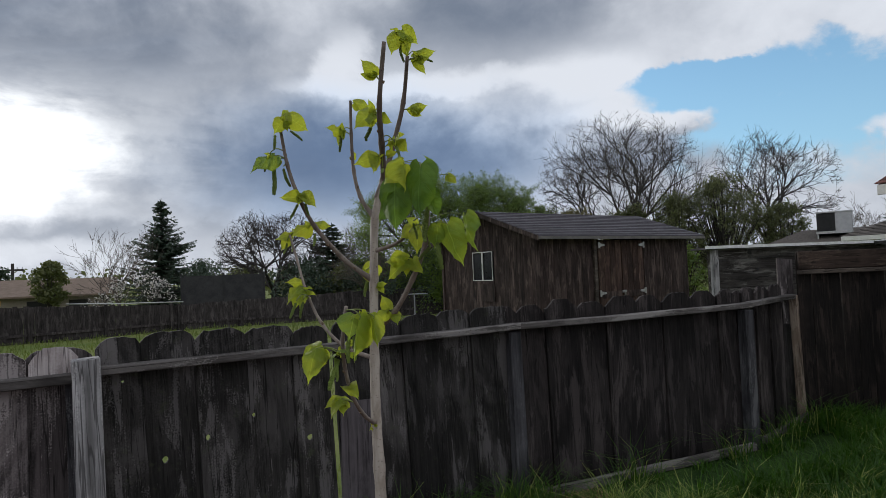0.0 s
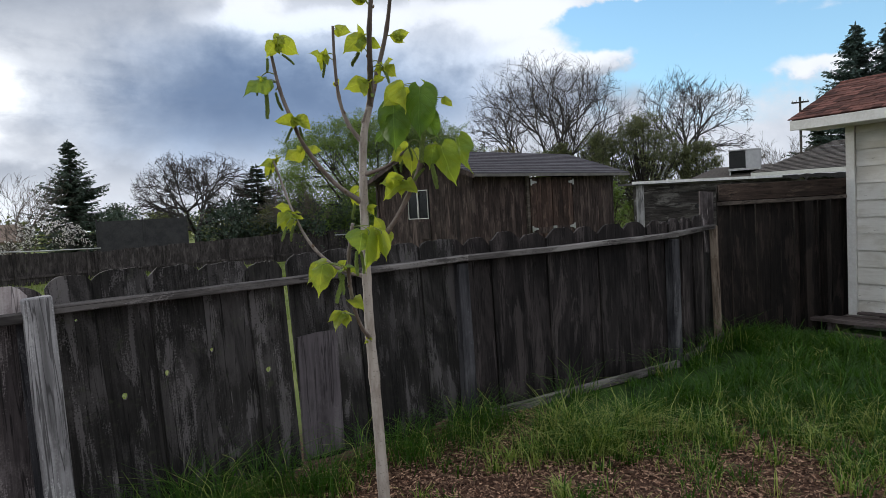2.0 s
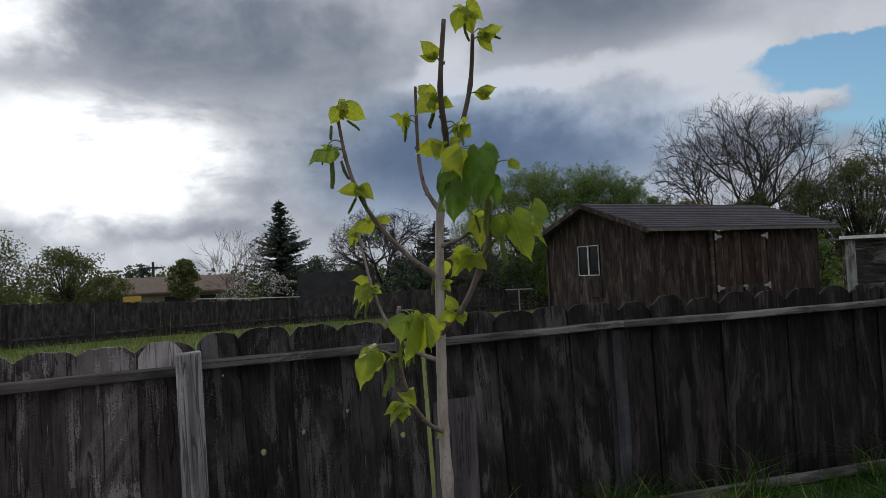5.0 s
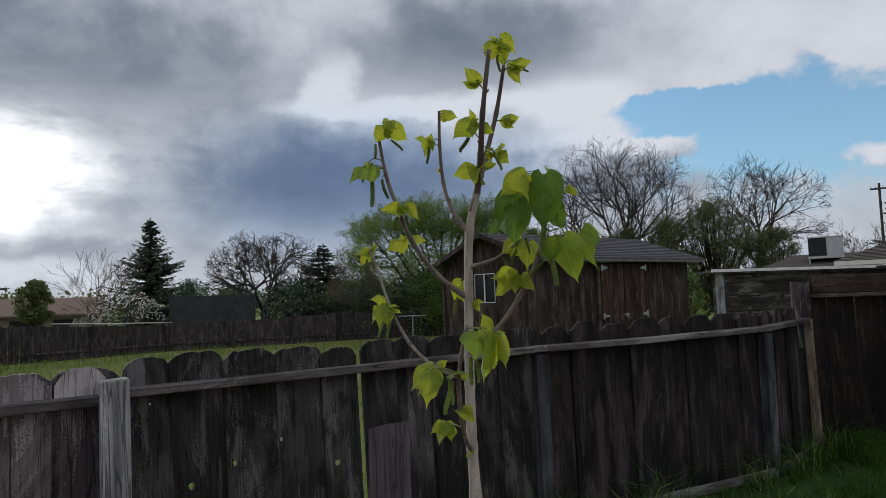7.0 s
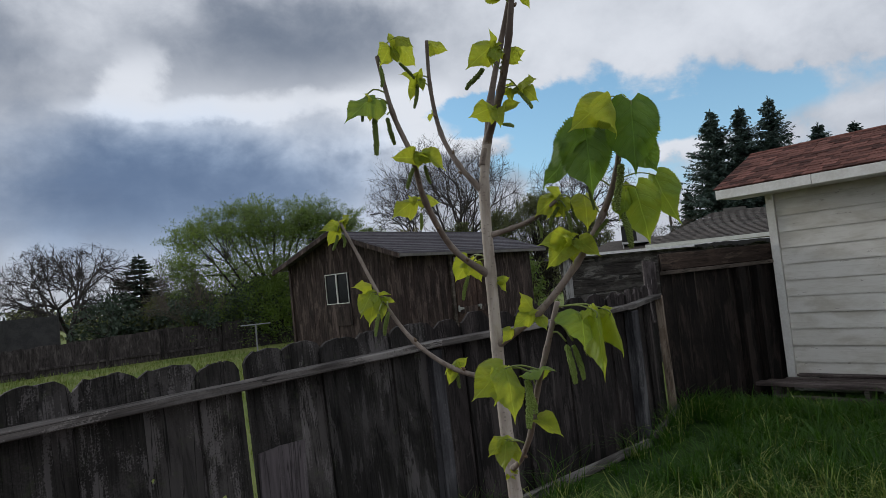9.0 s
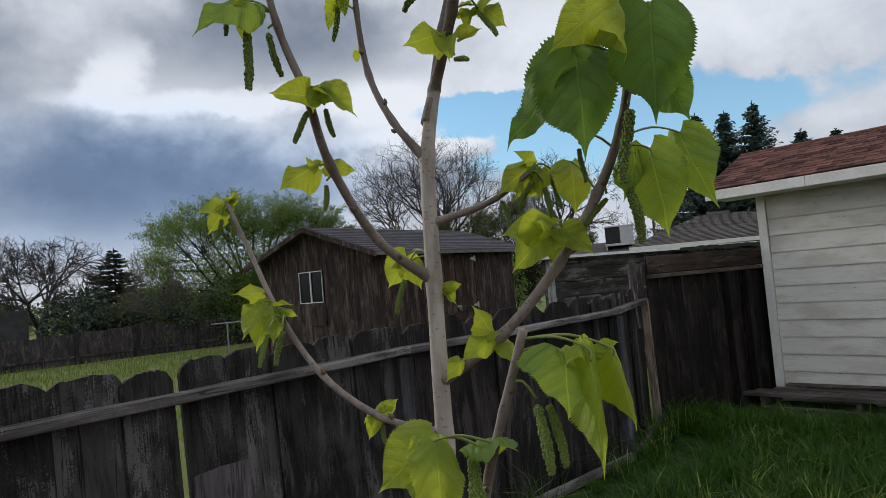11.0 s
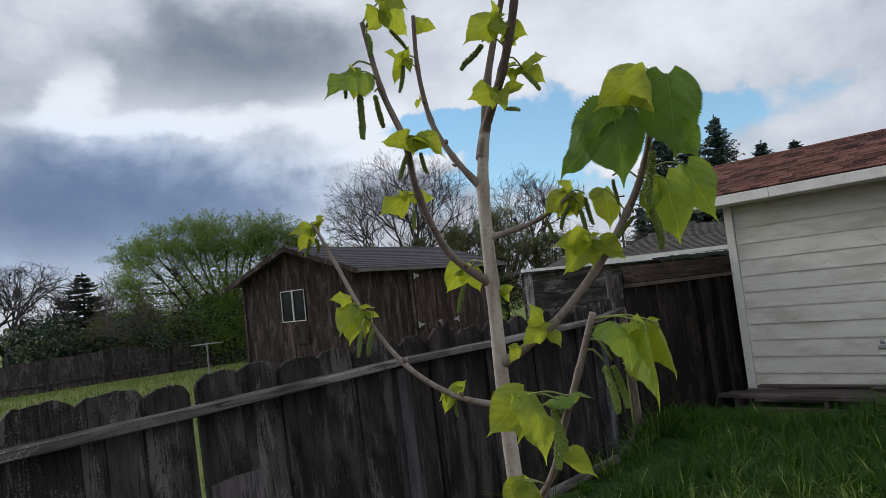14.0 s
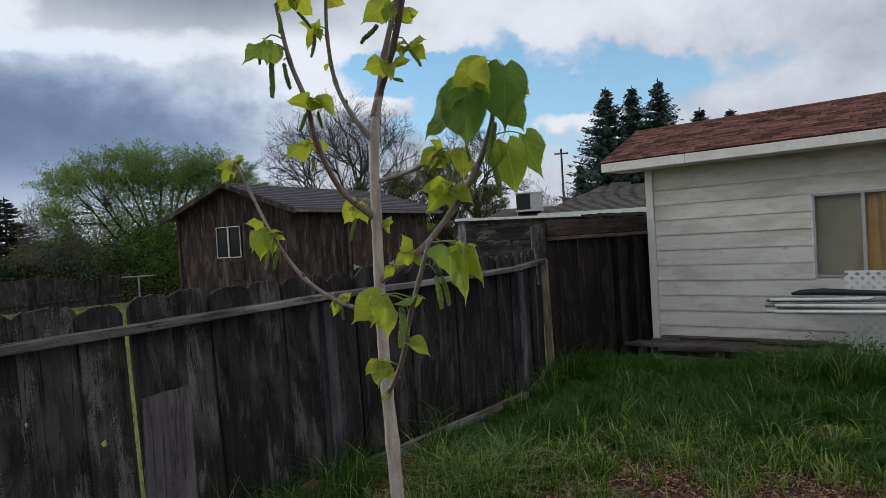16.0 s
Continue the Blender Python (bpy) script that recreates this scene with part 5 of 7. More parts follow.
def conifer(az, dist, height, wide, seed, label, leaf=FOL_DARK, layers=22, low=0.08, size=0.16, flat_top=False):
    """Whorls of limbs that carry drooping sprays, longer towards the foot."""
    rng = random.Random(seed)
    p = spot(az, dist)
    t = thing("conifer", pose(p.x, p.y, field_z(p.x, p.y) - 0.05), label, "conifer tree")
    g, c = Mesh(), Mesh()
    g.tube([(0, 0, 0), (0, 0, height * 0.5), (0, 0, height)], [height * 0.025, height * 0.015, 0.01], 6)
    for i in range(layers * 17):
        h = low + (0.99 - low) * rng.random() ** 1.15
        if flat_top:
            # flat tiers with air between them
            h = min(0.99, (math.floor(h * layers * 1.15) + rng.uniform(0.12, 0.88)) / (layers * 1.15))
        r = (wide * (1 - h) ** 0.92 * (1 + 0.10 * math.sin(h * layers * 1.7 + seed)) + 0.06) * rng.uniform(0.5, 1.12)
        a = rng.uniform(0, 6.28)
        d = Vector((math.cos(a), math.sin(a), 0))
        root = Vector((0, 0, height * h))
        lift = (0.10 if flat_top else -0.18 + 0.5 * h) * r
        tip = root + d * r + Vector((0, 0, lift))
        g.tube([root, root.lerp(tip, 0.6) - Vector((0, 0, 0.08 * r)), tip], [0.02, 0.012, 0.004], 3, cap=False)
        n = max(3, int(r / (size * 0.4)))
        side = Vector((-d.y, d.x, 0))
        for j in range(n):
            s = (j + 0.6) / n
            q = root.lerp(tip, s) - Vector((0, 0, 0.08 * r * math.sin(math.pi * s)))
            for sg in (-1, 1):
                L = size * rng.uniform(0.8, 1.7) * (1.2 - 0.45 * s)
                v = (d * rng.uniform(0.4, 0.9) + side * sg * rng.uniform(0.3, 1.0) + Vector((0, 0, rng.uniform(-0.15, 0.15) if flat_top else rng.uniform(-0.8, 0.1)))).normalized() * L
                w = v.cross(Vector((rng.uniform(-1, 1), rng.uniform(-1, 1), 1))).normalized() * L * 0.26
                c.face(q, q + v * 0.55 + w, q + v, q + v * 0.5 - w)
    for j in range(8):
        q = Vector((0, 0, height * (0.97 + 0.004 * j)))
        v = Vector((rng.uniform(-.5, .5), rng.uniform(-.5, .5), 0.9)).normalized() * size
        c.face(q, q + v * 0.5 + Vector((size * 0.15, 0, 0)), q + v, q + v * 0.5 - Vector((size * 0.15, 0, 0)))
    part("trunk", g, FAR_BARK, t)
    part("crown", c, leaf, t)
    return t


def far_fence():
    pts = [(-29.0, 4.0), (-21.2, 13.2), (-16.1, 21.7), (-10.7, 25.8), (-2.0, 31.5)]
    tops = [1.15, 1.13, 0.66, 0.85, 0.86]
    rng = random.Random(61)
    for i in range(len(pts) - 1):
        m, L = along(pts[i], pts[i + 1])
        f = thing("far_fence", m, "long dark board fence across the neighbouring field", "fence", group="far fence runs")
        # boards of one run, too small to pick apart
        g = Mesh()
        x = 0.0
        while x < L:
            w = rng.uniform(0.15, 0.22)
            t = x / L
            top = tops[i] + (tops[i + 1] - tops[i]) * t + rng.uniform(-0.03, 0.03)
            g.box(x, x + w - (0.002 if rng.random() < 0.9 else 0.012), rng.uniform(-0.01, 0.01), 0.03, -0.6, top)
            x += w
        part("board_run", g, FAR_WOOD, f)["kind"] = "stuff"
        part("rail", Mesh().box(0, L, -0.05, -0.012, -0.1, -0.02), FAR_WOOD, f)
        for k in range(int(L / 2.4) + 1):
            part("post", Mesh().box(-0.05, 0.05, -0.1, -0.012, -0.5, (tops[i] + tops[i + 1]) / 2 - 0.05), FAR_WOOD, f, m=pose(min(L - 0.05, k * 2.4), 0, 0))
    # pale pipe lying along the top
    a, b = spot(-44.8, 26.0, 0.93), spot(-36.2, 26.0, 0.80)
    single("pipe", Mesh().tube([a, a.lerp(b, 0.5) + Vector((0, 0, -0.02)), b], [0.025] * 3, 6), GALV, "pale metal pipe along the top of the far fence", "pipe", smooth=True)
    y = spot(-49.7, 25.2, 1.0)
    single("sign_board", Mesh().prism([(-0.30, -0.01), (-0.28, -0.02), (0.28, -0.02), (0.30, 0.0), (0.295, 0.16), (0.27, 0.175), (-0.28, 0.17), (-0.30, 0.15)], -0.02, 0.02), SIGN_YELLOW, "yellow board fixed on the far fence", "board", m=pose(y.x, y.y, y.z, 0, 0, 40))


far_fence()


def screen_enclosure():
    p = spot(-33.0, 30)
    t = thing("net_enclosure", pose(p.x, p.y, field_z(p.x, p.y), 0, 0, 33), "black netted enclosure on poles behind the far fence", "enclosure")
    for x in (-1.7, 0.0, 1.7):
        for y in (-1.2, 1.2):
            part("pole", Mesh().tube([(x, y, -0.3), (x, y, 2.25)], [0.04, 0.04], 6), SCREEN, t)
    part("net", Mesh().box(-1.7, 1.7, -1.2, -1.18, 0.2, 2.15).box(-1.7, 1.7, 1.18, 1.2, 0.2, 2.15).box(-1.7, -1.68, -1.18, 1.18, 0.2, 2.15).box(1.68, 1.7, -1.18, 1.18, 0.2, 2.15), SCREEN, t)


screen_enclosure()


def far_house():
    p = spot(-47.2, 46)
    t = thing("far_house", pose(p.x, p.y, -0.6, 0, 0, 42), "low tan house with a shallow gable roof", "house")
    part("wall", Mesh().box(-4.2, 4.2, -2.5, 2.5, 0, 1.75), STUCCO, t)
    r = Mesh()
    r.face((-4.7, -3, 1.72), (4.7, -3, 1.72), (4.7, 0, 2.7), (-4.7, 0, 2.7)).face((4.7, 3, 1.72), (-4.7, 3, 1.72), (-4.7, 0, 2.7), (4.7, 0, 2.7))
    r.face((-4.7, -3, 1.62), (-4.7, 0, 2.6), (4.7, 0, 2.6), (4.7, -3, 1.62)).face((-4.7, -3, 1.62), (4.7, -3, 1.62), (4.7, -3, 1.72), (-4.7, -3, 1.72))
    part("roof", r, TAN_ROOF, t)
    part("gable", Mesh().prism([(-2.5, 1.7), (2.5, 1.7), (0, 2.6)], 0, 0.1), STUCCO, t, m=pose(4.2, 0, 0, 0, 0, 90))
    part("gable", Mesh().prism([(-2.5, 1.7), (2.5, 1.7), (0, 2.6)], 0, 0.1), STUCCO, t, m=pose(-4.1, 0, 0, 0, 0, 90))
    for x in (-2.5, 0.5, 2.6):
        part("window", Mesh().box(-0.5, 0.5, -0.02, 0.02, 0.7, 1.4), DARK_IN, t, m=pose(x, -2.52, 0))


far_house()


def neighbour_house():
    p = spot(26.5, 24)
    t = thing("neighbour_house", pose(p.x, p.y, 0, 0, 0, -20), "neighbouring house with a grey shingle hip roof", "house")
    W, Dp, e, top = 5.6, 4.0, 2.05, 3.02
    part("wall", Mesh().box(-2.6, W - 0.4, -Dp + 0.4, Dp - 0.4, 0, e), STUCCO, t)
    # hip roof laid in courses, shorter towards the wing
    r = Mesh()
    n = 22
    WL = 3.0
    for i in range(n):
        a, b = i / n, (i + 1) / n
        za, zb = e + (top - e) * a, e + (top - e) * b
        la, lb = WL - (WL - 0.7) * a, WL - (WL - 0.7) * b
        xa, xb = W - (W - 0.7) * a, W - (W - 0.7) * b
        ya, yb = Dp - Dp * a, Dp - Dp * b
        lip = 0.012
        seg = 40
        for k in range(seg):
            u0, u1 = k / seg, (k + 1) / seg
            r.face((-la + (la + xa) * u0, -ya, za + lip), (-la + (la + xa) * u1, -ya, za + lip), (-lb + (lb + xb) * u1, -yb, zb), (-lb + (lb + xb) * u0, -yb, zb))
            r.face((-la, ya - 2 * ya * u0, za + lip), (-la, ya - 2 * ya * u1, za + lip), (-lb, yb - 2 * yb * u1, zb), (-lb, yb - 2 * yb * u0, zb))
        r.face((-la, ya, za + lip), (-lb, yb, zb), (xb, yb, zb), (xa, ya, za + lip))
        r.face((xa, -ya, za + lip), (xa, ya, za + lip), (xb, yb, zb), (xb, -yb, zb))
    part("roof", r, GREY_ROOF, t)["kind"] = "stuff"
    part("eave", Mesh().box(-3.0, W, -Dp, Dp, e - 0.12, e - 0.004), TRIM, t)
    part("ridge_vent", Mesh().box(-0.35, 0.35, -0.1, 0.1, top - 0.02, top + 0.09), TIN_EDGE, t)
    q = spot(18.5, 23.5, 0)
    a = thing("evaporative_cooler", pose(q.x, q.y, 2.28, 0, 0, -20), "boxy dull grey evaporative cooler on a roof", "cooler")
    part("case", Mesh().box(0.06, 0.5, -0.35, 0.35, 0.05, 0.62), ALU, a)
    # the left half of the cooler is a plain near-black box
    part("dark_half", Mesh().box(-0.44, 0.057, -0.35, 0.35, 0.06, 0.60), DARK_IN, a, "black left half of the case")
    part("lid", Mesh().box(-0.46, 0.52, -0.37, 0.37, 0.622, 0.66), ALU, a)
    part("tray", Mesh().box(-0.46, 0.52, -0.37, 0.37, -0.03, 0.048), GALV, a)
    for x in (-0.42, 0.46):
        part("leg", Mesh().box(x - 0.02, x + 0.02, -0.3, 0.3, -0.8, -0.032), GALV, a)
    low = thing("neighbour_wing", pose(q.x + 0.4, q.y + 1.0, 0, 0, 0, -20), "low wing of the neighbouring house with a grey roof", "house")
    part("wall", Mesh().box(-1.9, 3.2, -2, 2, 0, 1.85), STUCCO, low)
    part("roof", Mesh().face((-2.2, -2.4, 1.85), (3.6, -2.4, 1.85), (2.4, 0, 2.45), (-1.0, 0, 2.45)).face((3.6, 2.4, 1.85), (-2.2, 2.4, 1.85), (-1.0, 0, 2.45), (2.4, 0, 2.45)).face((-2.2, 2.4, 1.85), (-2.2, -2.4, 1.85), (-1.0, 0, 2.45)).face((3.6, -2.4, 1.85), (3.6, 2.4, 1.85), (2.4, 0, 2.45)), GREY_ROOF, low)


neighbour_house()


def pole(az, dist, top, label):
    p = spot(az, dist)
    t = thing("utility_pole", pose(p.x, p.y, -0.5, 0, 0, -az), label, "utility pole")
    part("mast", Mesh().tube([(0, 0, 0), (0, 0, top + 0.5)], [0.14, 0.11], 8), FAR_BARK, t)
    part("crossarm", Mesh().box(-0.75, 0.75, -0.06, 0.06, top - 0.1, top + 0.05), FAR_BARK, t)
    for x in (-0.65, -0.3, 0.3, 0.65):
        part("insulator", Mesh().tube([(x, 0, top + 0.05), (x, 0, top + 0.22)], [0.04, 0.03], 6), GALV, t)


pole(21.7, 72, 10.6, "wooden utility pole with a crossarm among conifers")
pole(-48.4, 60, 3.6, "distant wooden utility pole above the rooftops")


def washing_frame():
    p = spot(-15.4, 13.0)
    t = thing("clothes_line_post", pose(p.x, p.y, field_z(p.x, p.y), 0, 0, 15), "grey metal clothes line post beside the shed", "clothes line")
    part("mast", Mesh().tube([(0, 0, 0), (0, 0, 1.12)], [0.016, 0.016], 8), GREY_PVC, t)
    part("crossbar", Mesh().tube([(-0.28, 0, 1.12), (0.28, 0, 1.12)], [0.012, 0.012], 8), GREY_PVC, t)


washing_frame()

# the row along the field, left to right
bushy_tree(-60, 33, 4.2, 2.6, 71, "dark leafy tree behind the far fence", FOL_DULL, clumps=90, per=110, size=0.065)
bushy_tree(-54.5, 35, 3.7, 1.9, 72, "olive leafy tree with ragged crown behind the far fence", FOL_DULL, clumps=80, per=80, size=0.065)
bushy_tree(-51.5, 36, 2.6, 1.4, 73, "small olive tree behind the far fence", FOL_DULL, clumps=50, per=70, size=0.06)
bushy_tree(-45.9, 40, 3.2, 1.15, 74, "round olive tree above the tan house", FOL_DULL, clumps=50, per=50, size=0.11, low=0.35)
bushy_tree(-49.6, 56, 3.4, 1.9, 75, "far round dark tree", FOL_DARK, clumps=40, per=40, size=0.14)
bare_tree(-41.2, 31, 4.6, 0.07, 76, "bare upright young tree behind the far fence", spread=0.46, levels=4, bark=PALE_BARK, trunks=3, first=0.2, kids=3)
bare_tree(-38.8, 30.5, 3.0, 0.05, 77, "small tree covered in white blossom", spread=0.6, levels=4, leaf=BLOSSOM, leaf_size=0.05, buds=5)
bare_tree(-42.4, 30.5, 1.7, 0.04, 78, "small blossoming shrub behind the far fence", spread=0.7, levels=4, leaf=BLOSSOM, leaf_size=0.04, buds=3)
conifer(-37.9, 36, 6.3, 3.3, 79, "tall dark pointed conifer behind the far fence")
bare_tree(-28.8, 33, 6.0, 0.24, 80, "bare spreading tree with drooping twigs", spread=0.8, levels=5, droop=0.025, first=0.24, limb=0.34, kids=4, gain=0.74, round_r=3.2, twig=0.0105)
conifer(-23.7, 34, 4.7, 3.9, 81, "dark layered cedar behind the far fence", layers=16, size=0.20, flat_top=True)
bushy_tree(-26.0, 32, 2.7, 1.9, 82, "dark evergreen bush behind the far fence", FOL_DARK, clumps=60, per=50, size=0.10, low=0.05, name="bush", category="bush")
bushy_tree(-22.3, 31, 2.5, 1.5, 83, "dark green bush behind the far fence", FOL_DULL, clumps=50, per=40, size=0.09, low=0.05, name="bush", category="bush")
bare_tree(-22.0, 33, 5.0, 0.07, 84, "slim bare tree with upright twigs", spread=0.3, levels=4, bark=PALE_BARK, trunks=2, kids=3)
bare_tree(-19.6, 28.6, 3.8, 0.06, 85, "brown many-stemmed twiggy shrub in first leaf", spread=0.42, levels=4, bark=PALE_BARK, trunks=4, first=0.16, leaf=FOL_DULL, leaf_size=0.028, buds=2)
bushy_tree(-20.2, 29.5, 2.5, 1.7, 101, "dark evergreen bush behind the far fence", FOL_DARK, clumps=110, per=90, size=0.07, low=0.05, name="bush", category="bush")
bushy_tree(-14.5, 30, 2.7, 2.3, 102, "dark green undergrowth beyond the far fence", FOL_DARK, clumps=120, per=90, size=0.07, low=0.05, name="bush", category="bush")
plumed_tree(-13.0, 31, 6.7, 4.4, 86, "broad fresh green tree with feathery shoots beyond the shed", FOL_GREEN, clumps=760, per=120, size=0.052)
plumed_tree(-6.4, 31.5, 5.8, 2.1, 87, "fresh green tree with feathery shoots behind the shed", FOL_GREEN, clumps=170, per=110, size=0.050)
bushy_tree(-14.0, 29.6, 2.8, 1.5, 88, "light green shrub behind the far fence", FOL_GREEN, clumps=50, per=90, size=0.05, low=0.1, name="shrub", category="shrub", streak=0.3)
bare_tree(2.8, 30, 9.6, 0.19, 89, "large bare tree with fine upright twigs", spread=0.78, levels=5, first=0.14, limb=0.30, kids=4, gain=0.76, droop=-0.015, round_r=4.4, leaf=FOL_BRONZE, leaf_size=0.026, buds=2, twig=0.0068)
bare_tree(13.8, 28, 7.8, 0.13, 90, "bare tree with gnarled forked limbs", spread=0.80, levels=5, first=0.34, limb=0.28, kids=3, gain=0.74, droop=0.0, round_r=3.0, leaf=FOL_BRONZE, leaf_size=0.024, twig=0.0075)
bushy_tree(-34.6, 44, 3.1, 2.0, 99, "far dark rounded tree behind the netted enclosure", FOL_DARK, clumps=60, per=70, size=0.09, low=0.05)
bushy_tree(-31.6, 46, 2.7, 1.8, 100, "far dark bush behind the netted enclosure", FOL_DULL, clumps=50, per=70, size=0.08, low=0.05, name="bush", category="bush")
bushy_tree(-1.5, 26, 4.0, 1.3, 91, "olive brown budding tree behind the shed", FOL_BRONZE, clumps=70, per=40, size=0.045, low=0.2, streak=0.4)
bushy_tree(3.0, 26, 4.0, 1.3, 92, "dark olive tree behind the shed", FOL_DULL, clumps=90, per=60, size=0.055, low=0.15, streak=0.3)
bushy_tree(7.2, 25, 4.0, 1.3, 93, "thin budding olive tree behind the shed", FOL_DULL, clumps=110, per=30, size=0.045, low=0.1, streak=0.5)
bushy_tree(10.6, 25, 4.6, 1.6, 94, "budding green-brown tree beyond the fence", FOL_DULL, clumps=130, per=30, size=0.045, low=0.1, streak=0.5)
bushy_tree(14.8, 26, 3.5, 1.4, 95, "budding green tree beyond the low shelter", FOL_DULL, clumps=100, per=28, size=0.045, low=0.1, streak=0.4)
bushy_tree(8.3, 12.8, 1.9, 0.55, 96, "bright green shrub between shed and shelter", FOL_GREEN, clumps=50, per=50, size=0.045, low=0.05, name="shrub", category="shrub")
bare_tree(20.6, 34, 4.6, 0.08, 97, "small bare pinkish tree behind the neighbouring house", spread=0.6, levels=5, bark=PALE_BARK)
conifer(23.2, 42, 6.0, 1.5, 98, "small dark fir behind the neighbouring house", size=0.2)
for i, (az, h) in enumerate(((25.7, 10.4), (27.9, 10.2), (30.0, 10.4), (33.2, 8.3), (35.5, 8.0))):
    conifer(az, 41, h, 4.5, 110 + i, "tall blue-green fir standing in a group", leaf=FOL_FIR, size=0.19, layers=38, low=0.05)


def treeline():
    """The far woods that close the horizon."""
    rng = random.Random(120)
    g = Mesh()
    for i in range(900):
        az = rng.uniform(-180, 180)
        d = rng.uniform(75, 100)
        p = spot(az, d, rng.uniform(-1.0, 2.2) if -75 < az < 50 else rng.uniform(-1, 4))
        leaves_at(g, [p], 0.28, 60, rng, 0.9, 0.6)
    return single("far_woods", g, FOL_DULL, "hazy line of far trees along the horizon", "trees", kind="stuff")


treeline()


# ---- mulberry sapling ----
def smooth_path(pts, per=5):
    """A soft curve through the given points."""
    p = [Vector(q) for q in pts]
    out = []
    for i in range(len(p) - 1):
        a, b, c, d = p[max(i - 1, 0)], p[i], p[i + 1], p[min(i + 2, len(p) - 1)]
        for k in range(per):
            t = k / per
            out.append(0.5 * ((2 * b) + (c - a) * t + (2 * a - 5 * b + 4 * c - d) * t * t + (3 * b - a - 3 * c + d) * t ** 3))
    out.append(p[-1])
    return out


def limb_mesh(pts, r0, r1, rng, per=6, sides=10, nodes=True, collar=False):
    path = smooth_path(pts, per)
    n = len(path)
    radii = []
    for i in range(n):
        t = i / (n - 1)
        r = r0 + (r1 - r0) * t
        if nodes and i % 6 == 0 and 0 < i < n - 1:
            r *= rng.uniform(1.10, 1.24)
        else:
            r *= rng.uniform(0.97, 1.03)
        if collar and i < 4:
            r *= 1.0 + 0.10 * (4 - i)
        radii.append(r)
    return Mesh().tube(path, radii, sides), path


HALF = ((0.0, 0.15), (0.025, 0.29), (0.08, 0.41), (0.16, 0.475), (0.26, 0.49), (0.36, 0.475), (0.46, 0.437), (0.56, 0.378), (0.65, 0.303), (0.73, 0.218), (0.79, 0.142), (0.84, 0.082), (0.885, 0.044), (0.93, 0.022), (1.0, 0.0))


def leaf_mesh(name, mat, seed, fold=0.3, droop=0.35, curl=0.1, broad=1.0):
    """A heart-shaped, saw-edged leaf one unit long, folded along its rib."""
    rng = random.Random(seed)
    rows = []
    steps = 73
    for i in range(steps):
        t = i / (steps - 1)
        w = 0.0
        for (t0, w0), (t1, w1) in zip(HALF[:-1], HALF[1:]):
            if t0 <= t <= t1:
                w = w0 + (w1 - w0) * (t - t0) / (t1 - t0)
        rows.append((t, w * broad, (1.05 if i % 2 else 0.958) + rng.uniform(-0.015, 0.015)))
    g = Mesh()
    cols = (-1.0, -0.78, -0.5, -0.22, 0.0, 0.22, 0.5, 0.78, 1.0)
    ph = rng.uniform(0, 6)
    twist = rng.uniform(-0.3, 0.3)
    for t, w, tooth in rows:
        for c in cols:
            x = c * w * (tooth if abs(c) == 1.0 else 1.0)
            y = t - 0.13 * abs(c) ** 1.5 * max(0.0, 1 - t * 3.2)
            z = -droop * t * t + fold * 1.7 * abs(x) ** 1.6 * (1 - 0.4 * t) + curl * abs(c) ** 2 * math.sin(7 * t + ph + (1.3 if c > 0 else 0)) * w
            z += 0.07 * noise.noise(Vector((x * 4 + seed * 3, y * 4, seed)))
            # puckered between the side veins
            z += 0.020 * abs(math.sin(math.pi * 5.2 * (y - 0.45 * abs(x) - 0.7 * x * x))) * min(1.0, 6 * abs(x)) + twist * x * t
            g.v.append((x, y, z))
    k = len(cols)
    for i in range(steps - 1):
        for j in range(k - 1):
            g.f.append((i * k + j, i * k + j + 1, (i + 1) * k + j + 1, (i + 1) * k + j))
    return g.data(name, mat, True)


def catkin_mesh(seed):
    """A hanging catkin one unit long, beset with small knobs in spirals."""
    rng = random.Random(seed)
    g = Mesh()
    n = 22
    sway, ph = rng.uniform(0.05, 0.12), rng.uniform(0, 6.28)
    path = [Vector((sway * (math.sin(i * 0.16 + ph) - math.sin(ph)), sway * 0.6 * math.sin(i * 0.11), -i / (n - 1))) for i in range(n)]
    fat = [0.022 + 0.062 * math.sin(math.pi * min(1, (i + 2.2) / (n + 2.2))) ** 0.4 for i in range(n)]
    g.tube(path, fat, 8)
    for i in range(1, n):
        for j in range(7):
            a = 2 * math.pi * (j + 0.5 * (i % 2)) / 7 + rng.uniform(-0.2, 0.2)
            c = path[i] + Vector((math.cos(a), math.sin(a), 0)) * fat[i] * rng.uniform(0.95, 1.35) + Vector((0, 0, rng.uniform(-.012, .012)))
            s = rng.uniform(0.026, 0.050)
            b = len(g.v)
            g.v += [tuple(c + Vector(o) * s) for o in ((1, 0, 0), (0, 1, 0), (-1, 0, 0), (0, -1, 0), (0, 0, 1), (0, 0, -1))]
            g.f += [(b, b + 1, b + 4), (b + 1, b + 2, b + 4), (b + 2, b + 3, b + 4), (b + 3, b, b + 4), (b + 1, b, b + 5), (b + 2, b + 1, b + 5), (b + 3, b + 2, b + 5), (b, b + 3, b + 5)]
    return g.data("catkin", CATKIN, False)


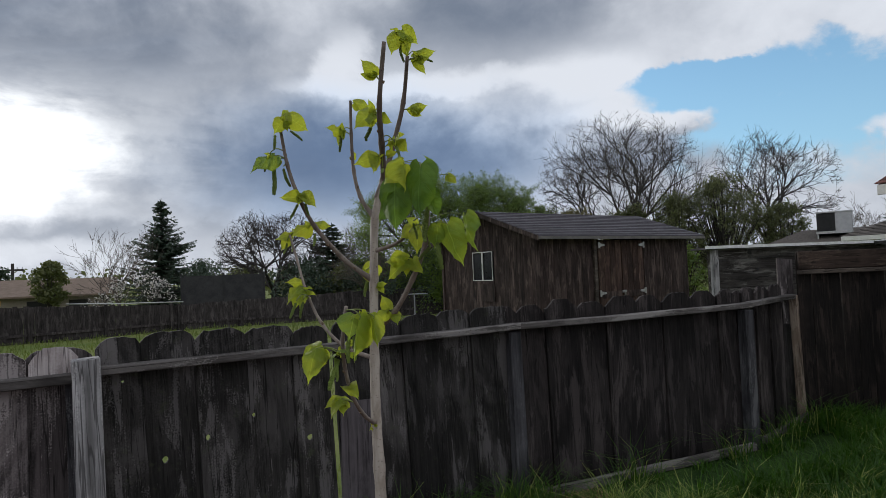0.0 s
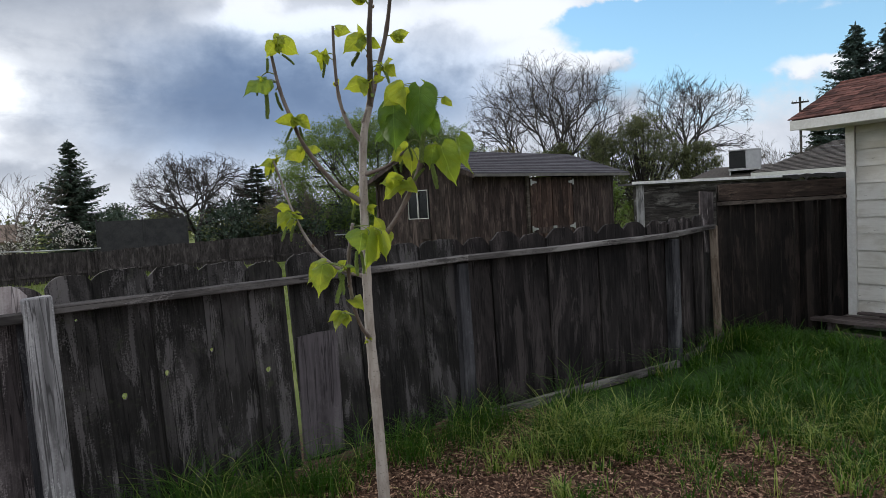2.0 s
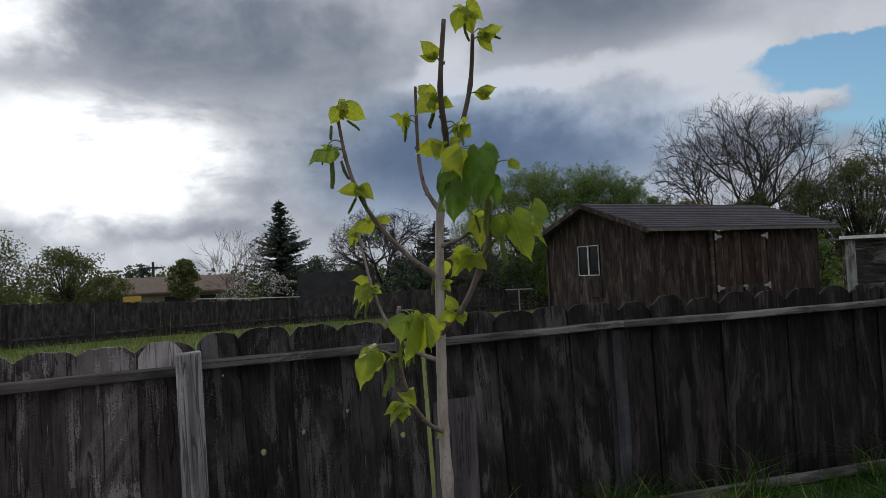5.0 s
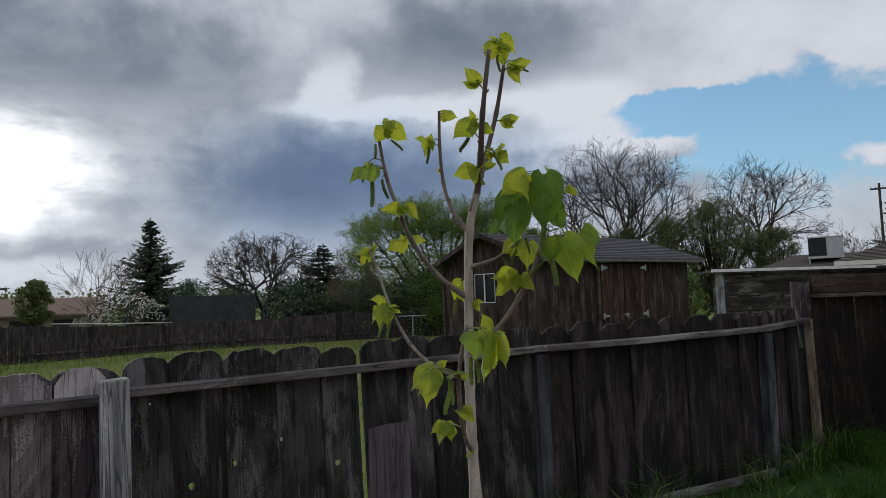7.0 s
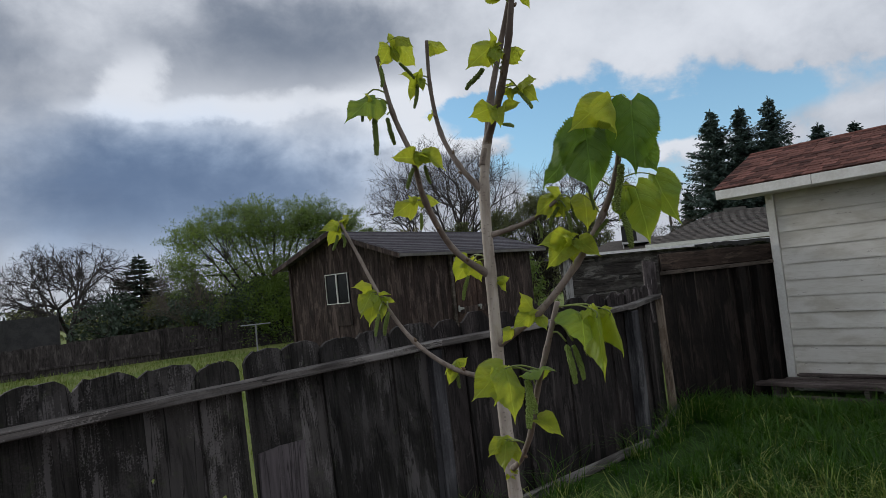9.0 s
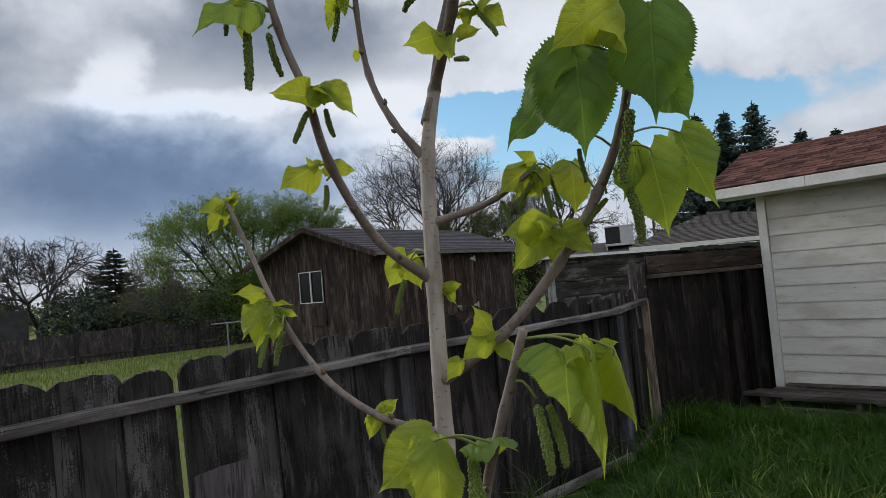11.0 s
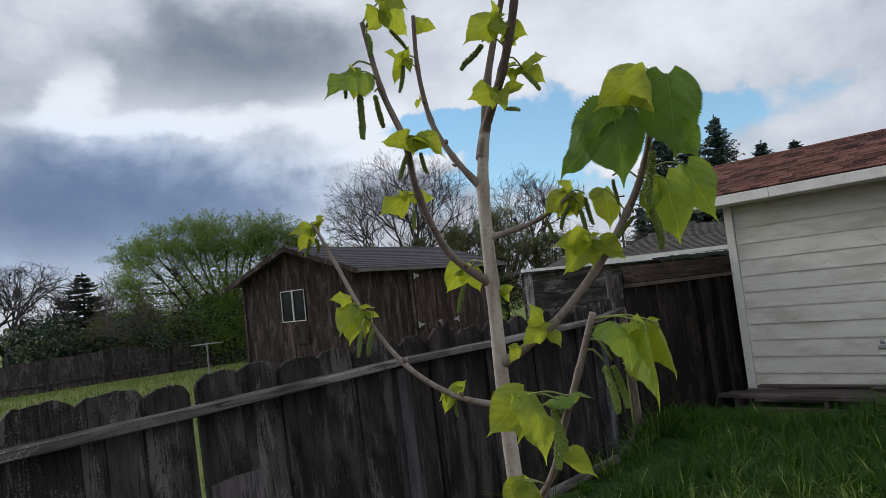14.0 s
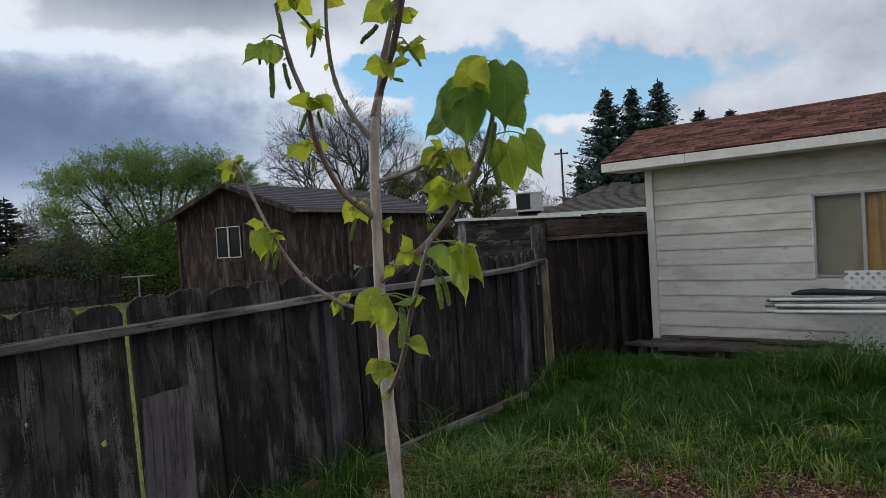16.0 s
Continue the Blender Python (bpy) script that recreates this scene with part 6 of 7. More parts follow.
def mulberry():
    rng = random.Random(200)
    tree = thing("mulberry_sapling", pose(0, 0, 0), "young mulberry sapling with fresh yellow-green leaves and catkins", "tree")
    # leaf blades: seed, fold, droop, curl and breadth
    def blades_of(mat, rows):
        return [(leaf_mesh("leaf", mat, *row), row[2]) for row in rows]

    YOUNG = blades_of(LEAF_YOUNG, ((1, -0.38, 0.34, 0.22, 0.95), (2, -0.60, 0.42, 0.26, 0.98), (3, 0.40, 0.30, 0.28, 0.95), (4, -0.45, 0.50, 0.30, 0.95), (11, -0.25, 0.42, 0.32, 0.96)))
    GROWN = blades_of(LEAF_BIG, ((5, -0.45, 0.30, 0.25, 0.95), (6, -0.3, 0.34, 0.3, 0.92), (7, 0.25, 0.28, 0.25, 0.95)))
    MID = blades_of(LEAF_MID, ((9, -0.45, 0.36, 0.25, 0.95), (10, -0.3, 0.40, 0.25, 0.95)))
    FOLDED = blades_of(LEAF_YOUNG, ((8, -1.5, 0.26, 0.18, 0.8),))[0]
    CATS = [catkin_mesh(i) for i in range(4)]
    FORK = (0.012, 1.140, 1.735)
    limbs = {}

    def limb(key, name, pts, r0, r1, mat=BARK, label=""):
        g, path = limb_mesh(pts, r0, r1, rng, collar=name == "branch")
        ob = part(name, g, mat, tree, label, smooth=True)
        limbs[key] = (ob, path)
        return ob

    limb("trunk", "trunk", [(0.012, 1.085, -0.05), (0.008, 1.085, 0.35), (0.000, 1.088, 0.80), (-0.007, 1.093, 1.067), (-0.011, 1.095, 1.165), (-0.013, 1.104, 1.305), (-0.010, 1.110, 1.495), (-0.005, 1.120, 1.642), FORK], 0.0155, 0.0082, label="smooth grey trunk")
    limb("dark", "leader", [(-0.001, 1.128, 1.690), FORK, (0.036, 1.070, 1.808), (0.052, 1.020, 1.885), (0.073, 1.006, 2.018)], 0.0088, 0.0046, LIMB_BARK, "upright leader")
    limb("light", "leader", [(-0.001, 1.128, 1.690), FORK, (0.030, 1.168, 1.820), (0.060, 1.170, 1.925), (0.088, 1.128, 2.024)], 0.0086, 0.0042, LIMB_BARK, "upright leader")
    limb("L", "branch", [(-0.010, 1.110, 1.493), (-0.072, 1.086, 1.545), (-0.113, 1.017, 1.623), (-0.127, 0.970, 1.688), (-0.150, 0.968, 1.757), (-0.166, 0.968, 1.848)], 0.0061, 0.0034, LIMB_BARK)
    limb("UL", "branch", [(-0.005, 1.120, 1.640), (-0.044, 1.129, 1.696), (-0.070, 1.156, 1.766), (-0.080, 1.172, 1.858), (-0.078, 1.170, 1.945)], 0.0054, 0.0034, LIMB_BARK)
    limb("LL", "branch", [(-0.013, 1.104, 1.312), (-0.088, 1.110, 1.338), (-0.154, 1.130, 1.390), (-0.205, 1.153, 1.468), (-0.244, 1.180, 1.555), (-0.276, 1.204, 1.626)], 0.0047, 0.0026, LIMB_BARK)
    limb("R", "branch", [(-0.013, 1.106, 1.372), (0.058, 1.058, 1.424), (0.118, 1.010, 1.497), (0.158, 0.975, 1.567), (0.176, 0.940, 1.625), (0.182, 0.915, 1.680), (0.185, 0.905, 1.725)], 0.0064, 0.0036, LIMB_BARK)
    limb("R2", "branch", [(-0.008, 1.113, 1.563), (0.035, 1.100, 1.572), (0.070, 1.080, 1.583), (0.108, 1.060, 1.608)], 0.0048, 0.0030, LIMB_BARK)
    limb("S", "branch", [(-0.011, 1.093, 1.163), (-0.005, 1.010, 1.200), (0.004, 0.925, 1.260), (0.012, 0.872, 1.330), (0.024, 0.840, 1.385), (0.042, 0.820, 1.449)], 0.0046, 0.0036, LIMB_BARK)

    def attach(key, p):
        return min(limbs[key][1], key=lambda q: (q - p).length)

    OPEN = Vector((0.1, -0.2, 1.5))

    def leaf(key, base, tip, kind, width, face=0.75, turn=0.0, stalk=True):
        """One leaf from the end of its stalk to its tip; its upper side looks up and to the open side of the yard."""
        b, t = Vector(base), Vector(tip)
        d = t - b
        size = d.length
        d.normalize()
        n0 = (OPEN - b).normalized() * face + Vector((0, 0, 1)) * (1 - face) + Vector((rng.uniform(-1, 1), rng.uniform(-1, 1), rng.uniform(-1, 1))) * 0.16
        n0.rotate(Matrix.Rotation(radians(turn + rng.uniform(-18, 18)), 3, "Z"))
        n0 = (n0 - d * n0.dot(d)).normalized()
        me, droop = FOLDED if kind == "folded" else rng.choice({"young": YOUNG, "mid": MID, "grown": GROWN}[kind])
        a = math.atan(droop)
        y, z = d * math.cos(a) + n0 * math.sin(a), n0 * math.cos(a) - d * math.sin(a)
        x = y.cross(z)
        m = Matrix((x, y, z)).transposed().to_4x4()
        m.translation = b
        k = size * math.cos(a)
        part("leaf", me, LEAF_YOUNG, limbs[key][0], m=m @ Matrix.Diagonal((k * width / 0.9, k, k, 1)))
        root = attach(key, b - Vector((0, 0, 0.01)))
        gap = (b - root).length
        mid = root.lerp(b, 0.55) + Vector((0, 0, 0.10 * gap))
        if gap > 0.002 and (stalk or gap < 0.012):
            part("leaf_stalk", Mesh().tube(smooth_path([root, mid, b, b + d * 0.1 * size], 4), [0.0012] * 5 + [0.0010] * 8, 5), PETIOLE, limbs[key][0], smooth=True)

    def catkin(key, top, end):
        p, e = Vector(top), Vector(end)
        d = e - p
        q = attach(key, p + Vector((0, 0, 0.012)))
        turn = d.normalized().to_track_quat("-Z", "Y").to_matrix().to_4x4() @ pose(0, 0, 0, 0, 0, rng.uniform(0, 360))
        part("catkin", rng.choice(CATS), CATKIN, limbs[key][0], m=Matrix.Translation(p) @ turn @ Matrix.Diagonal((rng.uniform(0.64, 0.80) * max(d.length, 0.034), max(d.length, 0.034) * rng.uniform(0.64, 0.80), d.length, 1)))
        up = p + Vector((0, 0, 0.005))
        if (up - q).length > 0.004:
            part("catkin_stalk", Mesh().tube(smooth_path([q, q.lerp(up, 0.5) + Vector((0, 0, 0.3 * (up - q).length)), up], 3), [0.0013] * 7, 4), PETIOLE, limbs[key][0], smooth=True)

    def buds(key, places):
        """Plump winter buds set on a limb, on alternate sides."""
        ob, path = limbs[key]
        for i, f in enumerate(places):
            k = int(f * (len(path) - 2))
            d = (path[k + 1] - path[k]).normalized()
            side = d.orthogonal().normalized()
            side.rotate(Matrix.Rotation(i * 2.6 + len(key), 3, d))
            r = 0.0052 if key in ("L", "R", "trunk") else 0.0042
            p = path[k] + side * r
            part("bud", Mesh().tube([p - side * 0.002, p + side * 0.0018 + d * 0.001, p + side * 0.0034 + d * 0.0036, p + side * 0.0036 + d * 0.0066], [0.0026, 0.0031, 0.0021, 0.0004], 7), BUD, ob, smooth=True)

    # right limb
    leaf("R", (0.150, 0.869, 1.721), (0.099, 0.896, 1.685), "young", 0.78, turn=25)
    leaf("R", (0.124, 0.896, 1.692), (0.124, 0.892, 1.586), "grown", 0.72)
    leaf("R", (0.136, 0.924, 1.688), (0.065, 0.953, 1.610), "grown", 0.6, face=0.35, turn=-35)
    leaf("R", (0.186, 0.868, 1.716), (0.181, 0.868, 1.608), "grown", 0.70)
    leaf("R", (0.156, 0.860, 1.722), (0.154, 0.857, 1.660), "folded", 0.7, turn=70)
    leaf("R", (0.195, 0.887, 1.665), (0.217, 0.878, 1.611), "grown", 0.74, face=0.7, turn=-20)
    leaf("R", (0.210, 0.960, 1.606), (0.236, 0.995, 1.516), "mid", 0.68)
    leaf("R", (0.247, 0.970, 1.622), (0.278, 0.962, 1.539), "mid", 0.6, face=0.6, turn=-35)
    leaf("R", (0.193, 0.954, 1.602), (0.180, 0.966, 1.554), "mid", 0.8, turn=50)
    leaf("R", (0.140, 1.000, 1.606), (0.136, 0.985, 1.545), "young", 0.72)
    leaf("R", (0.206, 0.912, 1.706), (0.180, 0.901, 1.742), "mid", 0.6, face=0.5)
    leaf("R", (0.227, 0.916, 1.700), (0.245, 0.921, 1.679), "young", 0.72)
    leaf("R", (0.111, 0.994, 1.538), (0.056, 1.004, 1.532), "young", 0.82)
    leaf("R", (0.113, 0.995, 1.536), (0.066, 0.995, 1.493), "young", 0.78)
    leaf("R", (0.114, 0.995, 1.536), (0.109, 0.994, 1.497), "young", 0.78)
    leaf("R", (0.123, 0.994, 1.534), (0.151, 0.979, 1.504), "young", 0.74)
    leaf("R", (0.047, 1.051, 1.427), (0.027, 1.054, 1.462), "young", 0.72)
    leaf("R", (0.044, 1.051, 1.425), (0.008, 1.045, 1.400), "young", 0.74)
    leaf("R", (0.055, 1.061, 1.423), (0.067, 1.047, 1.392), "young", 0.74)
    leaf("R", (0.011, 1.070, 1.401), (-0.009, 1.059, 1.378), "young", 0.74)
    catkin("R", (0.180, 0.923, 1.637), (0.181, 0.931, 1.571))
    catkin("R", (0.186, 0.964, 1.572), (0.193, 0.967, 1.514))
    catkin("R", (0.139, 0.960, 1.611), (0.140, 0.963, 1.578))
    catkin("R", (0.168, 0.978, 1.561), (0.145, 0.981, 1.534))
    # short side limb
    leaf("R2", (0.113, 1.063, 1.616), (0.070, 1.072, 1.584), "young", 0.82)
    leaf("R2", (0.116, 1.067, 1.611), (0.090, 1.075, 1.577), "folded", 0.8)
    leaf("R2", (0.122, 1.064, 1.611), (0.120, 1.069, 1.573), "young", 0.72)
    catkin("R2", (0.124, 1.062, 1.589), (0.129, 1.064, 1.544))
    catkin("R2", (0.111, 1.061, 1.597), (0.097, 1.073, 1.562))
    catkin("R2", (0.134, 1.062, 1.605), (0.144, 1.065, 1.565))
    catkin("R2", (0.076, 1.077, 1.579), (0.079, 1.079, 1.549))
    # cut stem in front
    leaf("S", (0.064, 0.806, 1.434), (0.061, 0.782, 1.387), "mid", 1.2, face=0.97)
    leaf("S", (0.082, 0.789, 1.434), (0.078, 0.767, 1.348), "folded", 0.36)
    leaf("S", (0.102, 0.803, 1.432), (0.113, 0.796, 1.371), "folded", 0.5)
    leaf("S", (-0.032, 0.860, 1.367), (-0.080, 0.868, 1.324), "young", 0.9)
    leaf("S", (-0.032, 0.841, 1.368), (-0.032, 0.798, 1.303), "young", 0.58)
    leaf("S", (-0.027, 0.861, 1.365), (-0.054, 0.823, 1.323), "young", 0.7)
    leaf("S", (0.006, 0.885, 1.352), (0.029, 0.812, 1.361), "mid", 0.55, face=0.1)
    leaf("S", (0.011, 0.894, 1.286), (0.041, 0.869, 1.263), "young", 0.7)
    leaf("S", (-0.034, 0.950, 1.249), (-0.061, 0.927, 1.232), "young", 0.72)
    leaf("S", (-0.030, 0.945, 1.248), (-0.041, 0.914, 1.212), "young", 0.74)
    leaf("S", (-0.024, 0.941, 1.247), (-0.017, 0.925, 1.217), "young", 0.72)
    catkin("S", (0.047, 0.818, 1.392), (0.049, 0.806, 1.345))
    catkin("S", (0.056, 0.818, 1.392), (0.059, 0.807, 1.349))
    catkin("S", (-0.003, 0.863, 1.346), (-0.003, 0.852, 1.303))
    catkin("S", (0.000, 0.868, 1.343), (-0.007, 0.852, 1.285))
    # left limb
    leaf("L", (-0.173, 0.955, 1.779), (-0.223, 0.933, 1.737), "mid", 0.85, face=0.45)
    leaf("L", (-0.181, 0.970, 1.772), (-0.187, 0.975, 1.747), "young", 0.7)
    leaf("L", (-0.145, 0.944, 1.854), (-0.162, 0.932, 1.819), "young", 0.82, turn=10)
    leaf("L", (-0.134, 0.936, 1.863), (-0.108, 0.921, 1.839), "young", 0.72)
    leaf("L", (-0.132, 0.948, 1.857), (-0.106, 0.989, 1.833), "young", 0.78)
    leaf("L", (-0.125, 0.964, 1.683), (-0.160, 0.944, 1.683), "young", 0.7)
    leaf("L", (-0.110, 0.955, 1.687), (-0.077, 0.957, 1.656), "young", 0.72)
    leaf("L", (-0.115, 0.957, 1.689), (-0.120, 0.955, 1.663), "young", 0.7)
    leaf("L", (-0.132, 1.030, 1.626), (-0.170, 1.009, 1.598), "young", 0.74)
    leaf("L", (-0.121, 1.039, 1.629), (-0.086, 1.052, 1.621), "young", 0.72)
    catkin("L", (-0.178, 0.960, 1.752), (-0.181, 0.955, 1.694))
    catkin("L", (-0.159, 0.966, 1.750), (-0.153, 0.985, 1.713))
    catkin("L", (-0.196, 0.958, 1.771), (-0.197, 0.952, 1.744))
    catkin("L", (-0.161, 0.937, 1.819), (-0.163, 0.933, 1.789))
    catkin("L", (-0.132, 0.951, 1.829), (-0.113, 0.966, 1.807))
    catkin("L", (-0.126, 0.966, 1.669), (-0.138, 0.952, 1.637))
    catkin("L", (-0.109, 0.967, 1.670), (-0.099, 0.964, 1.645))
    catkin("L", (-0.121, 1.035, 1.606), (-0.128, 1.035, 1.580))
    # low left limb
    leaf("LL", (-0.275, 1.207, 1.618), (-0.315, 1.197, 1.609), "young", 0.72)
    leaf("LL", (-0.280, 1.209, 1.614), (-0.303, 1.208, 1.580), "young", 0.72)
    leaf("LL", (-0.224, 1.165, 1.495), (-0.259, 1.140, 1.497), "young", 0.7)
    leaf("LL", (-0.203, 1.144, 1.475), (-0.183, 1.159, 1.462), "young", 0.55)
    leaf("LL", (-0.222, 1.153, 1.485), (-0.245, 1.121, 1.441), "young", 0.72)
    leaf("LL", (-0.218, 1.151, 1.481), (-0.232, 1.131, 1.424), "young", 0.7)
    leaf("LL", (-0.212, 1.147, 1.478), (-0.208, 1.116, 1.430), "young", 0.55)
    leaf("LL", (-0.088, 1.110, 1.340), (-0.064, 1.119, 1.356), "young", 0.7)
    leaf("LL", (-0.092, 1.113, 1.336), (-0.103, 1.112, 1.311), "young", 0.7)
    catkin("LL", (-0.210, 1.104, 1.447), (-0.220, 1.087, 1.412))
    catkin("LL", (-0.194, 1.110, 1.449), (-0.202, 1.112, 1.409))
    catkin("LL", (-0.281, 1.200, 1.599), (-0.292, 1.201, 1.572))
    catkin("LL", (-0.273, 1.206, 1.600), (-0.274, 1.209, 1.576))
    catkin("LL", (-0.085, 1.111, 1.331), (-0.080, 1.110, 1.306))
    # upper left limb
    leaf("UL", (-0.075, 1.183, 1.943), (-0.037, 1.199, 1.932), "young", 0.82)
    leaf("UL", (-0.103, 1.167, 1.870), (-0.138, 1.137, 1.875), "young", 0.72)
    leaf("UL", (-0.106, 1.172, 1.873), (-0.121, 1.181, 1.834), "young", 0.5)
    leaf("UL", (-0.082, 1.180, 1.808), (-0.085, 1.211, 1.804), "young", 0.72)
    catkin("UL", (-0.103, 1.162, 1.861), (-0.115, 1.179, 1.824))
    # trunk
    leaf("trunk", (-0.040, 1.188, 1.530), (-0.069, 1.219, 1.488), "young", 0.78)
    leaf("trunk", (-0.036, 1.128, 1.519), (-0.025, 1.135, 1.483), "young", 0.74)
    leaf("trunk", (0.001, 1.103, 1.483), (0.024, 1.112, 1.486), "young", 0.7)
    leaf("trunk", (0.001, 1.110, 1.481), (0.015, 1.112, 1.461), "young", 0.7)
    catkin("trunk", (-0.046, 1.162, 1.498), (-0.056, 1.172, 1.455))
    # leaders
    leaf("dark", (0.025, 1.048, 1.879), (-0.024, 1.050, 1.841), "young", 0.82)
    leaf("dark", (0.027, 1.039, 1.875), (0.030, 1.014, 1.835), "young", 0.72)
    leaf("dark", (0.043, 1.043, 1.866), (0.074, 1.041, 1.845), "young", 0.72)
    leaf("dark", (0.023, 1.078, 1.780), (-0.027, 1.049, 1.760), "young", 0.72)
    leaf("dark", (0.027, 1.078, 1.778), (0.025, 1.039, 1.734), "young", 0.55)
    leaf("dark", (0.043, 1.086, 1.781), (0.072, 1.082, 1.788), "young", 0.7)
    leaf("dark", (0.046, 1.019, 1.951), (0.017, 1.003, 1.986), "young", 0.7)
    leaf("dark", (0.044, 1.018, 1.950), (0.008, 1.012, 1.956), "folded", 0.5)
    catkin("dark", (0.010, 1.072, 1.849), (-0.010, 1.117, 1.829))
    catkin("dark", (0.039, 1.055, 1.845), (0.036, 1.067, 1.818))
    catkin("dark", (0.035, 1.074, 1.750), (0.044, 1.038, 1.734))
    leaf("dark", (0.069, 1.082, 1.816), (0.100, 1.068, 1.781), "young", 0.72)
    leaf("dark", (0.068, 1.080, 1.816), (0.096, 1.036, 1.811), "young", 0.7)
    leaf("dark", (0.057, 1.091, 1.815), (0.038, 1.090, 1.804), "young", 0.5)
    leaf("light", (0.074, 1.188, 1.911), (0.114, 1.203, 1.921), "young", 0.72)
    leaf("light", (0.074, 1.189, 1.909), (0.098, 1.204, 1.895), "young", 0.7)
    leaf("light", (0.071, 1.104, 2.074), (0.053, 1.111, 2.024), "young", 0.78)
    leaf("light", (0.084, 1.106, 2.080), (0.118, 1.126, 2.045), "young", 0.72)
    leaf("light", (0.086, 1.113, 2.063), (0.089, 1.128, 2.018), "young", 0.72)
    leaf("light", (0.099, 1.142, 2.023), (0.154, 1.155, 2.037), "young", 0.7)
    leaf("light", (0.101, 1.140, 2.019), (0.123, 1.165, 1.985), "young", 0.5)
    catkin("dark", (0.068, 1.073, 1.803), (0.081, 1.054, 1.767))
    catkin("light", (0.074, 1.115, 2.047), (0.079, 1.129, 2.011))
    catkin("light", (0.111, 1.140, 2.027), (0.139, 1.162, 2.014))

    def sprig(key, p, n, size):
        """The smallest leaves, still opening, about a bud."""
        for _ in range(n):
            b = Vector(p) + Vector((rng.uniform(-1, 1), rng.uniform(-1, 1), rng.uniform(-0.6, 0.8))) * 0.008
            d = Vector((rng.uniform(-1, 1), rng.uniform(-1, 0.5), rng.uniform(-1.1, 0.5))).normalized() * size * rng.uniform(0.7, 1.2)
            leaf(key, b, b + d, "young", rng.uniform(0.5, 0.75), face=rng.uniform(0.3, 0.8), stalk=False)

    for key, p, n, size in (("LL", (-0.216, 1.150, 1.480), 5, 0.030), ("LL", (-0.277, 1.208, 1.617), 3, 0.028), ("LL", (-0.089, 1.110, 1.339), 2, 0.018), ("L", (-0.137, 0.944, 1.857), 4, 0.028),
                            ("L", (-0.117, 0.958, 1.688), 4, 0.022), ("L", (-0.127, 1.034, 1.628), 2, 0.020), ("L", (-0.172, 0.960, 1.772), 3, 0.024), ("trunk", (-0.040, 1.150, 1.522), 3, 0.028),
                            ("R", (0.046, 1.052, 1.427), 2, 0.020), ("R", (0.113, 0.994, 1.537), 4, 0.032), ("R2", (0.115, 1.065, 1.613), 4, 0.028), ("S", (-0.030, 0.946, 1.248), 4, 0.026),
                            ("S", (-0.028, 0.852, 1.370), 2, 0.026), ("S", (0.086, 0.796, 1.437), 3, 0.024), ("UL", (-0.104, 1.170, 1.872), 4, 0.026), ("dark", (0.030, 1.043, 1.874), 4, 0.030),
                            ("dark", (0.027, 1.078, 1.780), 3, 0.026), ("dark", (0.064, 1.082, 1.815), 3, 0.026), ("dark", (0.045, 1.019, 1.952), 2, 0.022), ("light", (0.076, 1.186, 1.910), 4, 0.024),
                            ("light", (0.080, 1.108, 2.070), 3, 0.028), ("light", (0.102, 1.141, 2.020), 4, 0.026), ("trunk", (-0.008, 1.080, 1.163), 4, 0.014)):
        sprig(key, p, n, size)
    for key, places in (("UL", (0.22, 0.36, 0.5, 0.62)), ("L", (0.15, 0.32, 0.62)), ("R", (0.42, 0.55, 0.8)), ("LL", (0.2, 0.42, 0.72)), ("trunk", (0.8, 0.93)), ("dark", (0.3, 0.45, 0.62, 0.9)), ("light", (0.4, 0.55)), ("S", (0.3, 0.6))):
        buds(key, places)


mulberry()


# ---- grass, weeds and mulch ----
FENCE_LINE = [L0, A, B, C, D, (5.6, 7.45)]


def fence_gap(x, y):
    """How far a place lies in front of the fence line (negative: beyond it)."""
    best = None
    for (ax, ay), (bx, by) in zip(FENCE_LINE[:-1], FENCE_LINE[1:]):
        dx, dy = bx - ax, by - ay
        L = math.hypot(dx, dy)
        t = max(0.0, min(1.0, ((x - ax) * dx + (y - ay) * dy) / (L * L)))
        px, py = ax + dx * t, ay + dy * t
        d = math.hypot(x - px, y - py)
        side = (dx * (y - ay) - dy * (x - ax)) / L
        if best is None or d < abs(best):
            best = d if side < 0 else -d
    return best


def blades(g, x, y, z, h, w, a, bend):
    dx, dy = math.cos(a), math.sin(a)
    px, py = -dy * w, dx * w
    k = len(g.v)
    b = bend * h
    p1 = (x + dx * b * 0.25, y + dy * b * 0.25, z + h * 0.5)
    p2 = (x + dx * b, y + dy * b, z + h * (1.0 - 0.25 * min(1.5, bend)))
    g.v += [(x - px, y - py, z - 0.01), (x + px, y + py, z - 0.01), (p1[0] + px * 0.8, p1[1] + py * 0.8, p1[2]), (p1[0] - px * 0.8, p1[1] - py * 0.8, p1[2]), p2]
    g.f += [(k, k + 1, k + 2, k + 3), (k + 3, k + 2, k + 4)]


def mulch_here(x, y):
    return noise.noise(Vector((x * 0.55 + 3.0, y * 0.55 + 1.0, 0.2))) + 0.35 * noise.noise(Vector((x * 1.7, y * 1.7, 4.0)))


def worn_patch(x, y):
    """The bare spot in the grass that still shows its mulch."""
    return math.hypot((x - 3.08) * 0.8 + (y - 3.44) * 0.6, ((y - 3.44) * 0.8 - (x - 3.08) * 0.6) * 1.3) < 0.30 + 0.08 * math.sin(9 * x + 5 * y)


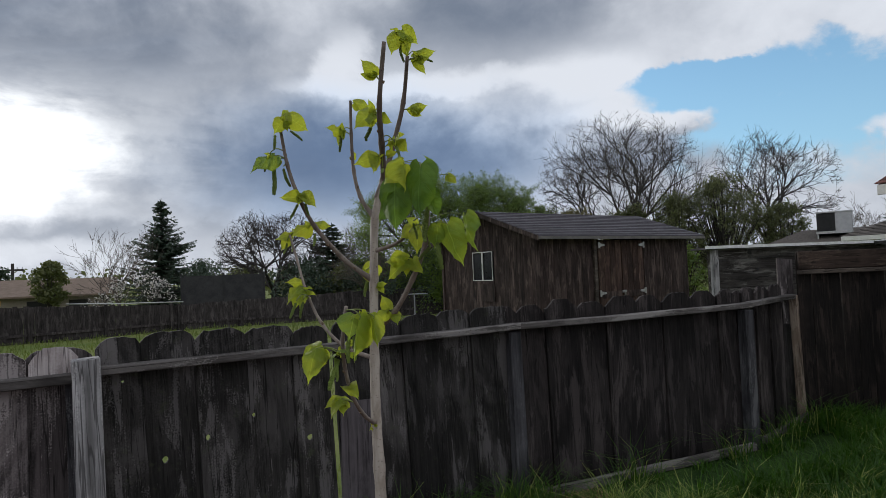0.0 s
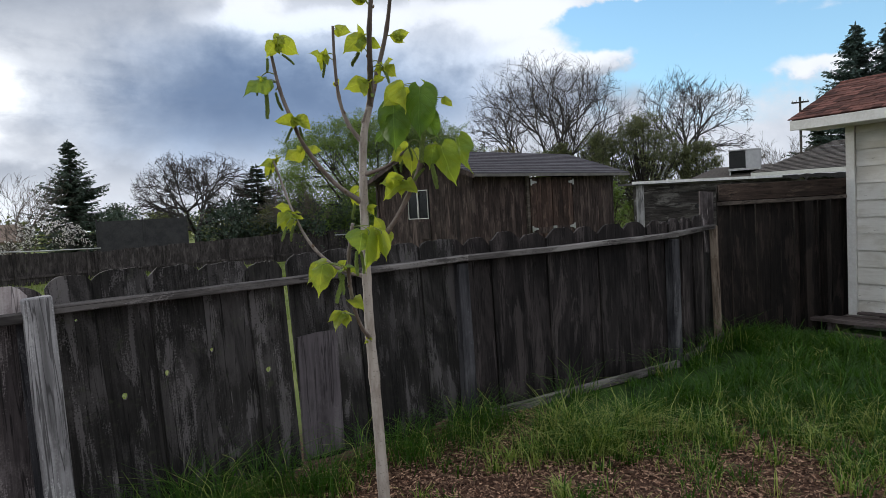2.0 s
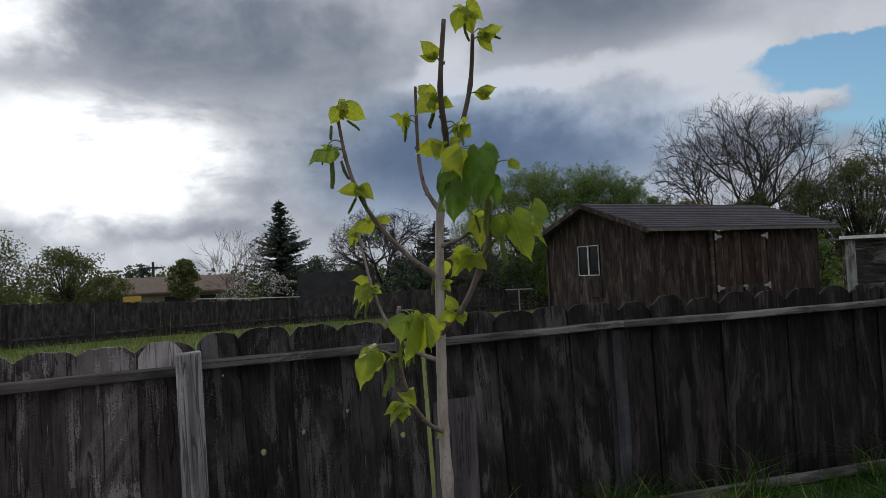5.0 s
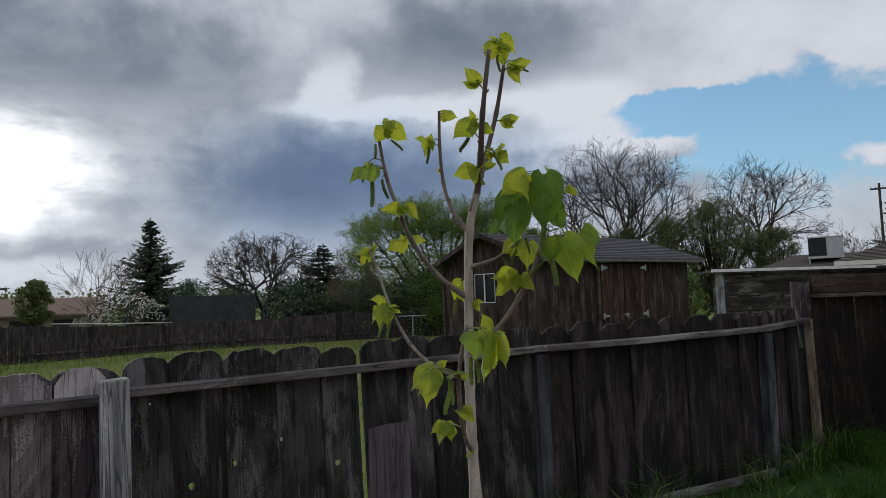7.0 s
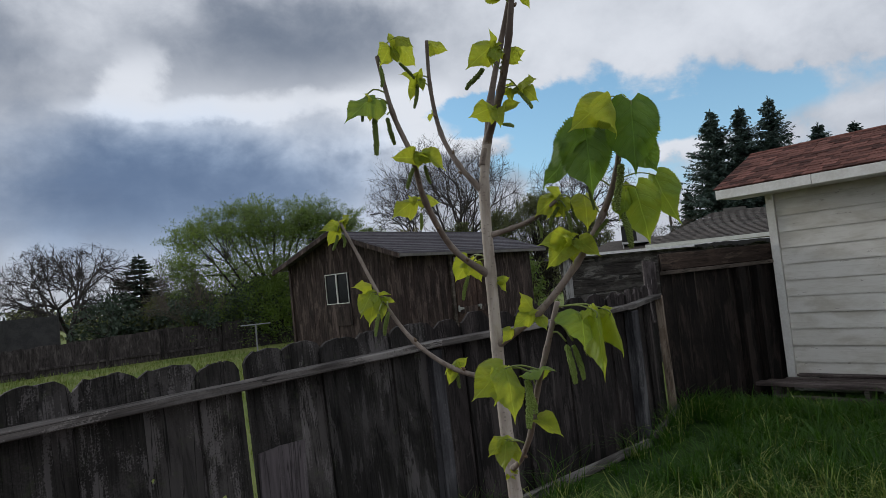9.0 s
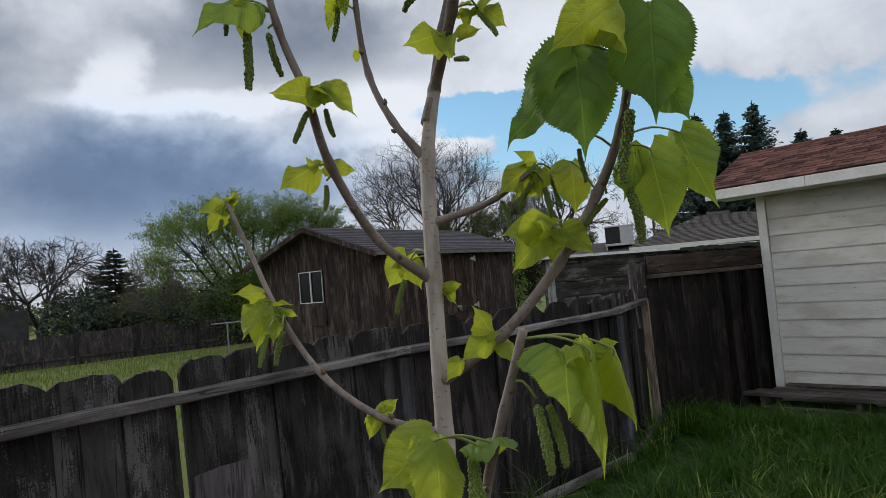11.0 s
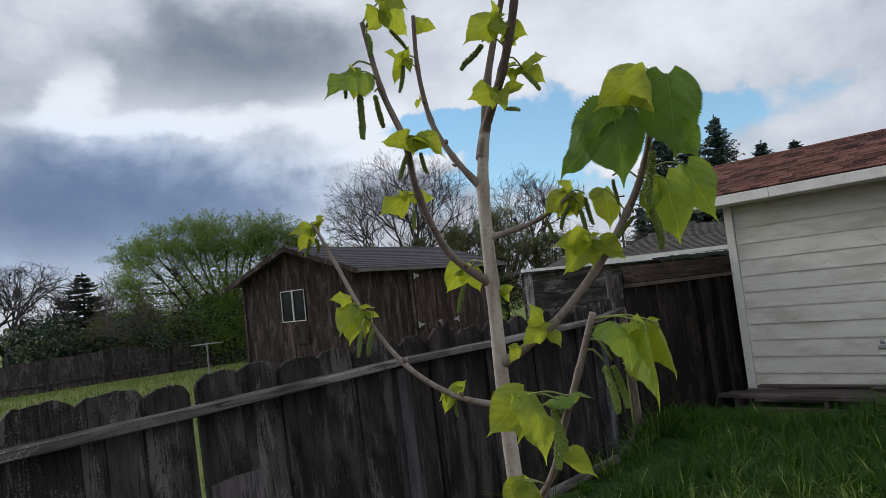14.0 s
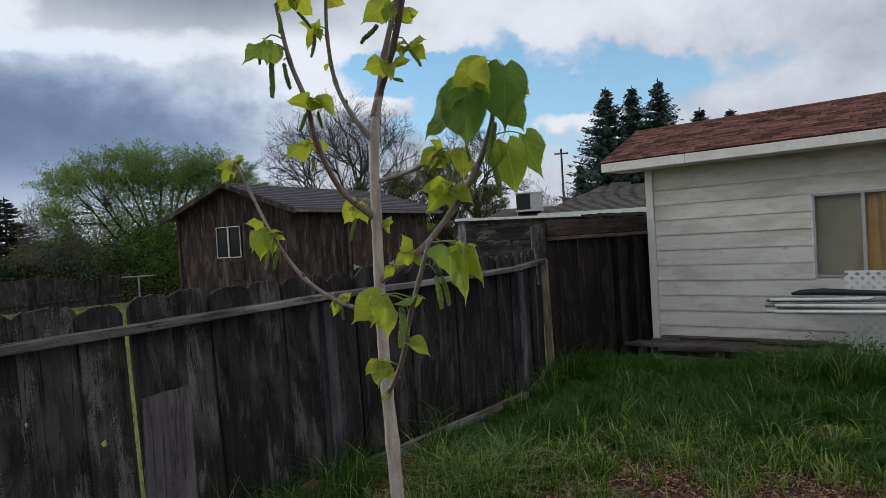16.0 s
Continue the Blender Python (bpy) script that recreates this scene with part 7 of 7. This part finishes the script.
def own_grass():
    rng = random.Random(301)
    g, dry = Mesh(), Mesh()
    n = 0
    while n < 3600:
        x, y = rng.uniform(-1.5, 6.5), rng.uniform(1.9, 7.4)
        gap = fence_gap(x, y)
        if gap < 0.09 or worn_patch(x, y):
            continue
        lx, ly = (x - 3.634), (y - 6.716)
        hx, hy = lx * math.cos(radians(50)) - ly * math.sin(radians(50)), lx * math.sin(radians(50)) + ly * math.cos(radians(50))
        if hx > -0.2 and hy > -0.66:
            continue
        n += 1
        lush = max(0.0, min(1.0, (y - 3.55 + 0.25 * x + 0.9 * mulch_here(x, y)) / 0.8))
        if rng.random() > 0.10 + 0.9 * lush:
            continue
        foot = gap < 0.62 and -0.1 < x < 2.3
        if foot and rng.random() > 0.16:
            continue
        h = rng.uniform(0.07, 0.17) * (0.75 + 0.75 * lush) * (0.45 if foot else 1.0)
        if hy > -1.0 and hx < 1.2:
            h *= 0.5
        if hy > -1.5 and hx > 0.9:
            h += rng.uniform(0, 0.26) * min(1.0, (hx - 0.9) / 0.8)
        pale = rng.random() < 0.05 + 0.5 * (1 - lush)
        lean_a, lean_k = rng.uniform(0, 6.28), rng.uniform(0.0, 0.6)
        for _ in range(rng.randint(14, 34)):
            a, r = rng.uniform(0, 6.28), abs(rng.gauss(0, 0.045))
            bx, by = x + r * math.cos(a), y + r * math.sin(a)
            if fence_gap(bx, by) < 0.06:
                continue
            target = dry if (pale and rng.random() < 0.7) or rng.random() < 0.03 else g
            blades(target, bx, by, 0.0, h * rng.uniform(0.5, 1.25), rng.uniform(0.0022, 0.0060), a + rng.uniform(-0.7, 0.7) if rng.random() > lean_k else lean_a, rng.uniform(0.25, 1.25))
    # tall clumps at the foot of the fence and in the mulch
    spots = []
    for (ax, ay), (bx, by), cnt in ((A, B, 14), (B, C, 2), (C, D, 4)):
        for _ in range(cnt):
            t, o = rng.random(), rng.uniform(0.10, 0.32)
            L = math.hypot(bx - ax, by - ay)
            spots.append((ax + (bx - ax) * t + (by - ay) / L * o, ay + (by - ay) * t - (bx - ax) / L * o, rng.uniform(0.26, 0.48), 80))
    spots += [(0.52, 3.5, 0.40, 380), (0.74, 3.32, 0.36, 340), (0.36, 3.25, 0.26, 200), (0.95, 3.62, 0.34, 260), (1.25, 3.5, 0.3, 200), (-1.35, 2.38, 0.48, 260), (-1.12, 2.34, 0.42, 220), (-0.75, 2.75, 0.36, 180), (-0.35, 3.2, 0.34, 180), (-0.1, 3.5, 0.38, 160)]
    spots += [(0.05, 3.3, 0.26, 90), (1.85, 3.75, 0.24, 240), (2.3, 3.6, 0.28, 200), (2.25, 4.1, 0.22, 120), (2.6, 4.3, 0.28, 90), (3.4, 4.4, 0.36, 110), (3.9, 4.6, 0.5, 120), (4.3, 4.3, 0.55, 120), (4, 5, 0.4, 110), (2, 3, 0.22, 80), (0.58, 3.26, 0.3, 160), (0.94, 3.53, 0.3, 160), (1.93, 3.34, 0.24, 160), (1.84, 3.59, 0.24, 140)]
    # thinner tufts scattered in the mulch
    spots += [(rng.uniform(1.0, 3.6), rng.uniform(2.7, 3.7), rng.uniform(0.16, 0.25), rng.randint(50, 100)) for _ in range(9)]
    for sx, sy, sh, cnt in spots:
        for _ in range(cnt):
            x, y = sx + rng.gauss(0, 0.075), sy + rng.gauss(0, 0.075)
            if fence_gap(x, y) < 0.06:
                continue
            blades(dry if rng.random() < (0.12 if fence_gap(x, y) < 0.45 else 0.55 if sy < 3.75 else 0.22) else g, x, y, 0.0, sh * rng.uniform(0.35, 1.0), rng.uniform(0.0014, 0.0036), rng.uniform(0, 6.28), rng.uniform(0.4, 1.8))
    single("grass", g, BLADE, "lush dark green uncut grass in the yard", "grass", kind="stuff")
    single("weeds", dry, BLADE_DRY, "pale yellow-green weedy grass tufts", "grass", kind="stuff")


own_grass()


def weed_patch():
    """Leafy weeds grown up round the trestles."""
    rng = random.Random(304)
    stems, leaves = Mesh(), Mesh()
    for _ in range(150):
        hx, hy = 1.0 + 2.2 * rng.random() ** 0.8, rng.uniform(-1.25, -0.72)
        p = HOUSE @ Vector((hx, hy, 0.0))
        h = rng.uniform(0.16, 0.34) * min(1.0, 0.55 + 0.5 * (hx - 1.0)) * rng.choice((0.7, 1.0, 1.35))
        lean = Vector((rng.uniform(-0.3, 0.3), rng.uniform(-0.3, 0.3), 1.0)) * h
        q = Vector((p.x, p.y, 0.0))
        stems.tube([q, q + lean * 0.5 + Vector((0.01, 0, 0)), q + lean], [0.0022, 0.0018, 0.0008], 3, cap=False)
        leaves_at(leaves, [q + lean * f for f in (0.3, 0.45, 0.6, 0.75, 0.9, 1.0)], 0.017, 4, rng, 0.022, 0.42)
    t = thing("weed_patch", pose(0, 0, 0), "tall leafy weeds grown up round the trestles", "weeds", kind="stuff")
    part("stems", stems, PETIOLE, t)
    part("leaves", leaves, WEED, t)


weed_patch()


def field_grass():
    rng = random.Random(302)
    g = Mesh()
    n = 0
    while n < 30000:
        az, d = rng.uniform(-62, 8), rng.uniform(4.0, 27)
        p = spot(az, d)
        if fence_gap(p.x, p.y) > -0.15:
            continue
        k = 0.5 + d / 14
        blades(g, p.x, p.y, field_z(p.x, p.y), rng.uniform(0.05, 0.14) * min(k, 1.6), 0.0045 * k, rng.uniform(0, 6.28), rng.uniform(0.2, 1.0))
        n += 1
    single("field_grass", g, LAWN, "sunlit yellow-green grass of the neighbouring field", "grass", kind="stuff")


field_grass()


def mulch():
    rng = random.Random(303)
    g = Mesh()
    n = 0
    while n < 66000:
        # thinner towards the open side of the yard
        x, y = (rng.uniform(-1.4, 4.6), rng.uniform(1.7, 4.9)) if rng.random() < 0.72 else (rng.gauss(0.6, 2.2), rng.gauss(0.8, 1.4))
        if fence_gap(x, y) < 0.08 or (y - 3.55 + 0.25 * x + 0.9 * mulch_here(x, y) > 0.75 and not worn_patch(x, y)):
            continue
        a, L, w = rng.uniform(0, 6.28), rng.uniform(0.004, 0.017), rng.uniform(0.0012, 0.004)
        dx, dy, ux, uy = math.cos(a) * L, math.sin(a) * L, -math.sin(a) * w, math.cos(a) * w
        z = rng.uniform(0.004, 0.022)
        t = rng.uniform(-0.4, 0.4) * L
        g.face((x - dx - ux, y - dy - uy, z - t), (x + dx - ux * 0.6, y + dy - uy * 0.6, z + t), (x + dx * 0.8 + ux, y + dy * 0.8 + uy, z + t + 0.004), (x - dx * 0.9 + ux, y - dy * 0.9 + uy, z - t + 0.004))
        n += 1
    single("mulch", g, CHIP, "scattered red-brown wood chip mulch", "mulch", kind="stuff")


mulch()
